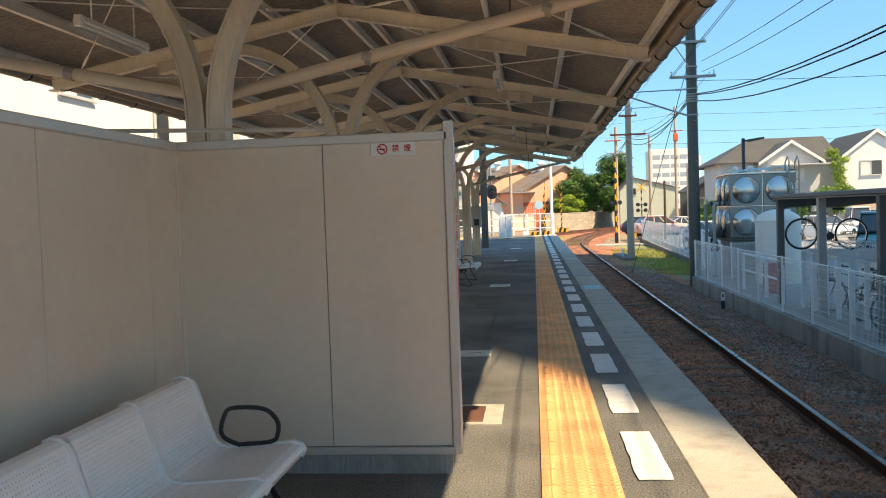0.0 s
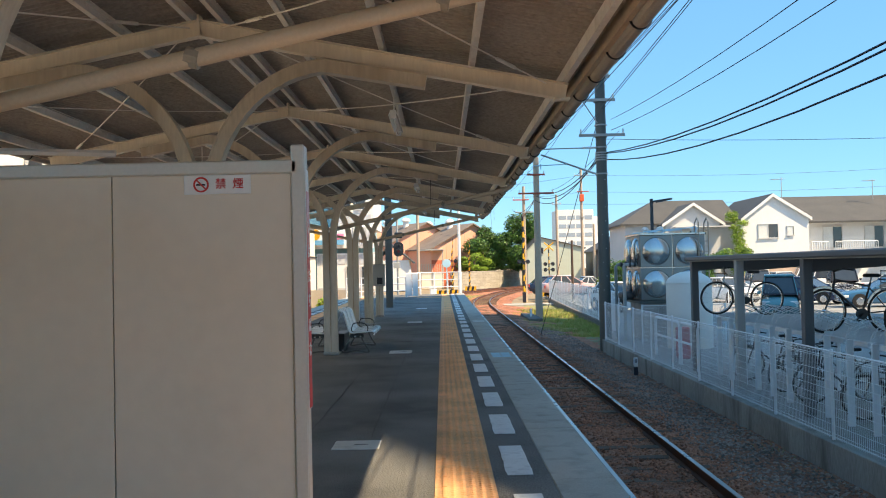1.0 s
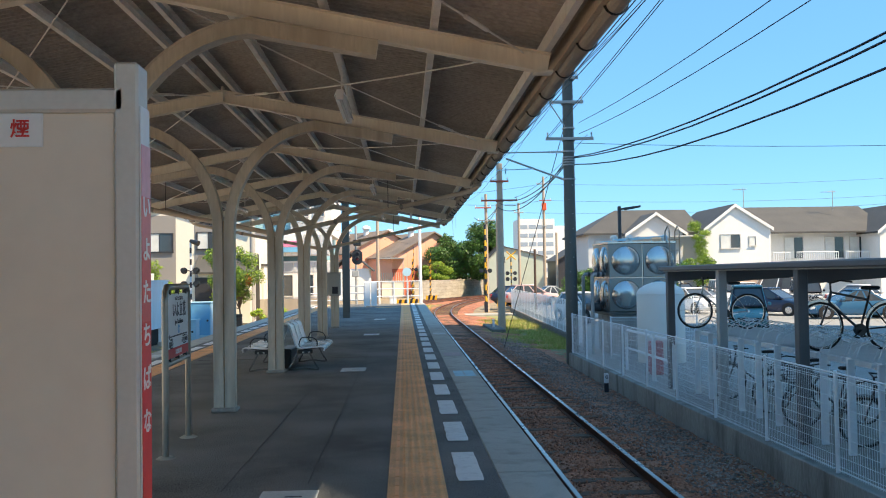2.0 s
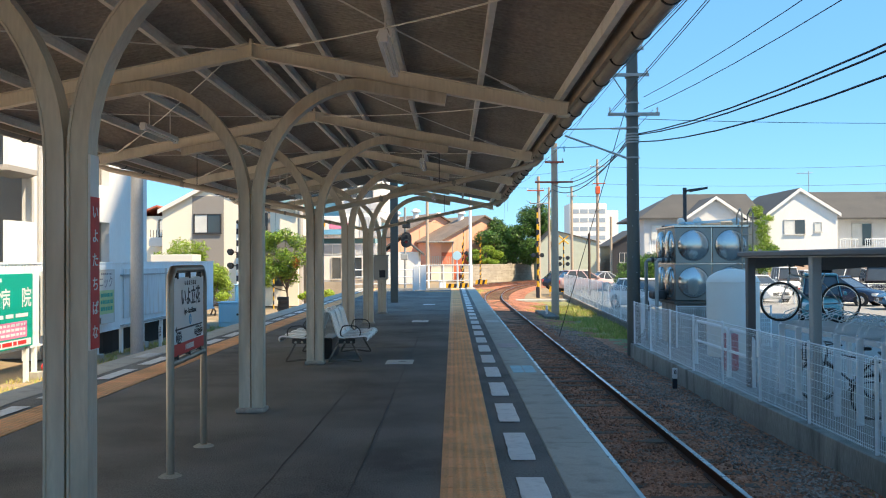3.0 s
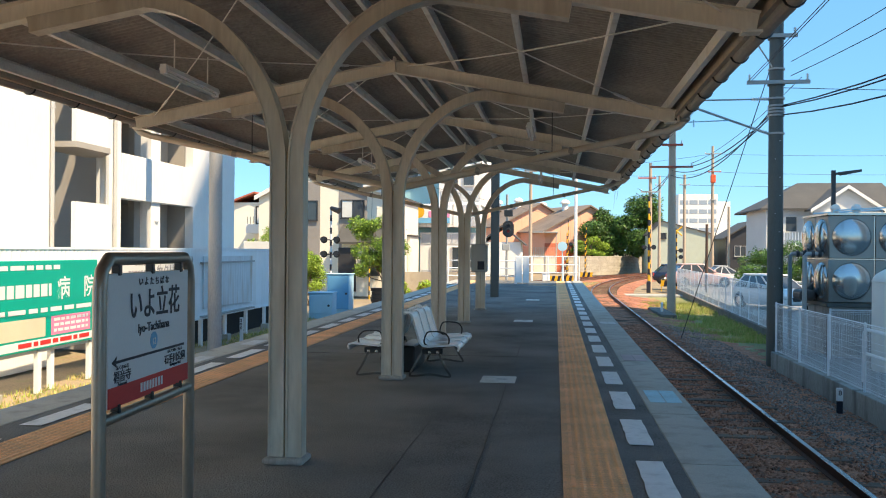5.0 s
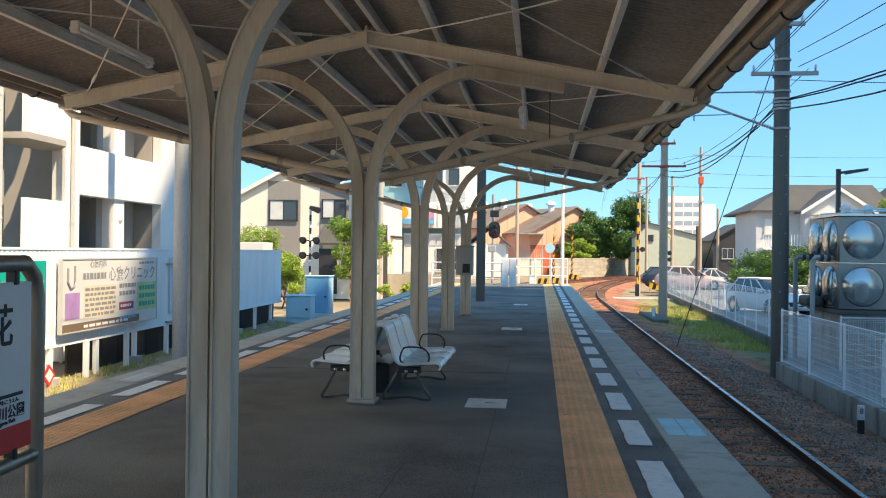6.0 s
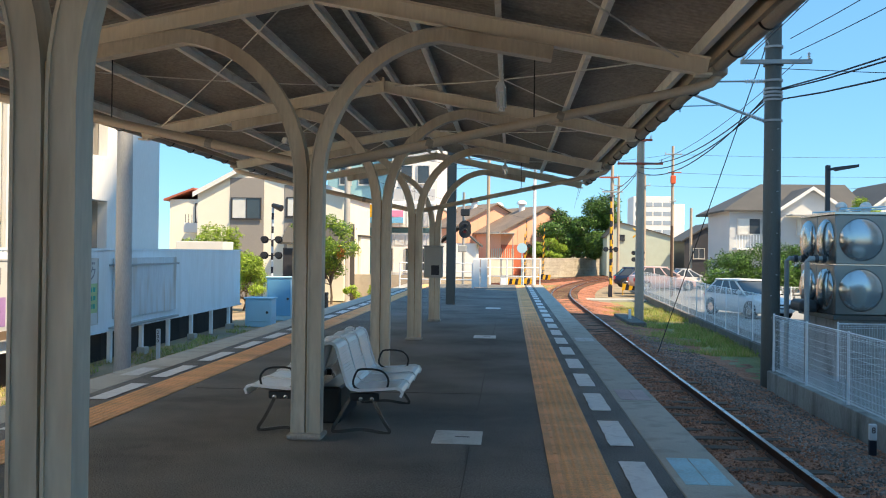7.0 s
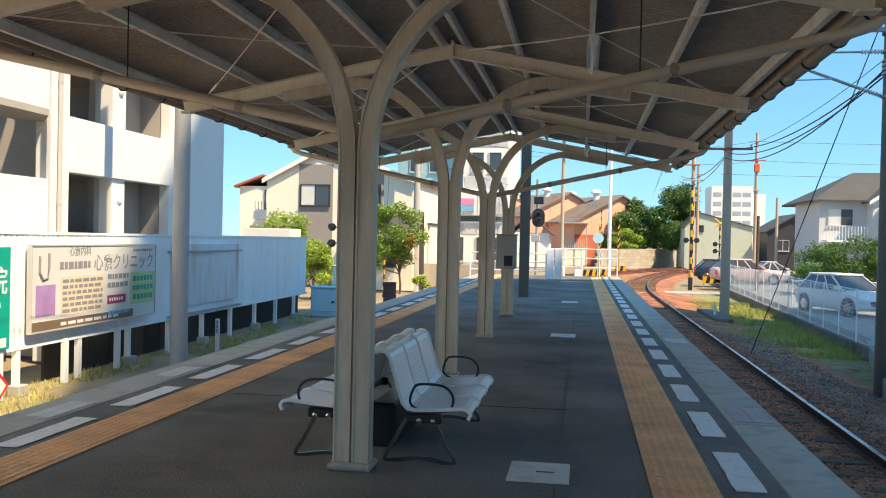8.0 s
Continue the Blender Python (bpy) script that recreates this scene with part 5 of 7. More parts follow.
def pole(x, y, top, r0, r1, mat, label, arms, z0=GROUND, lean=0.0):
    t = thing("catenary_pole", label, "pole", group="line poles", at=Matrix.Translation((x, y, 0)))
    bm = B()
    cone(bm, (0, 0, z0 - 0.1), (lean, 0, top), r0, r1, 16)
    shaft = part("shaft", bm, mat, t, smooth=True)
    for z, a, c, am in arms:
        bm = B()
        soft_box(bm, a, c, -0.24, -0.16, z - 0.045, z + 0.045, 0.006)
        arm = part("crossarm", bm, am, t)
        bm = B()
        tube(bm, [(0, 0, z - 0.05), (0, 0, z + 0.05)], r1 + 0.05, 12)
        part("band", bm, POLEGREY, arm)
        for xx in (a + 0.06, c - 0.06):
            bm = B()
            insulators(bm, (xx, -0.2, z + 0.045), (xx, -0.2, z + 0.2), 3, 0.045)
            part("insulator", bm, CERAMIC, arm)
    return t, shaft


PX, PY = 5.38, 29.75
pr, shaft = pole(PX, PY, 7.85, 0.2, 0.165, POLEGREY, "dark grey-green catenary pole with cross arms and cables", ((6.95, -0.62, 0.45, GREYBOX), (5.8, -0.75, 0.75, GREYBOX), (7.72, -0.2, 0.3, GREYBOX)))
for z in (4.55, 5.0, 5.08, 5.16, 5.24, 5.42, 6.15):
    bm = B()
    tube(bm, [(0, 0, z - 0.022), (0, 0, z + 0.022)], 0.205, 14)
    part("band", bm, GREYBOX, shaft)
bm = B()
tube(bm, [(-0.18, 0, 4.55), (-2.0, -0.15, 5.2)], 0.03, 8)
cant = part("cantilever", bm, GREYBOX, pr)
bm = B()
insulators(bm, (-0.22, 0, 4.57), (-0.62, -0.03, 4.71), 7)
part("insulator", bm, CERAMIC, cant)
bm = B()
tube(bm, [(-0.18, 0, 5.42), (-2.05, -0.15, 5.38)], 0.02, 8)
stay = part("top_stay", bm, GREYBOX, pr)
bm = B()
insulators(bm, (-0.2, 0, 5.42), (-0.62, -0.03, 5.41), 7)
part("insulator", bm, CERAMIC, stay)
bm = B()
tube(bm, [(-1.15, -0.1, 4.88), (-2.25, -0.15, 4.84), (-2.32, -0.15, 4.78)], 0.016, 6)
tube(bm, [(-2.02, -0.15, 4.72), (-2.02, -0.15, 4.9)], 0.02, 6)
part("steady_arm", bm, CABINETBLUE, pr)
bm = B()
tube(bm, [(-0.6, -0.2, 6.9), (-0.12, -0.1, 6.2)], 0.018, 6)
part("arm_brace", bm, GREYBOX, pr)
for z in np.arange(0.3, 4.4, 0.45):
    bm = B()
    tube(bm, [(0.05 * (-1) ** int(z * 2), -0.16, z), (0.06 * (-1) ** int(z * 2), -0.23, z)], 0.012, 6)
    part("step_bolt", bm, GREYBOX, shaft)

pole(5.22, 47.7, 7.4, 0.2, 0.15, POLESUNLIT, "weathered concrete pole with red cross arms", ((6.45, -0.5, 0.45, REDARM), (5.45, -1.0, 0.9, REDARM)))
pole(6.75, 71.0, 8.0, 0.16, 0.11, POLESUNLIT, "weathered concrete pole with cables farther along", ((6.9, -0.9, 0.4, REDARM), (5.9, -0.7, 0.7, GREYBOX)))
pole(-9.21, 29.77, 9.5, 0.19, 0.155, POLECONC, "pale concrete pole beside the white sheet fence", ())
pole(-9.54, 58.84, 8.5, 0.2, 0.16, POLECONC, "pale concrete pole behind the platform end", ((7.5, -0.6, 0.6, GREYBOX),))
pole(-1.6, 62.0, 9.0, 0.12, 0.09, POLESUNLIT, "slim concrete pole past the platform railing", ((6.6, -0.4, 0.4, GREYBOX), (7.6, -0.4, 0.4, GREYBOX)))
pole(1.6, 78.0, 9.2, 0.15, 0.11, FENCEWHITE, "slim pale steel pole by the crossing", ((8.2, -0.6, 0.6, GREYBOX),))
pole(15.5, 96.0, 12.2, 0.18, 0.13, POLESUNLIT, "tall utility pole behind the car park", ((11.4, -0.8, 0.8, GREYBOX), (9.6, -0.5, 0.8, REDARM), (6.8, -0.3, 0.3, GREYBOX)))
pole(12.2, 92.0, 9.0, 0.16, 0.12, POLESUNLIT, "utility pole beside the pale green building", ((8.0, -0.5, 0.5, GREYBOX),))
pole(10.8, 100.0, 9.6, 0.16, 0.12, POLESUNLIT, "utility pole by the crossing road", ((8.6, -0.5, 0.5, GREYBOX),))
pole(9.2, 62.0, 3.3, 0.10, 0.08, material("brown steel", (0.10, 0.06, 0.04), 0.6), "short brown steel post in the car park", ())
pole(13.6, 78.0, 5.2, 0.12, 0.1, POLESUNLIT, "old timber coloured pole behind parked cars", ())

wires("black power cables along the line", [
    ((PX + 0.15, PY, 5.02), (5.5, -5.8, 5.0), 1.2), ((PX + 0.15, PY, 5.25), (5.55, -9.5, 5.45), 1.14), ((PX + 0.15, PY, 5.22), (5.5, -9.0, 5.4), 1.2),
    ((PX - 0.1, PY, 5.0), (5.2, 47.6, 5.3), 0.55), ((PX - 0.15, PY, 5.08), (5.1, 47.6, 5.1), 0.7), ((PX, PY, 5.15), (5.25, 47.6, 5.5), 0.5),
    ((5.2, 47.8, 5.3), (5.4, 66, 5.8), 0.5), ((5.1, 47.8, 5.1), (5.3, 66, 5.5), 0.6)], 0.017)
wires("thin high line wires", [
    ((PX + 0.25, PY, 7.9), (5.6, -10, 8.3), 0.5), ((PX - 0.15, PY, 7.85), (5.2, -10, 8.2), 0.5), ((PX - 0.6, PY - 0.2, 7.1), (4.75, -10, 7.4), 0.5),
    ((PX + 0.3, PY - 0.2, 5.95), (5.6, -8, 5.9), 0.75), ((PX + 0.3, PY - 0.2, 6.3), (5.6, -8, 6.2), 0.7), ((4.75, PY - 0.2, 5.85), (4.7, -9, 7.7), 0.1), ((4.68, PY - 0.2, 5.85), (4.5, -9, 7.5), 0.1), ((PX + 0.25, PY, 7.9), (5.2, 47.7, 7.5), 0.3), ((PX - 0.6, PY - 0.2, 7.1), (4.8, 47.7, 6.6), 0.3), ((PX + 0.6, PY, 5.95), (6.0, 47.7, 5.6), 0.3),
    ((5.2, 47.7, 7.4), (5.4, 66, 8.0), 0.2), ((4.8, 47.7, 6.6), (4.6, 66, 7.0), 0.3), ((5.2, 47.7, 6.6), (-1.6, 62, 7.7), 0.3), ((-1.6, 62, 7.7), (-9.5, 58.8, 7.6), 0.3),
    ((PX - 0.7, PY - 0.2, 6.9), (3.0, -10, 7.2), 0.6), ((PX, PY, 5.7), (30, 34, 6.6), 0.3)], 0.009)
wires("catenary and contact wire over the track", [
    ((2.85, -10, 4.8), (2.85, 29.6, 4.75), 0.05), ((3.3, -10, 5.5), (3.32, 29.6, 5.4), 0.35), ((2.85, 29.6, 4.75), (2.7, 47.6, 4.75), 0.03), ((3.32, 29.6, 5.4), (2.9, 47.6, 5.4), 0.3),
    ((2.7, 47.6, 4.75), (4.2, 72, 4.75), 0.03), ((2.9, 47.6, 5.4), (4.4, 72, 5.4), 0.2), ((-7.1, 20, 4.9), (-6.5, 52, 4.9), 0.1), ((-6.5, 52, 4.9), (2.0, 96, 4.9), 0.1)], 0.008)
wires("slanting guy wire of the pole", [((PX + 0.05, PY, 6.8), (3.75, 34.6, GROUND), 0.0)], 0.012)
wires("service wires across the far street", [((15.5, 96, 11.4), (60, 90, 11.5), 0.6), ((15.5, 96, 9.6), (60, 92, 9.8), 0.6), ((15.5, 96, 11.4), (-9.5, 100, 10.4), 0.6), ((1.6, 78, 8.2), (15.5, 96, 9.6), 0.5), ((1.6, 78, 8.2), (-9.5, 58.8, 7.6), 0.4), ((12.2, 92, 8.0), (60, 82, 8.6), 0.7)], 0.014)
bm = B()
soft_box(bm, 15.25, 15.75, 95.6, 95.9, 8.5, 9.3, 0.06)
solid("transformer", bm, material("orange-red enamel", (0.7, 0.12, 0.04), 0.5), "small red-orange transformer on a utility pole", "transformer")

# car park lamp
t = thing("street_lamp", "dark grey flat-headed car park lamp on a square pole", "street lamp")
bm = B()
soft_box(bm, 7.86, 7.97, 33.5, 33.61, LOT, 3.98, 0.012)
part("post", bm, LAMPDARK, t)
bm = B()
fill(bm, [(7.93, 33.44, 3.84), (8.1, 33.44, 3.86), (8.12, 33.44, 3.83), (8.66, 33.44, 3.93), (8.66, 33.44, 4.0), (8.1, 33.44, 3.93), (7.93, 33.44, 3.9)], (0, 0.22, 0))
part("head", bm, LAMPDARK, t)
bm = B()
tube(bm, [(8.0, 33.4, 2.75), (8.25, 33.25, 2.7)], 0.05, 8)
part("camera_arm", bm, SEATWHITE, t)
# ---------- left side ----------
def fx(y):
    """Line of the white sheet fence."""
    return -10.25 - 0.0177 * (y - 25.85)


fence = thing("sheet_fence", "tall white sheet steel fence raised on white posts", "fence")
bm = B()
pts = []
w, k = 1.85, 24
for i in range(k + 1):
    o = 0.018 if (i // 1) % 2 else 0.0
    pts.append((o, w * i / k))
fill(bm, [(x, y, 0) for x, y in pts] + [(-0.02, w, 0), (-0.02, 0, 0)], (0, 0, 2.0))
ribbed = mesh_of(bm, "ribbed_sheet", SHEETWHITE)
bm = B()
soft_box(bm, -0.02, 0.01, 0.002, w - 0.002, 0, 2.0, 0.004)
flat = mesh_of(bm, "flat_sheet", SHEETWHITE)
yy = 13.0
while yy < 42.6 - w + 0.1:
    a = new("ribbed_sheet" if yy < 29.5 else "flat_sheet", ribbed if yy < 29.5 else flat)
    a.parent = fence
    a.matrix_basis = pose(fx(yy), yy, -0.46, 0, 0, 1.0)
    yy += w
for z, h, o in ((1.54, 0.05, 0.03), (-0.5, 0.06, 0.04)):
    bm = B()
    fill(bm, [(fx(13) - 0.05, 13, z), (fx(13) + o, 13, z), (fx(42.7) + o, 42.7, z), (fx(42.7) - 0.05, 42.7, z)], (0, 0, h))
    part("edge_trim", bm, SHEETWHITE, fence)
bm = B()
soft_box(bm, -0.05, 0.05, -0.06, 0.06, 0, GROUND * -1 + 0.0 - 0.5 + 0.1, 0.006)
pm = mesh_of(bm, "fence_leg", SHEETWHITE)
bm = B()
soft_box(bm, -0.12, 0.12, -0.14, 0.14, 0, 0.2, 0.015)
fm = mesh_of(bm, "leg_footing", COPING)
legs = [14.0 + 1.95 * i for i in range(15)]
pieces("fence_leg", pm, fence, [(fx(y) - 0.02, y, GROUND - 0.05) for y in legs] + [(fx(y) + 0.05, y - 0.55, GROUND - 0.05) for y in legs[5:9]])
pieces("leg_footing", fm, fence, [(fx(y) + 0.03, y, GROUND - 0.06) for y in legs[::2]])
# framed ribbed panel on the fence
bm = B()
pts = [(0.05 + (0.02 if i % 2 else 0), 31.6 + 4.1 * i / 40) for i in range(41)]
fill(bm, [(fx(31.6) + x, y, 0) for x, y in pts] + [(fx(35.7) + 0.02, 35.7, 0), (fx(31.6) + 0.02, 31.6, 0)], (0, 0, 1.55))
pn = part("framed_panel", bm, SHEETRUST, fence, "rust-streaked ribbed sheet in a frame", at=Matrix.Translation((0, 0, -0.2)))
for z in (-0.24, 1.34):
    bm = B()
    fill(bm, [(fx(31.4), 31.4, z), (fx(31.4) + 0.14, 31.4, z), (fx(35.9) + 0.14, 35.9, z), (fx(35.9), 35.9, z)], (0, 0, 0.05))
    part("panel_sill", bm, GREYBOX, pn)
# near-black boards added to stand for the shadowed void under the fence
ts = thing("timber_screen", "near-black boards standing in for the void under the raised fence", "screen")
bm = B()
soft_box(bm, -0.03, 0.03, 0.01, 0.78, 0, 0.9, 0.008)
tb = mesh_of(bm, "board", material("near-black void board", (0.035, 0.03, 0.028), 0.9, vary=0.3, spread=0.5))
pieces("board", tb, ts, [(fx(27.2 + 0.8 * i) - 0.5, 27.2 + 0.8 * i, GROUND - 0.06) for i in range(20)])

# clinic billboard
bb = thing("billboard", "faded white clinic billboard with a brown lower strip", "billboard", at=pose(-10.12, 25.85, 0, 0, 0, 1.0))
bm = B()
soft_box(bm, -0.05, 0.03, 0, 4.62, -0.22, 1.34, 0.01)
bp = part("board", bm, material("faded billboard print", (0.66, 0.66, 0.63), 0.5, scale=1.5, vary=0.05), bb)
bm = B()
for y0, y1, z0, z1 in ((-0.01, 4.63, 1.33, 1.36), (-0.01, 4.63, -0.24, -0.21), (-0.02, 0.0, -0.24, 1.36), (4.62, 4.64, -0.24, 1.36)):
    box(bm, -0.052, 0.045, y0, y1, z0, z1)
part("frame", bm, TRIM, bp)


def print_field(parent, y0, y1, z0, z1, mat, name="print_field", x=0.032):
    bm = B()
    box(bm, x, x + 0.002, y0, y1, z0, z1)
    return part(name, bm, mat, parent)


def bars(parent, y0, y1, z0, z1, rows, mat, x=0.0345, name="small_print", seed=1):
    """Plain bars standing for small print."""
    r = random.Random(seed)
    bm = B()
    h = (z1 - z0) / rows
    for i in range(rows):
        y = y0
        while y < y1 - 0.02:
            e = min(y1, y + r.uniform(0.05, 0.16) * (y1 - y0) + 0.02)
            box(bm, x, x + 0.002, y, e, z0 + h * i + h * 0.25, z0 + h * i + h * 0.8)
            y = e + 0.02 + 0.02 * (y1 - y0)
    ob = part(name, bm, mat, parent)
    ob["kind"] = "stuff"


def on_board(parent, text, size, y, z, mat, squeeze=1.0, x=0.033):
    for i, ch in enumerate(text):
        if ch != " ":
            writing("letter", ch, size, mat, parent, Matrix.Translation((x, y + i * size * squeeze * 1.02, z)) @ pose(0, 0, 0, 90, 0, 90), "LEFT", squeeze)


print_field(bp, 0.0, 3.62, -0.22, -0.04, BROWNSIGN)
print_field(bp, 3.5, 4.6, 0.05, 0.75, MAPGREEN)
print_field(bp, 2.55, 3.3, 0.12, 0.3, MAROON)
print_field(bp, 0.12, 0.72, 0.05, 0.62, PURPLESIGN)
print_field(bp, 0.9, 2.4, 0.02, 0.75, BEIGESIGN)
bars(bp, 0.95, 2.35, 0.04, 0.72, 6, GREYSIGN, 0.036, seed=2)
bars(bp, 0.9, 3.0, -0.19, -0.08, 1, SIGNWHITE, 0.036, seed=3)
bars(bp, 2.62, 3.22, 0.15, 0.27, 1, SIGNWHITE, 0.036, seed=4)
bars(bp, 2.55, 3.4, 0.42, 0.78, 2, GREYSIGN, 0.036, seed=5)
bars(bp, 3.6, 4.5, 0.1, 0.7, 3, GREENSIGN, 0.036, seed=6)
bars(bp, 3.6, 4.45, 1.18, 1.28, 1, GREYSIGN, 0.036, seed=8)
bars(bp, 2.6, 3.45, -0.14, 0.0, 1, SIGNBLUE, 0.036, seed=9)
bars(bp, 0.85, 1.95, 0.84, 1.08, 1, GREYSIGN, 0.036, "name_print", 7)
on_board(bp, "心療クリニック", 0.36, 2.02, 0.97, GREYSIGN, 0.98)
on_board(bp, "心療内科", 0.19, 1.15, 1.22, GREYSIGN)
bm = B()
tube(bm, [(0.035, 0.22, 1.15), (0.035, 0.22, 0.85), (0.035, 0.32, 0.72), (0.035, 0.46, 0.76), (0.035, 0.5, 0.9), (0.035, 0.5, 1.2)], 0.03, 6)
part("emblem", bm, GREYSIGN, bp)

# green hospital board
gb = thing("billboard", "teal green hospital billboard with white lettering and a pink field", "billboard", at=pose(-10.05, 20.6, 0, 0, 0, 1.0))
bm = B()
soft_box(bm, -0.05, 0.03, 0, 4.7, -0.42, 1.32, 0.01)
gp = part("board", bm, GREENSIGN, gb)
on_board(gp, "病 院", 0.50, 3.1, 0.72, SIGNWHITE)
bars(gp, 1.2, 2.9, 0.5, 0.95, 1, SIGNWHITE, 0.033, "name_print", 11)
bars(gp, 0.3, 4.5, 0.26, 0.42, 1, SIGNWHITE, 0.033, seed=12)
bars(gp, 0.3, 3.2, 1.1, 1.26, 1, SIGNWHITE, 0.033, seed=13)
print_field(gp, 2.9, 4.4, -0.18, 0.2, PINKSIGN)
print_field(gp, 0.6, 2.7, -0.18, 0.2, BEIGESIGN)
bars(gp, 3.0, 4.3, -0.15, 0.18, 3, SIGNWHITE, 0.036, seed=14)
print_field(gp, 0.2, 4.6, -0.38, -0.22, SIGNWHITE)
bars(gp, 1.8, 4.4, -0.38, -0.22, 1, RED, 0.036, seed=15)
# small red and white warning diamond beside the track
t = thing("warning_sign", "small red and white warning sign low by the track", "sign", at=Matrix.Translation((-8.9, 23.4, 0)))
bm = B()
fill(bm, [(0, 0, -0.9), (0, 0.2, -0.7), (0, 0, -0.5), (0, -0.2, -0.7)], (0.02, 0, 0))
part("plate", bm, RED, t)
bm = B()
fill(bm, [(0.021, 0, -0.83), (0.021, 0.13, -0.7), (0.021, 0, -0.57), (0.021, -0.13, -0.7)], (0.004, 0, 0))
part("face", bm, SIGNWHITE, t)
bm = B()
tube(bm, [(-0.02, 0, GROUND - 0.1), (-0.02, 0, -0.5)], 0.02, 6)
part("stake", bm, GREYBOX, t)

# ---------- windows, houses ----------
def window(parent, x0, x1, z0, z1, y, panes=2, pane_mat=None, frame_mat=None, depth=0.08, sill=True, axis="y"):
    """A window in a wall that faces -y (axis y) or +x (axis x, where x0, x1 run along y and y is the wall's x)."""
    frame_mat = frame_mat or FRAMEDARK

    def bx(bm, a, c, d0, d1, e, f):
        if axis == "y":
            box(bm, a, c, d0, d1, e, f)
        else:
            box(bm, -d1, -d0, a, c, e, f)

    yy = y if axis == "y" else -y
    fw = 0.05

    def at(p, d, q):
        return (p, d, q) if axis == "y" else (-d, p, q)

    bm = B()
    outer = ((x0 - fw, z0 - fw), (x1 + fw, z0 - fw), (x1 + fw, z1 + fw), (x0 - fw, z1 + fw))
    inner = ((x0, z0), (x1, z0), (x1, z1), (x0, z1))
    of, ob_, nf, nb = ([bm.verts.new(at(p, d, q)) for p, q in ring_] for ring_, d in ((outer, yy - 0.05), (outer, yy + depth), (inner, yy - 0.05), (inner, yy + depth)))
    for j in range(4):
        k = (j + 1) % 4
        for quad in ((of[j], of[k], nf[k], nf[j]), (ob_[j], nb[j], nb[k], ob_[k]), (of[j], ob_[j], ob_[k], of[k]), (nf[j], nf[k], nb[k], nb[j])):
            bm.faces.new(quad)
    fr = part("window", bm, frame_mat, parent)
    for i in range(1, panes):
        xm = x0 + (x1 - x0) * i / panes
        bm = B()
        bx(bm, xm - 0.025, xm + 0.025, yy - 0.03, yy + depth, z0, z1)
        part("mullion", bm, frame_mat, fr)
    for i in range(panes):
        a, c = x0 + (x1 - x0) * i / panes, x0 + (x1 - x0) * (i + 1) / panes
        bm = B()
        bx(bm, a + 0.026, c - 0.026, yy - 0.012, yy - 0.006, z0 + 0.002, z1 - 0.002)
        part("pane", bm, pane_mat or (CURTAIN if i % 2 == 0 else GLASS), fr)
    if sill:
        bm = B()
        bx(bm, x0 - 0.1, x1 + 0.1, yy - 0.1, yy - 0.051, z0 - 0.1, z0 - 0.051)
        part("sill", bm, frame_mat, fr)


def block(name, parent, x0, x1, y0, y1, z0, z1, mat, label=""):
    bm = B()
    soft_box(bm, x0, x1, y0, y1, z0, z1, 0.015)
    return part(name, bm, mat, parent, label)


def gable_roof(parent, x0, x1, y0, y1, ze, zr, ridge, mat, over=0.4, thick=0.14, axis="y", trim=None):
    """Two sloping slabs. axis y: the ridge runs along y at x = ridge."""
    for s in (0, 1):
        bm = B()
        if axis == "y":
            e = x0 - over if s == 0 else x1 + over
            base = x0 if s == 0 else x1
            sl = (zr - ze) / (ridge - base)
            z = zr + sl * (e - ridge)
            fill(bm, [(e, y0 - over, z), (ridge, y0 - over, zr), (ridge, y0 - over, zr + thick), (e, y0 - over, z + thick)], (0, y1 - y0 + 2 * over, 0))
        else:
            e = y0 - over if s == 0 else y1 + over
            base = y0 if s == 0 else y1
            sl = (zr - ze) / (ridge - base)
            z = zr + sl * (e - ridge)
            fill(bm, [(x0 - over, e, z), (x0 - over, ridge, zr), (x0 - over, ridge, zr + thick), (x0 - over, e, z + thick)], (x1 - x0 + 2 * over, 0, 0))
        rf = part("roof", bm, mat, parent)
        if trim and axis == "y":
            bm = B()
            fill(bm, [(e, y0 - over - 0.06, z - 0.12), (ridge, y0 - over - 0.06, zr - 0.12), (ridge, y0 - over - 0.06, zr + thick), (e, y0 - over - 0.06, z + thick)], (0, 0.05, 0))
            part("barge_board", bm, trim, rf)


def gable_wall(parent, x0, x1, y0, y1, z0, ze, zr, ridge, mat):
    bm = B()
    fill(bm, [(x0, y0, z0), (x1, y0, z0), (x1, y0, ze), (ridge, y0, zr), (x0, y0, ze)], (0, y1 - y0, 0))
    return part("wall", bm, mat, parent)


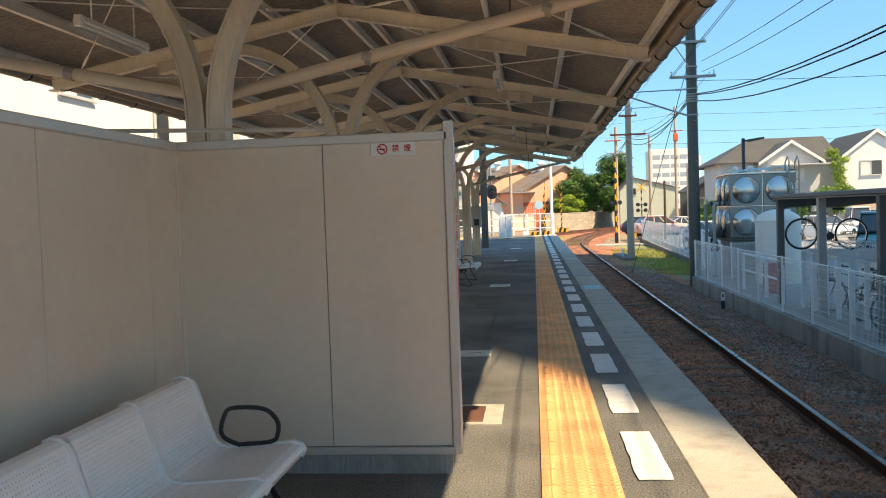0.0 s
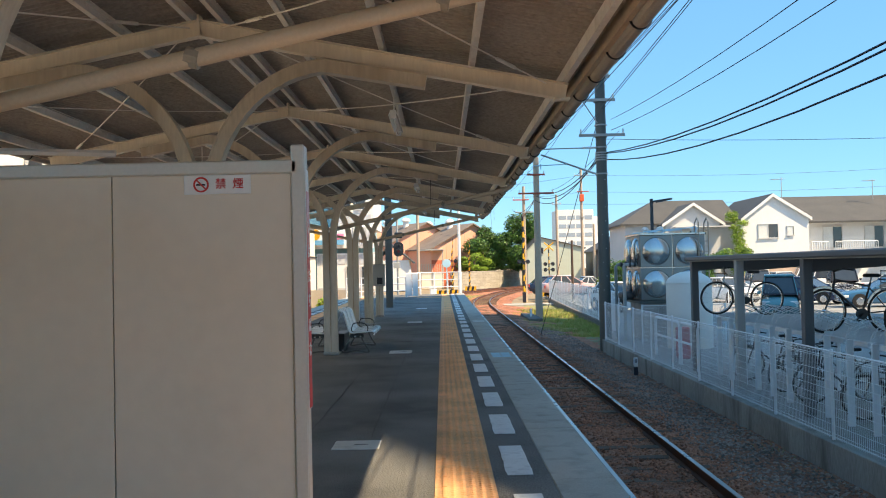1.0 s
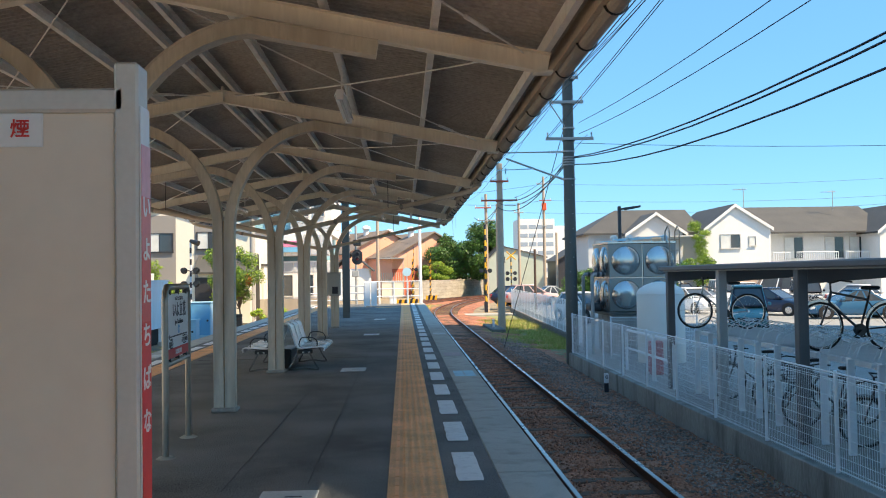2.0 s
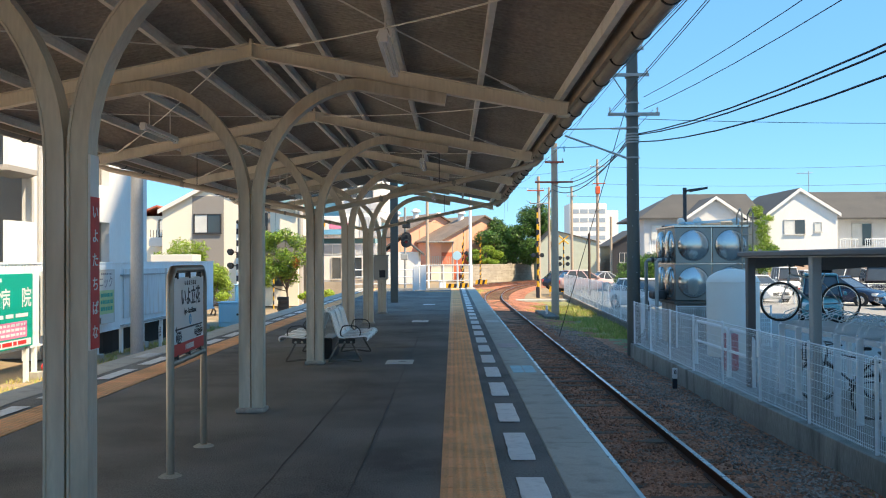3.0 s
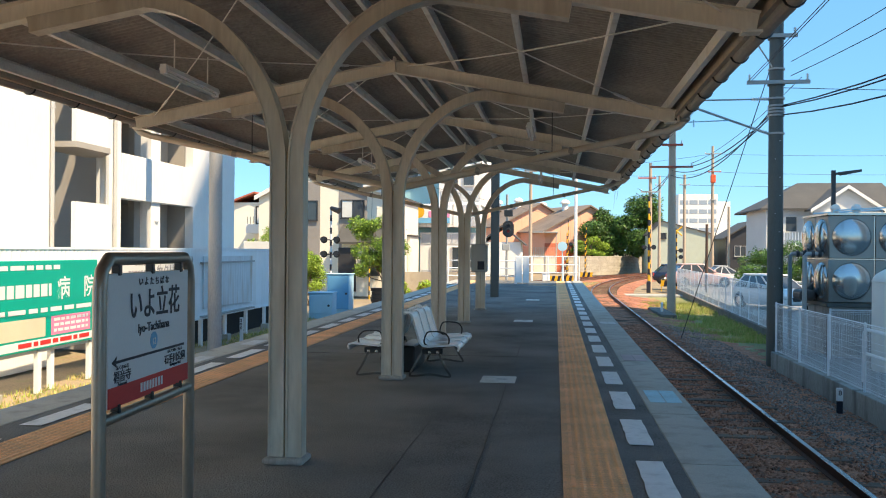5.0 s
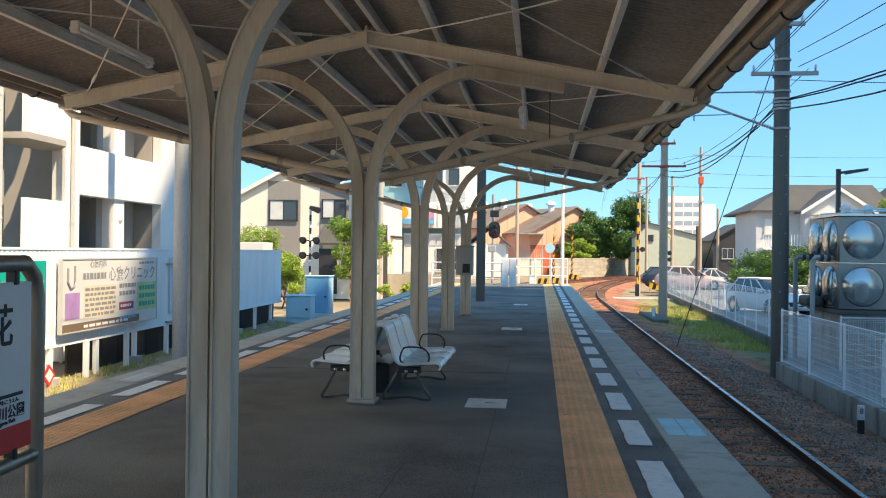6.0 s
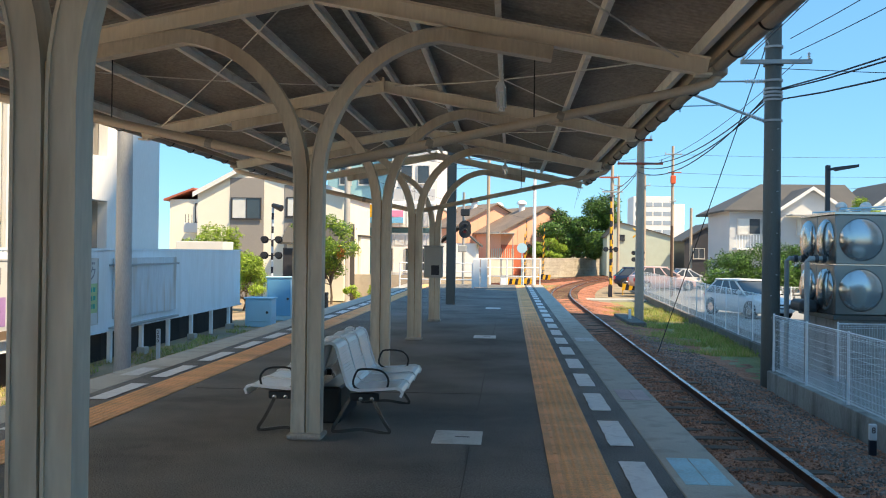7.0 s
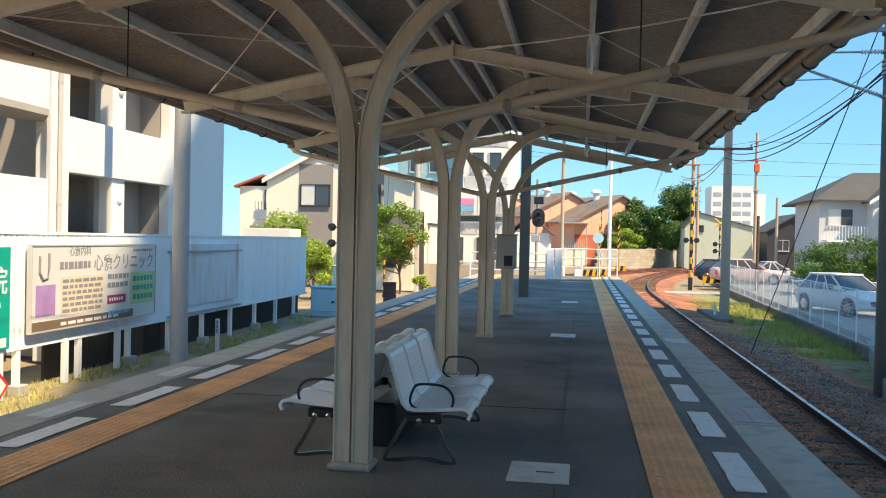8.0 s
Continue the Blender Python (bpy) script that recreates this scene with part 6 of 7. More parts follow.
# white apartment block with open stair bays
apt = thing("apartment_block", "white plastered apartment block with recessed beige stair bays", "apartment building")
AX = -12.0
block("wall", apt, AX - 0.3, AX, 34.7, 38.4, GROUND, 10.0, PLASTERWHITE)
block("wall", apt, AX - 0.3, AX, 29.1, 29.9, GROUND, 10.0, PLASTERWHITE)
for z0, z1 in ((-1.2, 1.5), (2.95, 4.22), (5.8, 7.07), (8.6, 10.0)):
    block("spandrel", apt, AX - 0.3, AX + 0.02, 29.9, 34.7, z0, z1, PLASTERWHITE)
for z0 in (1.5, 4.22, 7.07):
    z1 = z0 + 1.55
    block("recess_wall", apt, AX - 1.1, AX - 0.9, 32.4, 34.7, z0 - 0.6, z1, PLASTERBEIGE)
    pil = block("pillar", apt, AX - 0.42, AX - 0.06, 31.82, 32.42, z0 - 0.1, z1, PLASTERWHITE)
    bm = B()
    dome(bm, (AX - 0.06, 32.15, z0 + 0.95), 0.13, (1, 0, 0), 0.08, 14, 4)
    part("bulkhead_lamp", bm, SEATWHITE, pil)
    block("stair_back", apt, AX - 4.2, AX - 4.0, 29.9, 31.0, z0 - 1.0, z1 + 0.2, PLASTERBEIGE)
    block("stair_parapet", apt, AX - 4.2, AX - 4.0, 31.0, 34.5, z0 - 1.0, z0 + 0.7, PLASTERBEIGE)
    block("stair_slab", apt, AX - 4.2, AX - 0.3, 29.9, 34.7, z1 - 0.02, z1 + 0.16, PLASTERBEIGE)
block("wall", apt, AX - 9, AX - 0.31, 38.2, 38.39, GROUND, 10.0, PLASTERWHITE)
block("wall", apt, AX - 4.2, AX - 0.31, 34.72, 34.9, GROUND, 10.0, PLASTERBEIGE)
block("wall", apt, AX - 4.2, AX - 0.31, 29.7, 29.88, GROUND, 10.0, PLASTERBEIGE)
block("roof", apt, AX - 9, AX + 0.05, 8, 38.45, 10.0, 10.3, CONCRETE)
for z0, z1 in ((1.2, 2.55), (4.0, 5.35), (6.8, 8.1)):
    bm = B()
    fill(bm, [(AX - 0.6, 26.7, z0), (AX + 0.55, 26.7, z0), (AX + 0.55, 28.3, z0), (AX - 0.1, 29.09, z0), (AX - 0.6, 29.09, z0)], (0, 0, 0.14))
    part("balcony_floor", bm, PLASTERBEIGE, apt)
    bm = B()
    fill(bm, [(AX + 0.43, 26.7, z0 + 0.14), (AX + 0.55, 26.7, z0 + 0.14), (AX + 0.55, 28.3, z0 + 0.14), (AX - 0.1, 29.09, z0 + 0.14), (AX - 0.25, 29.09, z0 + 0.14), (AX + 0.43, 28.2, z0 + 0.14)], (0, 0, z1 - z0))
    part("balcony_parapet", bm, PLASTERWHITE, apt)
    dr = block("balcony_door", apt, AX - 1.5, AX - 1.45, 27.2, 28.7, z1 + 0.2, z1 + 1.3, GLASS)
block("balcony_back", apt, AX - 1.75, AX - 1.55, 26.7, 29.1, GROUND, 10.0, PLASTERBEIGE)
block("wall", apt, AX - 0.3, AX, 8.0, 26.7, GROUND, 10.0, PLASTERWHITE)
for i, y in enumerate((12.0, 16.5, 21.0)):
    for z in (2.2, 5.0):
        window(apt, y, y + 1.7, z, z + 1.2, AX, 2, None, TRIM, axis="x")
for y in (26.5, 29.45, 29.0):
    bm = B()
    tube(bm, [(AX + 0.07, y, GROUND), (AX + 0.07, y, 10.0)], 0.05, 8)
    pp = part("drain_pipe", bm, TRIM, apt)
    for z in (2.2, 4.9, 7.6):
        bm = B()
        tube(bm, [(AX + 0.07, y, z), (AX + 0.07, y, z + 0.05)], 0.062, 8)
        part("clip", bm, TRIM, pp)

# grey and cream house
hs = thing("house", "two-storey cream house with grey wall bands and tiled gable roof", "house")
HY = 60.0
gable_wall(hs, -18.7, -9.9, HY, HY + 9, GROUND, 4.9, 6.75, -15.2, PLASTERCREAM)
gable_roof(hs, -18.7, -9.9, HY, HY + 9, 4.9, 6.75, -15.2, ROOFTILE, 0.22, 0.16, trim=PLASTERWHITE)
for x0, x1 in ((-16.75, -14.7), (-13.5, -11.7)):
    zt = 6.75 - 1.85 * max(abs(x0 + 15.2) / 3.5 if x0 < -15.2 else 0, (x1 + 15.2) / 5.3 if x1 > -15.2 else 0) - 0.12
    block("wall_band", hs, x0, x1, HY - 0.03, HY + 0.1, GROUND, zt, PLASTERGREY)
window(hs, -16.6, -14.9, 3.45, 4.6, HY - 0.05)
window(hs, -13.3, -11.9, 3.6, 4.65, HY - 0.05)
window(hs, -15.9, -14.8, 0.2, 1.2, HY - 0.05)
block("wing", hs, -21.6, -18.7, HY + 3, HY + 9, GROUND, 4.7, PLASTERCREAM)
gable_roof(hs, -21.6, -18.7, HY + 3, HY + 9, 4.7, 5.3, -20.0, REDWALL, 0.3, 0.12)
wb = block("balcony", hs, -20.2, -18.65, HY + 1.7, HY + 3, 2.6, 3.2, PLASTERWHITE)
for k in range(8):
    bm = B()
    tube(bm, [(-20.1 + 0.2 * k, HY + 1.75, 3.2), (-20.1 + 0.2 * k, HY + 1.75, 3.7)], 0.02, 5)
    part("baluster", bm, FRAMEDARK, wb)
window(hs, -19.9, -19.0, 3.3, 4.4, HY + 2.95)
pc = block("porch", hs, -12.9, -9.6, HY - 1.6, HY - 0.03, GROUND, 2.05, PLASTERCREAM)
gable_roof(hs, -13.0, -9.5, HY - 1.7, HY - 0.04, 2.05, 3.05, HY - 0.1, ROOFTILE, 0.2, 0.12, axis="x")
block("door", hs, -13.1, -12.0, HY - 1.66, HY - 1.58, GROUND + 0.3, 1.7, FRAMEDARK)
window(hs, -11.6, -10.6, 0.1, 1.4, HY - 1.62)
# lattice unit and tank behind the fence
block("rooftop_tank", None, -15.6, -13.4, 49.0, 50.5, GROUND, 1.95, TANKCREAM)["label"] = "beige service unit behind the white fence"
bpy.data.objects["rooftop_tank"]["category"] = "tank"

# pale teal building with a printed sign
te = thing("commercial_building", "pale teal and white clad commercial building with signs", "building")
block("wall", te, -13.5, -6.0, 72, 82, GROUND, 9.5, TEAL)
block("upper_wall", te, -8.6, -5.4, 70.5, 80, 4.9, 10.5, PLASTERWHITE)
block("balcony", te, -11.6, -5.5, 70.2, 72, 3.3, 5.0, PLASTERWHITE)
block("lower_wall", te, -10.0, -5.2, 70.6, 72, GROUND, 2.9, PLASTERWHITE)
sg = block("sign_board", te, -10.7, -7.7, 70.0, 70.18, 3.55, 4.95, SIGNWHITE)
block("sign_field", sg, -10.68, -7.72, 69.97, 69.995, 3.57, 3.95, SIGNBLUE)
block("sign_field", sg, -9.3, -7.72, 69.97, 69.995, 4.0, 4.45, PINKSIGN)
bm = B()
cone(bm, (-10.05, 69.985, 4.4), (-10.05, 69.965, 4.4), 0.45, 0.45, 24)
part("sign_disc", bm, YELLOW, sg)
for x in (-12.6, -11.2, -8.0, -6.8):
    window(te, x, x + 0.8, 6.4, 7.6, 71.97 if x < -8.6 else 70.47, 1, GLASS, TRIM)
for x in (-9.2, -7.6, -6.4):
    window(te, x, x + 0.7, 0.2, 1.8, 70.57, 1, GLASS, TRIM)
for k in range(12):
    bm = B()
    box(bm, -11.5 + 0.5 * k, -11.46 + 0.5 * k, 70.14, 70.19, 3.3, 5.0)
    part("rib", bm, TRIM, te)
CLADDING = material("pale grey cladding panel", (0.50, 0.52, 0.54), 0.6, scale=2, vary=0.05, spread=0.12)
bm = B()
soft_box(bm, 0.02, 0.72, -0.03, 0.0, 0.02, 0.78, 0.01)
clad = mesh_of(bm, "cladding_panel", CLADDING)
pieces("cladding_panel", clad, te, [(-11.5 + 0.74 * k, 70.19, 3.36 + 0.8 * j) for k in range(8) for j in range(2) if not 0 < k < 6] + [(-9.9 + 0.75 * k, 70.59, z) for k in range(6) for z in (-1.1, -0.3 - 0.35, 2.0)] + [(-8.5 + 0.74 * k, 70.49, z) for k in range(4) for z in (5.2, 8.0, 8.8)])
sd = thing("storage_shed", "cream corrugated storage shed beside the teal building", "shed")
block("wall", sd, -11.9, -9.7, 64.5, 68, GROUND, 2.5, PLASTERCREAM)
block("roof", sd, -12.0, -9.6, 64.3, 68.1, 2.5, 2.62, ROOFTILE)
for k in range(9):
    block("rib", sd, -11.85 + 0.25 * k, -11.8 + 0.25 * k, 64.45, 64.5, GROUND, 2.5, PLASTERCREAM)
bm = B()
box(bm, -14.0, -4.8, 63.0, 63.18, GROUND, 0.15)
solid("garden_wall", bm, BLOCKWALL, "low stained block wall behind the far track", "wall", kind="structure")

# salmon factory halls
fa = thing("factory", "salmon orange factory halls with brown slate roofs and roof vents", "factory")


def hall(x, y, zr, left, right, depth):
    """One hall: its gable looks at the line, its ridge runs away to the left. x, y: the foot of the gable's ridge."""
    m = pose(x, y, 0, 0, 0, 30)
    pitch = 0.5
    bm = B()
    fill(bm, [(-left, 0, GROUND), (right, 0, GROUND), (right, 0, zr - pitch * right), (0, 0, zr), (-left, 0, zr - pitch * left)], (0, depth, 0))
    part("wall", bm, ORANGEWALL, fa, at=m)
    bm = B()
    box(bm, -left + 0.02, right - 0.02, -0.06, -0.01, GROUND, 2.6)
    part("lower_wall", bm, REDWALL, fa, "red painted lower wall", at=m)
    for sg_, w_ in ((-1, left + 0.5), (1, right + 0.4)):
        bm = B()
        fill(bm, [(0, -0.5, zr + 0.02), (sg_ * w_, -0.5, zr - pitch * w_ + 0.02), (sg_ * w_, -0.5, zr - pitch * w_ + 0.2), (0, -0.5, zr + 0.2)], (0, depth + 1.0, 0))
        part("roof", bm, ROOFBROWN, fa, at=m)
    for k in range(int(left / 1.5)):
        bm = B()
        box(bm, -1.2 - 1.5 * k, -1.12 - 1.5 * k, -0.03, 0.0, 2.6, zr - pitch * (1.2 + 1.5 * k) - 0.1)
        part("cover_strip", bm, ORANGEWALL, fa, at=m)
    for f in (0.3, 0.72):
        bm = B()
        cone(bm, (-0.9, depth * f, zr - 0.6), (-0.9, depth * f, zr + 0.55), 0.42, 0.42, 12)
        dome(bm, (-0.9, depth * f, zr + 0.55), 0.68, (0, 0, 1), 0.55, 14, 4)
        part("roof_vent", bm, PLASTERWHITE, fa, "white round roof ventilator", smooth=True, at=m)


FX3 = -1.3
hall(-2.2, 126.0, 8.0, 6.2, 4.0, 15.0)
hall(4.3, 122.0, 7.5, 6.6, 3.5, 15.0)
hall(-9.7, 131.0, 8.2, 6.2, 4.0, 15.0)
lt = block("lean_to_roof", fa, FX3 - 1.9, FX3 + 1.6, 117.0, 120.5, 3.9, 4.05, GREYBOX)
block("lean_to_wall", fa, FX3 - 1.5, FX3 + 1.5, 118.2, 120.0, GROUND, 0.9, PLASTERCREAM)
for k in range(13):
    bm = B()
    tube(bm, [(FX3 - 1.5 + 0.25 * k, 118.1, 0.9), (FX3 - 1.5 + 0.25 * k, 118.1, 2.1)], 0.035, 5)
    part("rail_bar", bm, PALEGREEN, lt)
for x in (FX3 - 1.7, FX3 + 1.4):
    bm = B()
    tube(bm, [(x, 117.3, GROUND), (x, 117.3, 3.9)], 0.06, 6)
    part("lean_to_post", bm, GREYBOX, lt)
hs2 = thing("house", "low grey tiled house roof beside the factory", "house")
block("wall", hs2, -8.5, -4.0, 108, 114, GROUND, 2.6, PLASTERWHITE)
gable_roof(hs2, -8.5, -4.0, 108, 114, 2.6, 4.4, -6.2, ROOFTILE, 0.5, 0.2)

# long block wall behind the far track, in courses of blocks
bw = thing("block_wall", "weathered grey-brown concrete block wall with coping", "wall", kind="structure", at=pose(1.4, 104.6, 0, 0, 0, 61.8))
bm = B()
box(bm, 0, 60, 0.02, 0.18, GROUND - 0.1, 0.92)
part("core", bm, CRACK, bw)
bm = B()
soft_box(bm, 0.006, 1.194, -0.01, 0.2, 0.006, 0.355, 0.012)
blk = mesh_of(bm, "block", BLOCKWALL)
pieces("block", blk, bw, [(1.2 * i - 0.6 * (j % 2), 0, GROUND + 0.36 * j) for i in range(26) for j in range(6)])
bm = B()
soft_box(bm, -0.2, 60, -0.05, 0.25, 0.92, 1.02, 0.02)
part("coping", bm, BLOCKWALL, bw)

# pale green gabled building, dark houses and far tower
pg = thing("house", "pale green gabled building beyond the crossing", "house")
gable_wall(pg, 11.0, 18.3, 112, 120, GROUND, 3.7, 5.2, 12.5, PALEGREEN)
gable_roof(pg, 11.0, 18.3, 112, 120, 3.7, 5.2, 12.5, ROOFTILE, 0.2, 0.12)
window(pg, 12.4, 13.0, 3.2, 3.8, 111.97, 1, GLASS, FRAMEDARK)
for x, w_, h, y, m, lab in ((19.5, 6, 4.2, 110, FRAMEDARK, "dark clad house behind utility poles"), (27, 7, 4.6, 116, PLASTERGREY, "grey house among utility poles"), (35, 8, 4.4, 108, PLASTERCREAM, "cream house behind the car park")):
    hh = thing("house", lab, "house", group="far houses")
    gable_wall(hh, x, x + w_, y, y + 8, GROUND, h - 0.9, h + 0.9, x + w_ / 2, m)
    gable_roof(hh, x, x + w_, y, y + 8, h - 0.9, h + 0.9, x + w_ / 2, ROOFTILE, 0.4, 0.16)
    for k in range(2):
        window(hh, x + 1 + 2.4 * k, x + 2.2 + 2.4 * k, 1.2, 2.3, y - 0.03, 2, GLASS, TRIM)
tw = thing("tower_block", "distant white slab block with rows of windows", "building")
block("wall", tw, 33.5, 44, 250, 262, GROUND, 17.5, PLASTERWHITE)
block("stair_tower", tw, 44, 47.5, 251, 260, GROUND, 15.5, PLASTERWHITE)
# distance haze is painted into the pale blue of these windows
HAZEGLASS = material("far glazing paled for haze", (0.34, 0.40, 0.46), 0.4, vary=0.05)
for j in range(6):
    for k in range(4):
        bm = B()
        box(bm, 34.0 + 2.5 * k, 36.1 + 2.5 * k, 249.93, 249.99, 2.2 + 2.5 * j, 3.3 + 2.5 * j)
        part("window", bm, HAZEGLASS, tw)

# right-hand white houses
hr = thing("house", "white two-storey house with broad gables and grey roof", "house")
RY = 73.0
gable_wall(hr, 25.1, 30.6, RY, RY + 9, LOT, 5.1, 7.0, 27.6, PLASTERWHITE)
gable_roof(hr, 25.1, 30.6, RY, RY + 9, 5.1, 7.0, 27.6, ROOFTILE, 0.2, 0.15, trim=PLASTERWHITE)
block("wall", hr, 15.8, 25.1, RY + 2.2, RY + 9, LOT, 4.9, SHADEDWALL)
for pts in (((15.3, RY + 1.75), (25.6, RY + 1.75), (25.6, RY + 6.5), (19.2, RY + 6.5)), ((25.6, RY + 11.4), (15.3, RY + 11.4), (19.2, RY + 6.5), (25.6, RY + 6.5)), ((15.3, RY + 11.4), (15.3, RY + 1.75), (19.2, RY + 6.5))):
    bm = B()
    fill(bm, [(x, y, 7.05 if abs(y - RY - 6.5) < 0.01 else 4.8) for x, y in pts], (0, 0, 0.14))
    part("roof", bm, ROOFTILE, hr)
gable_wall(hr, 18.9, 23.5, RY + 0.9, RY + 4, LOT, 4.9, 6.45, 21.2, SHADEDWALL)
gable_roof(hr, 18.9, 23.5, RY + 0.9, RY + 5, 4.9, 6.45, 21.2, ROOFTILE, 0.35, 0.14, trim=PLASTERWHITE)
window(hr, 26.4, 28.0, 3.5, 4.6, RY - 0.02, 2, None, TRIM)
window(hr, 28.8, 29.3, 3.7, 4.4, RY - 0.02, 1, None, TRIM)
window(hr, 16.4, 18.0, 3.2, 4.3, RY + 2.17, 2, None, TRIM)
window(hr, 20.2, 22.3, 3.1, 4.2, RY + 0.87, 3, None, TRIM)
aw = block("awning", hr, 19.4, 23.9, RY - 0.6, RY + 0.85, 4.45, 4.55, TRIM)
block("brick_base", hr, 25.05, 30.65, RY - 0.06, RY - 0.005, LOT, 1.9, material("pale brick", (0.55, 0.40, 0.30), 0.85, vary=0.15))
bl = block("balcony", hr, 16.0, 18.6, RY + 0.9, RY + 2.15, 2.0, 2.15, PLASTERWHITE)
for k in range(14):
    bm = B()
    tube(bm, [(16.0 + 0.2 * k, RY + 0.95, 2.15), (16.0 + 0.2 * k, RY + 0.95, 3.1)], 0.025, 5)
    part("baluster", bm, FENCEWHITE, bl)
h2 = thing("apartment_house", "two-storey white terrace with grey roof and railed balconies", "house")
block("wall", h2, 31.4, 44.5, RY + 3.2, RY + 11, LOT, 4.9, PLASTERWHITE)
gable_roof(h2, 31.2, 41.5, RY + 2.2, RY + 12, 4.9, 7.2, RY + 7, ROOFTILE, 0.4, 0.15, axis="x")
bm = B()
fill(bm, [(31.4, RY + 3.2, 4.9), (31.4, RY + 11, 4.9), (31.4, RY + 7, 7.1)], (0.2, 0, 0))
part("gable_end", bm, PLASTERWHITE, h2)
gable_wall(h2, 40.0, 45.5, RY + 0.2, RY + 8, LOT, 4.9, 7.0, 42.6, PLASTERWHITE)
gable_roof(h2, 40.0, 45.5, RY + 0.2, RY + 8, 4.9, 7.0, 42.6, ROOFTILE, 0.4, 0.15, trim=PLASTERWHITE)
for x in (33.2, 36.8, 39.0):
    window(h2, x, x + 1.6, 2.6, 4.4, RY + 3.17, 2, None, TRIM)
for x0, x1 in ((31.6, 33.0), (33.6, 37.2), (37.9, 40.0)):
    b2 = block("balcony", h2, x0, x1, RY + 1.7, RY + 3.19, 1.9, 2.05, PLASTERWHITE)
    n = int((x1 - x0) / 0.18)
    for k in range(n + 1):
        bm = B()
        tube(bm, [(x0 + (x1 - x0) * k / n, RY + 1.75, 2.05), (x0 + (x1 - x0) * k / n, RY + 1.75, 3.1)], 0.025, 5)
        part("baluster", bm, FENCEWHITE, b2)
    bm = B()
    tube(bm, [(x0, RY + 1.75, 3.1), (x1, RY + 1.75, 3.1)], 0.035, 6)
    part("handrail", bm, FENCEWHITE, b2)
window(h2, 42.0, 43.2, 3.2, 4.4, RY + 0.17, 2, None, TRIM)
# antennas
for x, y, z in ((29.6, 76, 7.3), (38.5, 78, 7.2), (-16.5, 66, 6.6)):
    t = thing("roof_antenna", "thin metal television antenna on a roof", "antenna", group="roof antennas", at=Matrix.Translation((x, y, z - 0.4)))
    bm = B()
    tube(bm, [(0, 0, 0), (0, 0, 1.9)], 0.03, 6)
    part("mast", bm, GREYBOX, t)
    bm = B()
    tube(bm, [(-0.9, 0, 1.7), (0.3, 0, 1.75)], 0.02, 5)
    for k in range(6):
        tube(bm, [(-0.9 + 0.2 * k, -0.35, 1.7), (-0.9 + 0.2 * k, 0.35, 1.7)], 0.012, 4)
    part("boom", bm, GREYBOX, t)
# unseen tall block with balconies, added out of view to shade the station
bh = thing("apartment_tower", "unseen tall white block added to shade the station", "apartment building", at=pose(21.6, 17.5, 0, 0, 0, -63))
block("wall", bh, 0, 52, 0, 20.5, LOT, 60.0, PLASTERWHITE)
block("roof", bh, -0.05, 52.05, -0.05, 20.55, 60.0, 60.3, CONCRETE)
for j in range(19):
    block("balcony", bh, 1.0, 51.0, -1.2, -0.01, 1.6 + 3.0 * j, 2.7 + 3.0 * j, PLASTERWHITE)
# ---------- plants ----------
def leaves(bm, rng, centre, radii, count, size, shell=0.55):
    """Small folded leaves scattered in an uneven ellipsoid."""
    c = Vector(centre)
    for i in range(count):
        d = Vector((rng.gauss(0, 1), rng.gauss(0, 1), rng.gauss(0, 1))).normalized()
        r = (shell + (1 - shell) * rng.random()) * (0.82 + 0.36 * noise.noise(d * 2.3 + c))
        p = c + Vector((d.x * radii[0], d.y * radii[1], d.z * radii[2])) * r
        a = Vector((rng.gauss(0, 1), rng.gauss(0, 1), rng.gauss(0, 0.6))).normalized()
        b = a.cross(d + Vector((rng.gauss(0, 0.5), rng.gauss(0, 0.5), rng.gauss(0, 0.5)))).normalized()
        s = size * rng.uniform(0.6, 1.3)
        bm.faces.new([bm.verts.new(q) for q in (p - a * s, p + b * s * 0.45, p + a * s, p - b * s * 0.45)])


def tree(name, label, category, base, height, crowns, count, size, mats, trunk=0.15, seed=1):
    rng = random.Random(seed)
    t = thing(name, label, category)
    bx, by, bz = base
    bm = B()
    pts = [Vector((bx + rng.uniform(-0.1, 0.1) * k, by, bz - 0.1 + height * 0.6 * k / 5)) for k in range(6)]
    for k in range(5):
        cone(bm, pts[k], pts[k + 1], trunk * (1 - 0.13 * k), trunk * (1 - 0.13 * (k + 1)), 9)
    for c, r in crowns:
        p = pts[min(5, 2 + rng.randrange(3))]
        mid = p.lerp(Vector(c), 0.5) + Vector((0, 0, -0.1 * height * 0.2))
        cone(bm, p, mid, trunk * 0.5, trunk * 0.32, 7)
        cone(bm, mid, Vector(c) + Vector((0, 0, r[2] * 0.3)), trunk * 0.32, trunk * 0.1, 7)
    part("trunk", bm, BARK, t)
    total = sum(r[0] * r[1] + r[0] * r[2] for _, r in crowns)
    for m_i, m in enumerate(mats):
        bm = B()
        for c, r in crowns:
            leaves(bm, rng, c, r, int(count / len(mats) * (r[0] * r[1] + r[0] * r[2]) / total), size)
        cr = part("crown", bm, m, t)
        cr["kind"] = "stuff"
    return t


def clumps(rng, centre, spread, n, r0, r1):
    out = []
    for i in range(n):
        r = rng.uniform(r0, r1)
        out.append(((centre[0] + rng.uniform(-1, 1) * spread[0], centre[1] + rng.uniform(-1, 1) * spread[1], centre[2] + rng.uniform(-1, 1) * spread[2]), (r, r, r * 0.8)))
    return out


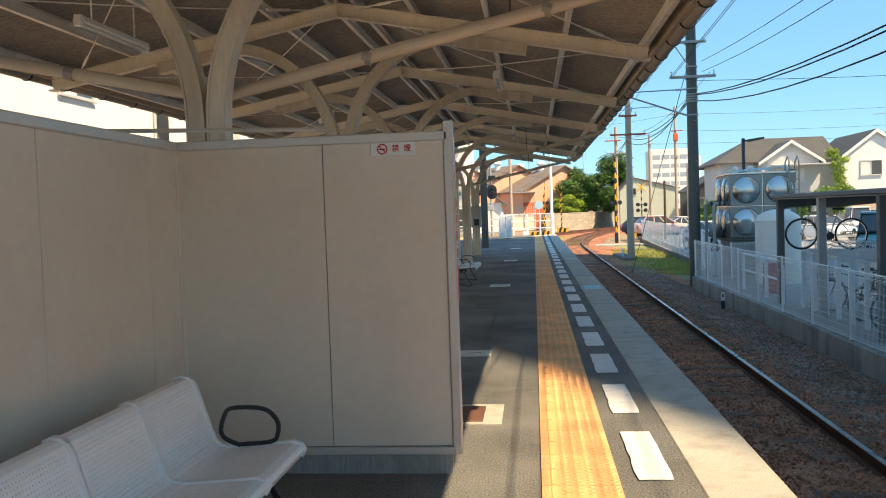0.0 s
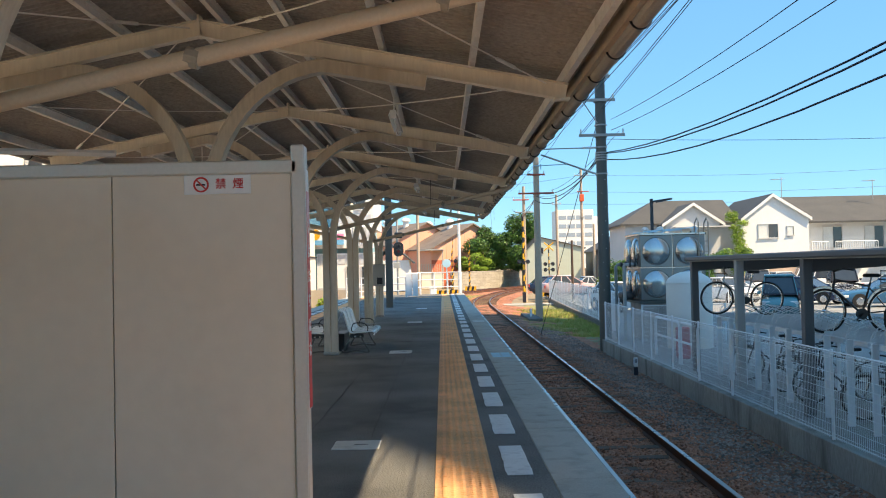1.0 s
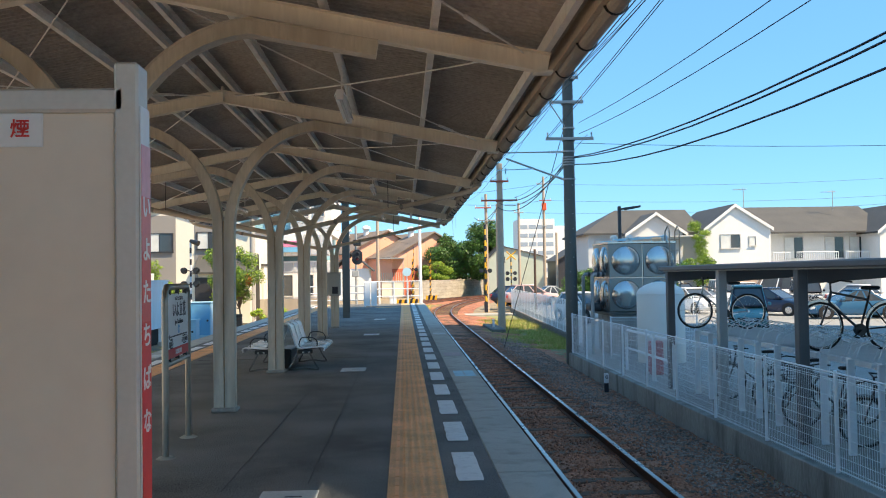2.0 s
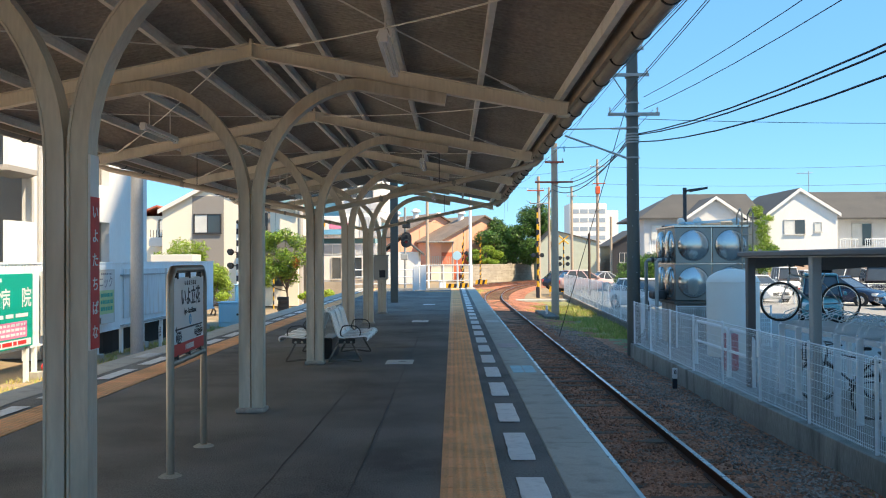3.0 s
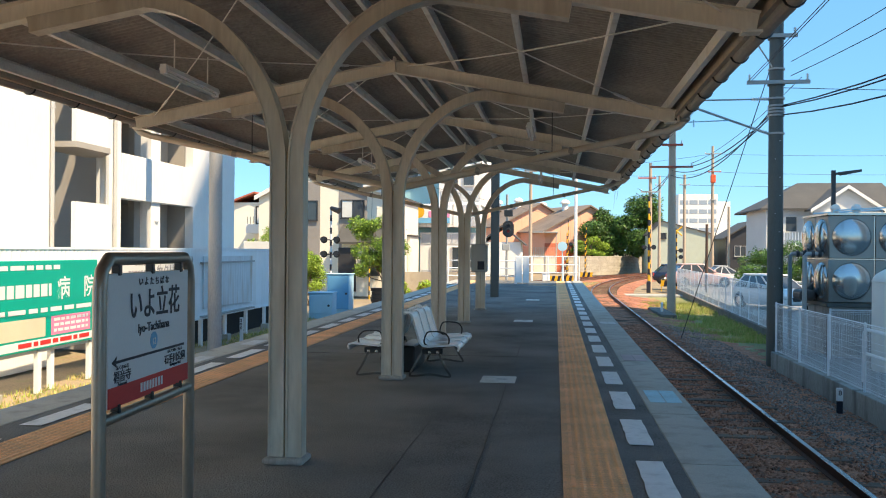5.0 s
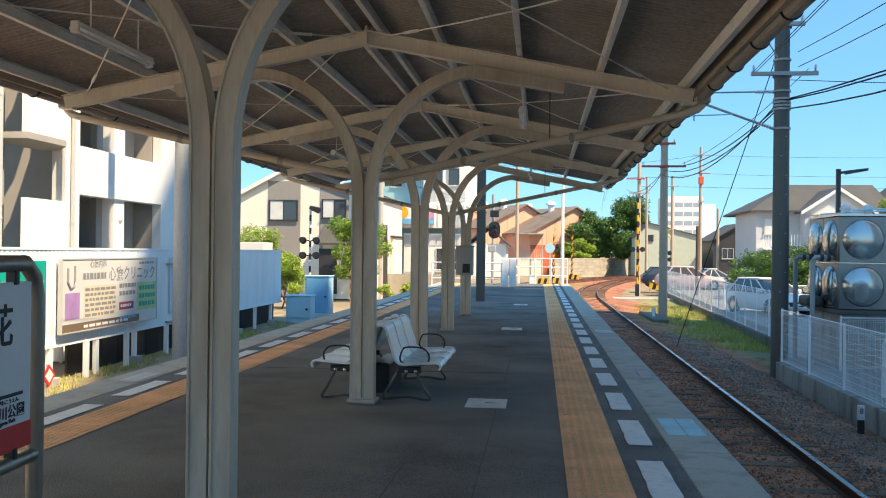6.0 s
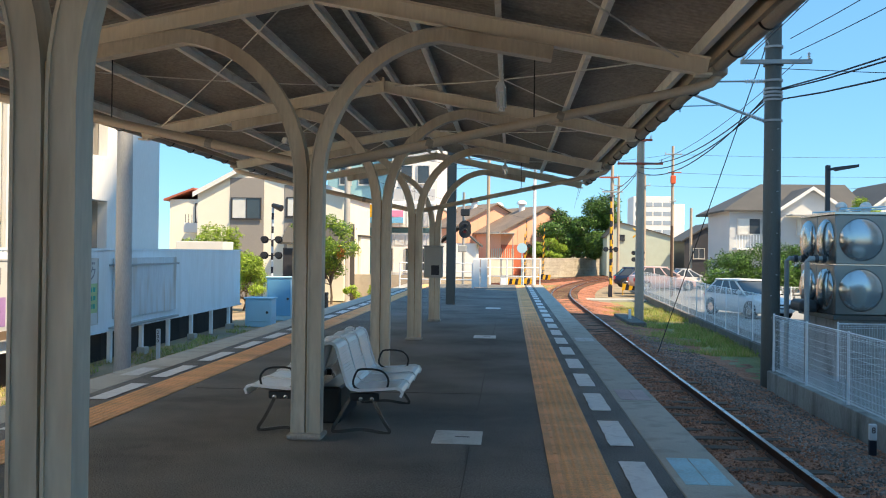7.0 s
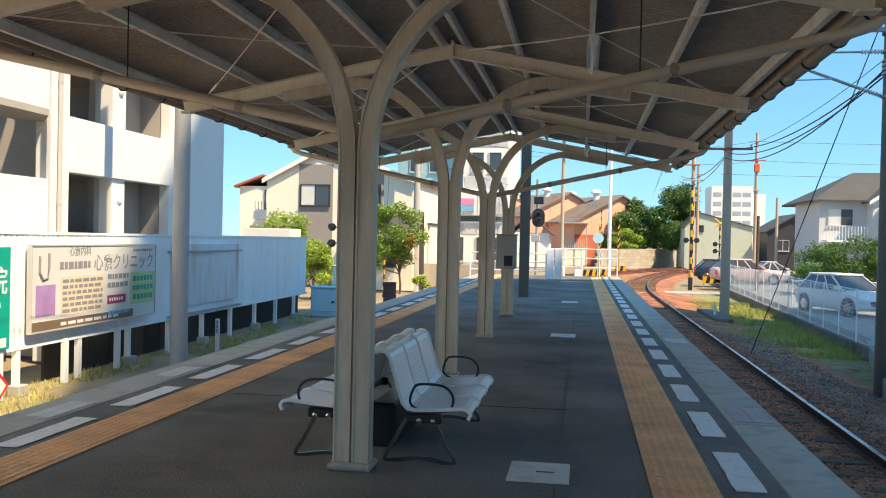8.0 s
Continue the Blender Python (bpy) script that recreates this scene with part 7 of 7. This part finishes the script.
rg = random.Random(11)
tree("tree", "broad dark green tree behind the block wall", "tree", (6.8, 120, GROUND), 9, clumps(rg, (7.6, 120, 4.7), (4.6, 2.4, 3.3), 34, 1.3, 2.2), 52000, 0.15, (LEAFDARK, LEAF), 0.3, 2)
# cloud-pruned tree in front of it
cl = thing("pruned_tree", "bright green cloud-pruned garden tree over the block wall", "tree")
bm = B()
tube(bm, [(4.4, 116, GROUND), (4.6, 116, 1.0), (4.3, 116, 2.2), (4.8, 116, 3.0)], 0.14, 8)
part("trunk", bm, BARK, cl)
for i, (x, z, r) in enumerate(((3.4, 2.0, 0.9), (4.7, 2.9, 1.1), (5.9, 2.3, 1.0), (4.4, 1.5, 0.8), (5.4, 1.3, 0.9), (3.0, 2.7, 0.6))):
    bm = B()
    leaves(bm, rg, (x, 116 + 0.2 * (i % 3), z), (r, r, r * 0.6), 2000, 0.07, 0.8)
    part("pad", bm, LEAFLIGHT, cl)["kind"] = "stuff"
tree("tree", "leafy green tree with a few orange sprays by the cream house", "tree", (-9.9, 56.5, GROUND), 4.6, clumps(rg, (-10.1, 56.5, 1.7), (1.35, 0.6, 1.5), 24, 0.45, 0.85), 19000, 0.06, (LEAF, LEAFLIGHT), 0.07, 3)
bm = B()
leaves(bm, rg, (-9.3, 56.0, 1.5), (0.3, 0.3, 0.4), 380, 0.06)
solid("autumn_spray", bm, material("orange leaf", (0.45, 0.16, 0.03), 0.6), "spray of orange leaves on the tree by the house", "leaves", kind="stuff")
for x, y, z, r, s in ((-15.4, 51, 1.5, 0.8, 21), (-14.0, 50.5, 1.7, 0.9, 22), (-12.9, 50.5, 1.0, 0.7, 23), (-12.6, 50.2, 0.3, 0.7, 24)):
    tree("shrub", "light green garden shrub behind the white fence", "shrub", (x, y, GROUND), 2.2, clumps(random.Random(s), (x, y, z), (0.6, 0.4, 0.7), 9, 0.4, 0.65), 5000, 0.055, (LEAFLIGHT,), 0.05, s)
for x, y, s in ((-8.9, 57.5, 31), (-8.0, 60.5, 32)):
    tree("shrub", "low green bush at the foot of the garden wall", "shrub", (x, y, GROUND), 1.0, clumps(random.Random(s), (x, y, -0.7), (0.4, 0.3, 0.2), 4, 0.3, 0.45), 700, 0.07, (LEAFLIGHT,), 0.03, s)
hr_r = random.Random(41)
for x, y, z, s in ((11.3, 58, 0.3, 1), (12.5, 58.3, 0.6, 2), (13.8, 58, 0.9, 3), (15.1, 58.5, 1.0, 4), (16.4, 58.5, 1.1, 5), (17.7, 59, 1.0, 6), (12.0, 60, 0.5, 7)):
    tree("hedge_bush", "dense green and yellowish hedge bush by the car park", "hedge", (x, y, LOT), 2.2, clumps(random.Random(60 + s), (x, y, z), (0.8, 0.5, 1.0), 12, 0.5, 0.85), 9000, 0.055, (LEAF, LEAFDARK, LEAF), 0.06, 60 + s)
bm = B()
for k in range(12):
    leaves(bm, hr_r, (24.6 + hr_r.uniform(-0.6, 0.6), 72.6, 1.4 + 0.37 * k), (0.75, 0.3, 0.4), 450, 0.07, 0.4)
solid("creeper", bm, LEAFLIGHT, "bright green creeper climbing the white house wall", "creeper", kind="stuff")
for x, y, s in ((35.5, 62, 71), (38.5, 63, 72), (42, 62, 73), (23.5, 70, 74)):
    tree("shrub", "green garden tree in front of the white terrace", "shrub", (x, y, LOT), 3.2, clumps(random.Random(s), (x, y, 1.6), (1.1, 0.8, 0.8), 8, 0.6, 1.0), 5000, 0.08, (LEAF, LEAFLIGHT), 0.08, s)

# grass beside the line
def grass(name, label, count, region, mats, hmin, hmax, seed):
    rng = random.Random(seed)
    x0, x1, y0, y1 = region
    bm = B()
    made = 0
    while made < count:
        x, y = rng.uniform(x0, x1), rng.uniform(y0, y1)
        if noise.noise((x * 0.8, y * 0.5, seed)) < -0.12:
            continue
        h, a = rng.uniform(hmin, hmax), rng.uniform(0, 6.28)
        w, lx, ly = 0.012, rng.gauss(0, 0.35) * h, rng.gauss(0, 0.35) * h
        z = GROUND - 0.05
        p = Vector((x, y, z))
        s = Vector((math.cos(a) * w, math.sin(a) * w, 0))
        f = bm.faces.new([bm.verts.new(q) for q in (p - s, p + s, p + Vector((lx, ly, h)))])
        f.material_index = 0 if rng.random() < 0.6 else 1
        made += 1
    solid(name, bm, mats, label, "grass", kind="stuff")


GRASSBLADE = material("grass blade", (0.26, 0.34, 0.06), 0.7, scale=1, vary=0.3, grain=4)
DRYBLADE = material("dry grass blade", (0.50, 0.42, 0.16), 0.8, scale=1, vary=0.3, grain=4)
grass("grass", "uneven green grass with dry stalks beside the track", 22000, (3.9, 7.6, 35.5, 56), (GRASSBLADE, DRYBLADE), 0.05, 0.26, 5)
grass("grass", "dry yellow-green grass past the platform end", 9000, (-3.5, 4.0, 56, 86), (DRYBLADE, GRASSBLADE), 0.08, 0.3, 6)
grass("grass", "sparse green weeds by the concrete wall", 1500, (4.3, 5.1, 4, 16), (GRASSBLADE, DRYBLADE), 0.03, 0.14, 7)
grass("grass", "dry weeds on the dirt below the white sheet fence", 6000, (-10.6, -9.0, 16, 42), (DRYBLADE, GRASSBLADE), 0.03, 0.14, 8)
bm = B()
fill(bm, [(3.9, 31.0, 0), (5.6, 31.0, 0), (6.8, 35.2, 0), (8.2, 66, 0), (6.5, 66, 0), (4.0, 54, 0)], (0, 0, 0.03))
g = solid("grass_bank", bm, material("grassy earth", (0.22, 0.22, 0.08), 0.95, scale=1.5, vary=0.35, bump=0.8, grain=25, dirt=(0.30, 0.24, 0.15), dirt_amount=0.8), "patchy grass bank beside the ballast", "grass bank", kind="structure")
g.location.z = GROUND - 0.065
bm = B()
soft_box(bm, 4.35, 5.0, 44.2, 49.2, GROUND - 0.1, GROUND + 0.22, 0.03)
solid("kerb_block", bm, KERBCONC, "low dark concrete kerb round a pole foot", "kerb")
bm = B()
box(bm, -1.5, 9.5, 63.2, 65.4, GROUND - 0.1, GROUND + 0.06)
solid("crossing_path", bm, COPING, "pale concrete foot crossing over the track", "pavement", kind="structure")

# ---------- railway signals and cabinets ----------
def banded_mast(parent, x, y, z0, z1, r, mats, step):
    z, k = z0, 0
    while z < z1 - 0.01:
        bm = B()
        tube(bm, [(x, y, z), (x, y, min(z1, z + step))], r, 9)
        part("mast_band", bm, mats[k % 2], parent)
        z += step
        k += 1


def crossing_signal(x, y, top, label, mats, lamps, cross=True, gate=False):
    t = thing("crossing_signal", label, "crossing signal", group="crossing signals")
    banded_mast(t, x, y, GROUND, top, 0.075 if top > 5 else 0.055, mats, 0.42 if top > 5 else 0.3)
    for z in lamps:
        for s in (-1, 1):
            bm = B()
            cone(bm, (x + s * 0.32, y - 0.05, z), (x + s * 0.32, y - 0.1, z), 0.17, 0.17, 14)
            lp = part("lamp_disc", bm, BLACKSTEEL, t)
            bm = B()
            cone(bm, (x + s * 0.32, y - 0.1, z), (x + s * 0.32, y - 0.34, z + 0.03), 0.10, 0.13, 12)
            part("lamp_hood", bm, BLACKSTEEL, lp)
        bm = B()
        tube(bm, [(x - 0.32, y, z), (x + 0.32, y, z)], 0.03, 6)
        part("lamp_arm", bm, BLACKSTEEL, t)
    if cross:
        for s in (-1, 1):
            bm = B()
            tube(bm, [(x - 0.4, y - 0.1, top - 0.2 - s * 0.35), (x + 0.4, y - 0.1, top - 0.2 + s * 0.35)], 0.06, 6)
            part("cross_board", bm, YELLOW, t)
    bm = B()
    soft_box(bm, x - 0.13, x + 0.13, y - 0.13, y + 0.13, GROUND, GROUND + 0.8, 0.02)
    part("machine_box", bm, INK, t)
    if gate:
        for k in range(16):
            bm = B()
            tube(bm, [(x + 0.1, y, GROUND + 0.8 + 0.3 * k), (x + 0.1, y, GROUND + 1.1 + 0.3 * k)], 0.03, 7)
            part("gate_arm_band", bm, (YELLOW, INK)[k % 2], t)
    return t


crossing_signal(-10.9, 48.3, 3.6, "black and white crossing signal mast with hooded lamps", (INK, SIGNWHITE), (2.05, 1.35), False)
bm = B()
cone(bm, (-10.9, 48.3, 3.6), (-10.45, 48.1, 3.45), 0.1, 0.15, 10)
solid("horn_speaker", bm, BLACKSTEEL, "black horn loudspeaker on the crossing mast", "loudspeaker")
crossing_signal(6.35, 68.0, 5.4, "yellow and black crossing gate raised beside a pole", (YELLOW, INK), (1.9,), False, True)
crossing_signal(9.3, 76.0, 3.4, "yellow and black crossing signal with hooded lamps", (YELLOW, INK), (1.7, 1.2), True)
crossing_signal(1.0, 84.0, 3.2, "yellow and black crossing signal past the railing", (YELLOW, INK), (2.2,), False, True)
crossing_signal(3.0, 96.0, 3.4, "yellow and black crossing post by the wall", (YELLOW, INK), (), False, True)
for x, y in ((-0.6, 80), (0.4, 82), (2.4, 94), (7.6, 72)):
    t = thing("striped_barrier", "low yellow and black striped barrier by the crossing", "barrier", group="striped barriers")
    for k in range(5):
        bm = B()
        fill(bm, [(x + 0.24 * k, y, GROUND + 0.3), (x + 0.24 * k + 0.24, y, GROUND + 0.3), (x + 0.24 * k + 0.34, y, GROUND + 0.75), (x + 0.24 * k + 0.1, y, GROUND + 0.75)], (0, 0.04, 0))
        part("stripe", bm, (YELLOW, INK)[k % 2], t)
    for k in (0.1, 1.2):
        bm = B()
        tube(bm, [(x + k, y + 0.06, GROUND - 0.1), (x + k, y + 0.06, GROUND + 0.8)], 0.03, 6)
        part("leg", bm, YELLOW, t)
# yellow and black guy guards
t = thing("guy_wire", "guy wire with yellow and black guard beside a tree", "guy wire")
banded_mast(t, -10.55, 55.5, GROUND, 0.6, 0.04, (YELLOW, INK), 0.25)
bm = B()
tube(bm, [(-10.55, 55.5, 0.6), (-10.5, 56.0, 5.0)], 0.008, 6)
part("wire", bm, WIRE, t)

sgn_t = thing("railway_signal", "black colour light signal with a red lamp on a grey mast", "railway signal")
bm = B()
tube(bm, [(-2.62, 53.6, -0.1), (-2.62, 53.6, 4.6)], 0.07, 9)
part("mast", bm, GREYBOX, sgn_t)
bm = B()
fill(bm, [(-2.53 + 0.3 * math.cos(a), 53.22, 2.74 + (0.16 if math.sin(a) > 0 else -0.16) + 0.28 * math.sin(a)) for a in np.linspace(0.01, 2 * math.pi - 0.05, 28)], (0, -0.08, 0))
hd = part("head", bm, BLACKSTEEL, sgn_t)
for z, lens_mat in ((2.9, INK), (2.62, glowing("dim red lens", (0.16, 0.012, 0.012), 0.04))):
    bm = B()
    cone(bm, (-2.53, 53.14, z), (-2.53, 53.125, z), 0.085, 0.085, 16)
    part("lens", bm, lens_mat, hd)
    bm = B()
    tube(bm, [(-2.53 + 0.11 * math.cos(a), 53.06, z + 0.11 * math.sin(a)) for a in np.linspace(0.1, math.pi - 0.1, 10)], 0.05, 6, up=Vector((0, 1, 0)))
    part("hood", bm, BLACKSTEEL, hd)
bm = B()
soft_box(bm, -2.75, -2.3, 53.05, 53.4, 3.4, 3.75, 0.03)
part("upper_box", bm, BLACKSTEEL, sgn_t)
bm = B()
soft_box(bm, -2.85, -2.45, 53.1, 53.4, 1.6, 1.95, 0.03)
part("lower_box", bm, GREYBOX, sgn_t)
# round mirror disc by the crossing
bm = B()
cone(bm, (0.35, 56.0, 1.85), (0.35, 55.95, 1.85), 0.27, 0.27, 20)
tube(bm, [(0.35, 56.03, GROUND), (0.35, 56.03, 1.9)], 0.03, 6)
solid("round_sign", bm, CABINETBLUE, "round pale blue disc on a thin post", "sign")

for x, y, w_, d, h, mat, lab in ((-10.2, 42.2, 1.0, 0.7, 1.0, CABINETBLUE, "pale blue steel equipment cabinet by the track"), (-10.25, 45.2, 1.05, 0.8, 1.7, SIGNBLUE, "blue steel equipment cabinet with a side lock"), (-0.9, 66.0, 0.5, 0.4, 1.3, SEATWHITE, "white steel equipment cabinet past the platform end")):
    t = thing("equipment_cabinet", lab, "cabinet", group="lineside cabinets", at=Matrix.Translation((x, y, 0)))
    bm = B()
    soft_box(bm, 0, w_, 0, d, GROUND - 0.05, GROUND + h, 0.02)
    bd = part("body", bm, CABINETBLUE if mat is not SEATWHITE else mat, t)
    bm = B()
    soft_box(bm, 0.05, w_ - 0.05, -0.03, 0.0, GROUND + 0.15, GROUND + h - 0.08, 0.01)
    dr = part("door", bm, mat, t)
    bm = B()
    cone(bm, (w_ - 0.15, -0.03, GROUND + h * 0.5), (w_ - 0.15, -0.07, GROUND + h * 0.5), 0.05, 0.05, 10)
    part("lock", bm, LAMPDARK, dr)
    bm = B()
    soft_box(bm, -0.04, w_ + 0.04, -0.06, d + 0.04, GROUND + h, GROUND + h + 0.05, 0.015)
    part("lid", bm, CABINETBLUE if mat is not SEATWHITE else mat, t)
# stacked old sleepers
t = thing("log_stack", "stack of dark old timber pieces by the cabinets", "timber stack", at=Matrix.Translation((-8.3, 45.5, GROUND)))
for k in range(7):
    bm = B()
    soft_box(bm, 0.02 * (k % 3), 0.5, 0.0, 0.35, 0.16 * k, 0.16 * k + 0.15, 0.02)
    part("timber", bm, SLEEPER, t)

# ---------- parked cars ----------
def car(m, label, paint, kind="hatch"):
    """A parked car: local x forward, wheels on z = 0."""
    t = thing("car", label, "car", group="parked cars", at=m)
    L, W, H, hood, cab0, cab1 = {"hatch": (4.2, 1.72, 1.5, 0.92, -1.85, 0.95), "sedan": (4.6, 1.75, 1.45, 0.90, -1.35, 0.95), "van": (4.6, 1.72, 1.98, 1.08, -2.2, 1.75), "kei": (3.4, 1.48, 1.85, 1.05, -1.65, 1.25), "suv": (4.5, 1.82, 1.62, 1.02, -2.0, 0.95)}[kind]
    h = L / 2
    # lower body: cross sections along the length, with a rising shoulder and rounded ends
    secs = [(-h, 0.46, 0.72, 0.74), (-h + 0.06, 0.34, hood - 0.08, 0.86), (-h + 0.2, 0.27, hood + 0.0, 0.95), (-h + 0.6, 0.2, hood + 0.03, 1.0), (-h * 0.4, 0.19, hood + 0.03, 1.0), (0.2, 0.19, hood + 0.01, 1.0), (cab1 - 0.1, 0.19, hood - 0.01, 1.0), (h - 0.95, 0.2, hood - 0.06, 0.99), (h - 0.5, 0.22, hood - 0.13, 0.96), (h - 0.2, 0.25, hood - 0.22, 0.89), (h - 0.06, 0.3, hood - 0.33, 0.8), (h, 0.40, hood - 0.44, 0.70)]
    bm = B()
    rings = []
    for x, zb, zt, wf in secs:
        w = W / 2 * wf
        rings.append([bm.verts.new((x, w * q, zb + (zt - zb) * f)) for q, f in ((-0.86, 0.0), (-0.97, 0.12), (-1.0, 0.42), (-0.985, 0.72), (-0.93, 0.92), (-0.8, 1.0), (-0.4, 1.03), (0.4, 1.03), (0.8, 1.0), (0.93, 0.92), (0.985, 0.72), (1.0, 0.42), (0.97, 0.12), (0.86, 0.0))])
    for r0, r1 in zip(rings, rings[1:]):
        for j in range(14):
            bm.faces.new((r0[j], r0[(j + 1) % 14], r1[(j + 1) % 14], r1[j]))
    bm.faces.new(rings[0][::-1])
    bm.faces.new(rings[-1])
    body = part("body", bm, paint, t, smooth=True)
    # dark wheel arches
    for s in (-1, 1):
        for wx in (-h + 0.78, h - 0.82):
            bm = B()
            cone(bm, (wx, s * (W / 2 - 0.05), 0.33), (wx, s * (W / 2 + 0.004), 0.33), 0.37, 0.37, 20)
            part("wheel_arch", bm, RUBBER, body)
    # greenhouse: dark glass volume, roof and pillars in the body colour
    rake_f, rake_r = (0.95, 0.6) if kind in ("hatch", "suv") else (0.95, 0.85) if kind == "sedan" else (0.45, 0.12)
    wb, wt = W / 2 * 0.91, W / 2 * 0.72
    bm = B()
    lo = [(cab0, -wb), (cab1, -wb), (cab1, wb), (cab0, wb)]
    hi = [(cab0 + rake_r, -wt), (cab1 - rake_f, -wt), (cab1 - rake_f, wt), (cab0 + rake_r, wt)]
    a = [bm.verts.new((x, y, hood - 0.03)) for x, y in lo]
    c = [bm.verts.new((x, y, H - 0.05)) for x, y in hi]
    for j in range(4):
        bm.faces.new((a[j], a[(j + 1) % 4], c[(j + 1) % 4], c[j]))
    bm.faces.new(c)
    bm.faces.new(a[::-1])
    cabin = part("cabin", bm, INK, t)
    for j in range(4):
        p, q, u, v = (Vector((*lo[j], hood - 0.03)), Vector((*lo[(j + 1) % 4], hood - 0.03)), Vector((*hi[(j + 1) % 4], H - 0.05)), Vector((*hi[j], H - 0.05)))
        out = (q - p).cross(u - q).normalized() * 0.006
        for f0, f1 in (((0.06, 0.94),) if j in (1, 3) else ((0.04, 0.36), (0.40, 0.66), (0.70, 0.95))):
            bm = B()
            fill(bm, [p.lerp(q, f0).lerp(v.lerp(u, f0), 0.08) + out, p.lerp(q, f1).lerp(v.lerp(u, f1), 0.08) + out, p.lerp(q, f1).lerp(v.lerp(u, f1), 0.92) + out, p.lerp(q, f0).lerp(v.lerp(u, f0), 0.92) + out], out)
            part("window", bm, GLASS, cabin)
    bm = B()
    soft_box(bm, cab0 + rake_r - 0.12, cab1 - rake_f + 0.12, -wt - 0.04, wt + 0.04, H - 0.09, H, 0.045, 3)
    part("roof", bm, paint, t, smooth=True)
    for s in (-1, 1):
        for f in (0.0, 0.38, 0.68, 1.0):
            x0, x1 = cab0 + (cab1 - cab0) * f, cab0 + rake_r + (cab1 - rake_f - cab0 - rake_r) * f
            bm = B()
            sweep(bm, [(x0, s * (wb + 0.004), hood - 0.04), (x1, s * (wt + 0.004), H - 0.05)], [(-0.035, -0.015), (0.035, -0.015), (0.035, 0.015), (-0.035, 0.015)], up=Vector((0, 1, 0)))
            part("pillar", bm, paint, t)
        bm = B()
        soft_box(bm, h - 0.35, h - 0.08, s * W * 0.36 - 0.16, s * W * 0.36 + 0.16, hood - 0.42, hood - 0.27, 0.03)
        part("headlight", bm, CERAMIC, t)
        bm = B()
        soft_box(bm, -h - 0.01, -h + 0.1, s * W * 0.36 - 0.1, s * W * 0.36 + 0.1, 0.6, 0.85, 0.02)
        part("tail_light", bm, RED, t)
        bm = B()
        soft_box(bm, cab1 - 0.35, cab1 - 0.15, s * (W / 2 + 0.06) - 0.07, s * (W / 2 + 0.06) + 0.07, hood, hood + 0.14, 0.03)
        part("mirror", bm, paint, t)
        for wx in (-h + 0.78, h - 0.82):
            bm = B()
            cone(bm, (wx, s * (W / 2 - 0.19), 0.31), (wx, s * (W / 2 + 0.01), 0.31), 0.31, 0.30, 20)
            tyre = part("wheel", bm, RUBBER, t, "black tyre")
            bm = B()
            cone(bm, (wx, s * (W / 2 + 0.005), 0.31), (wx, s * (W / 2 + 0.02), 0.31), 0.2, 0.18, 14)
            part("rim", bm, CHROME, tyre)
    bm = B()
    soft_box(bm, h - 0.12, h + 0.01, -W * 0.3, W * 0.3, 0.42, 0.60, 0.02)
    part("grille", bm, BLACKSTEEL, t)
    bm = B()
    soft_box(bm, h + 0.0, h + 0.02, -0.165, 0.165, 0.38, 0.54, 0.004)
    pl = part("plate", bm, SIGNWHITE, t)
    bm = B()
    box(bm, h + 0.0205, h + 0.022, -0.12, 0.12, 0.41, 0.47)
    part("plate_bar", bm, INK, pl)
    return t


def paint(name, c):
    return material(name, c, 0.25, vary=0.03, spec=0.6)


PW, PB, PN, PK, PS, PT, PP = paint("white car paint", (0.78, 0.78, 0.78)), paint("blue car paint", (0.04, 0.13, 0.24)), paint("navy car paint", (0.015, 0.03, 0.07)), paint("black car paint", (0.015, 0.015, 0.018)), paint("silver car paint", (0.48, 0.49, 0.5)), paint("teal car paint", (0.12, 0.30, 0.33)), paint("pale pink car paint", (0.6, 0.42, 0.40))
car(pose(9.35, 46.2, LOT, 0, 0, -70), "white hatchback parked behind the mesh fence", PW, "hatch")
for x, y, yaw, p, k, lab in (
    (14.3, 38.0, -110, PT, "kei", "small teal car behind the bicycle rack"), (20.4, 49.5, -50, PN, "hatch", "dark navy car with bright front lamps"),
    (25.8, 57.0, -110, PK, "van", "black van in the car park"), (29.5, 57.0, 15, PW, "sedan", "white saloon in the car park"), (28.2, 66.0, 168, PW, "van", "white minibus in the car park"),
    (24.6, 63.5, -75, PS, "suv", "silver car in the car park"), (22.6, 63.0, -100, PW, "kei", "white light van in the car park"), (17.2, 53.0, -75, PW, "hatch", "white car near the water tank"),
    (20.8, 66.5, -80, PK, "suv", "black car before the terrace"),
    (34.5, 57.0, 5, PW, "hatch", "white car before the terrace"), (22.4, 45.0, 172, PB, "sedan", "blue car facing the bicycle rack"), (10.2, 70.5, 10, PP, "suv", "pale pink estate car by the crossing"), (12.4, 73.5, 8, PS, "sedan", "pale silver car by the crossing"), (9.4, 74.5, 0, PN, "hatch", "navy car behind the pale estate"), (17.8, 66.0, -30, PB, "kei", "blue car beside the hedge")):
    car(pose(x, y, LOT, 0, 0, yaw), lab, p, k)
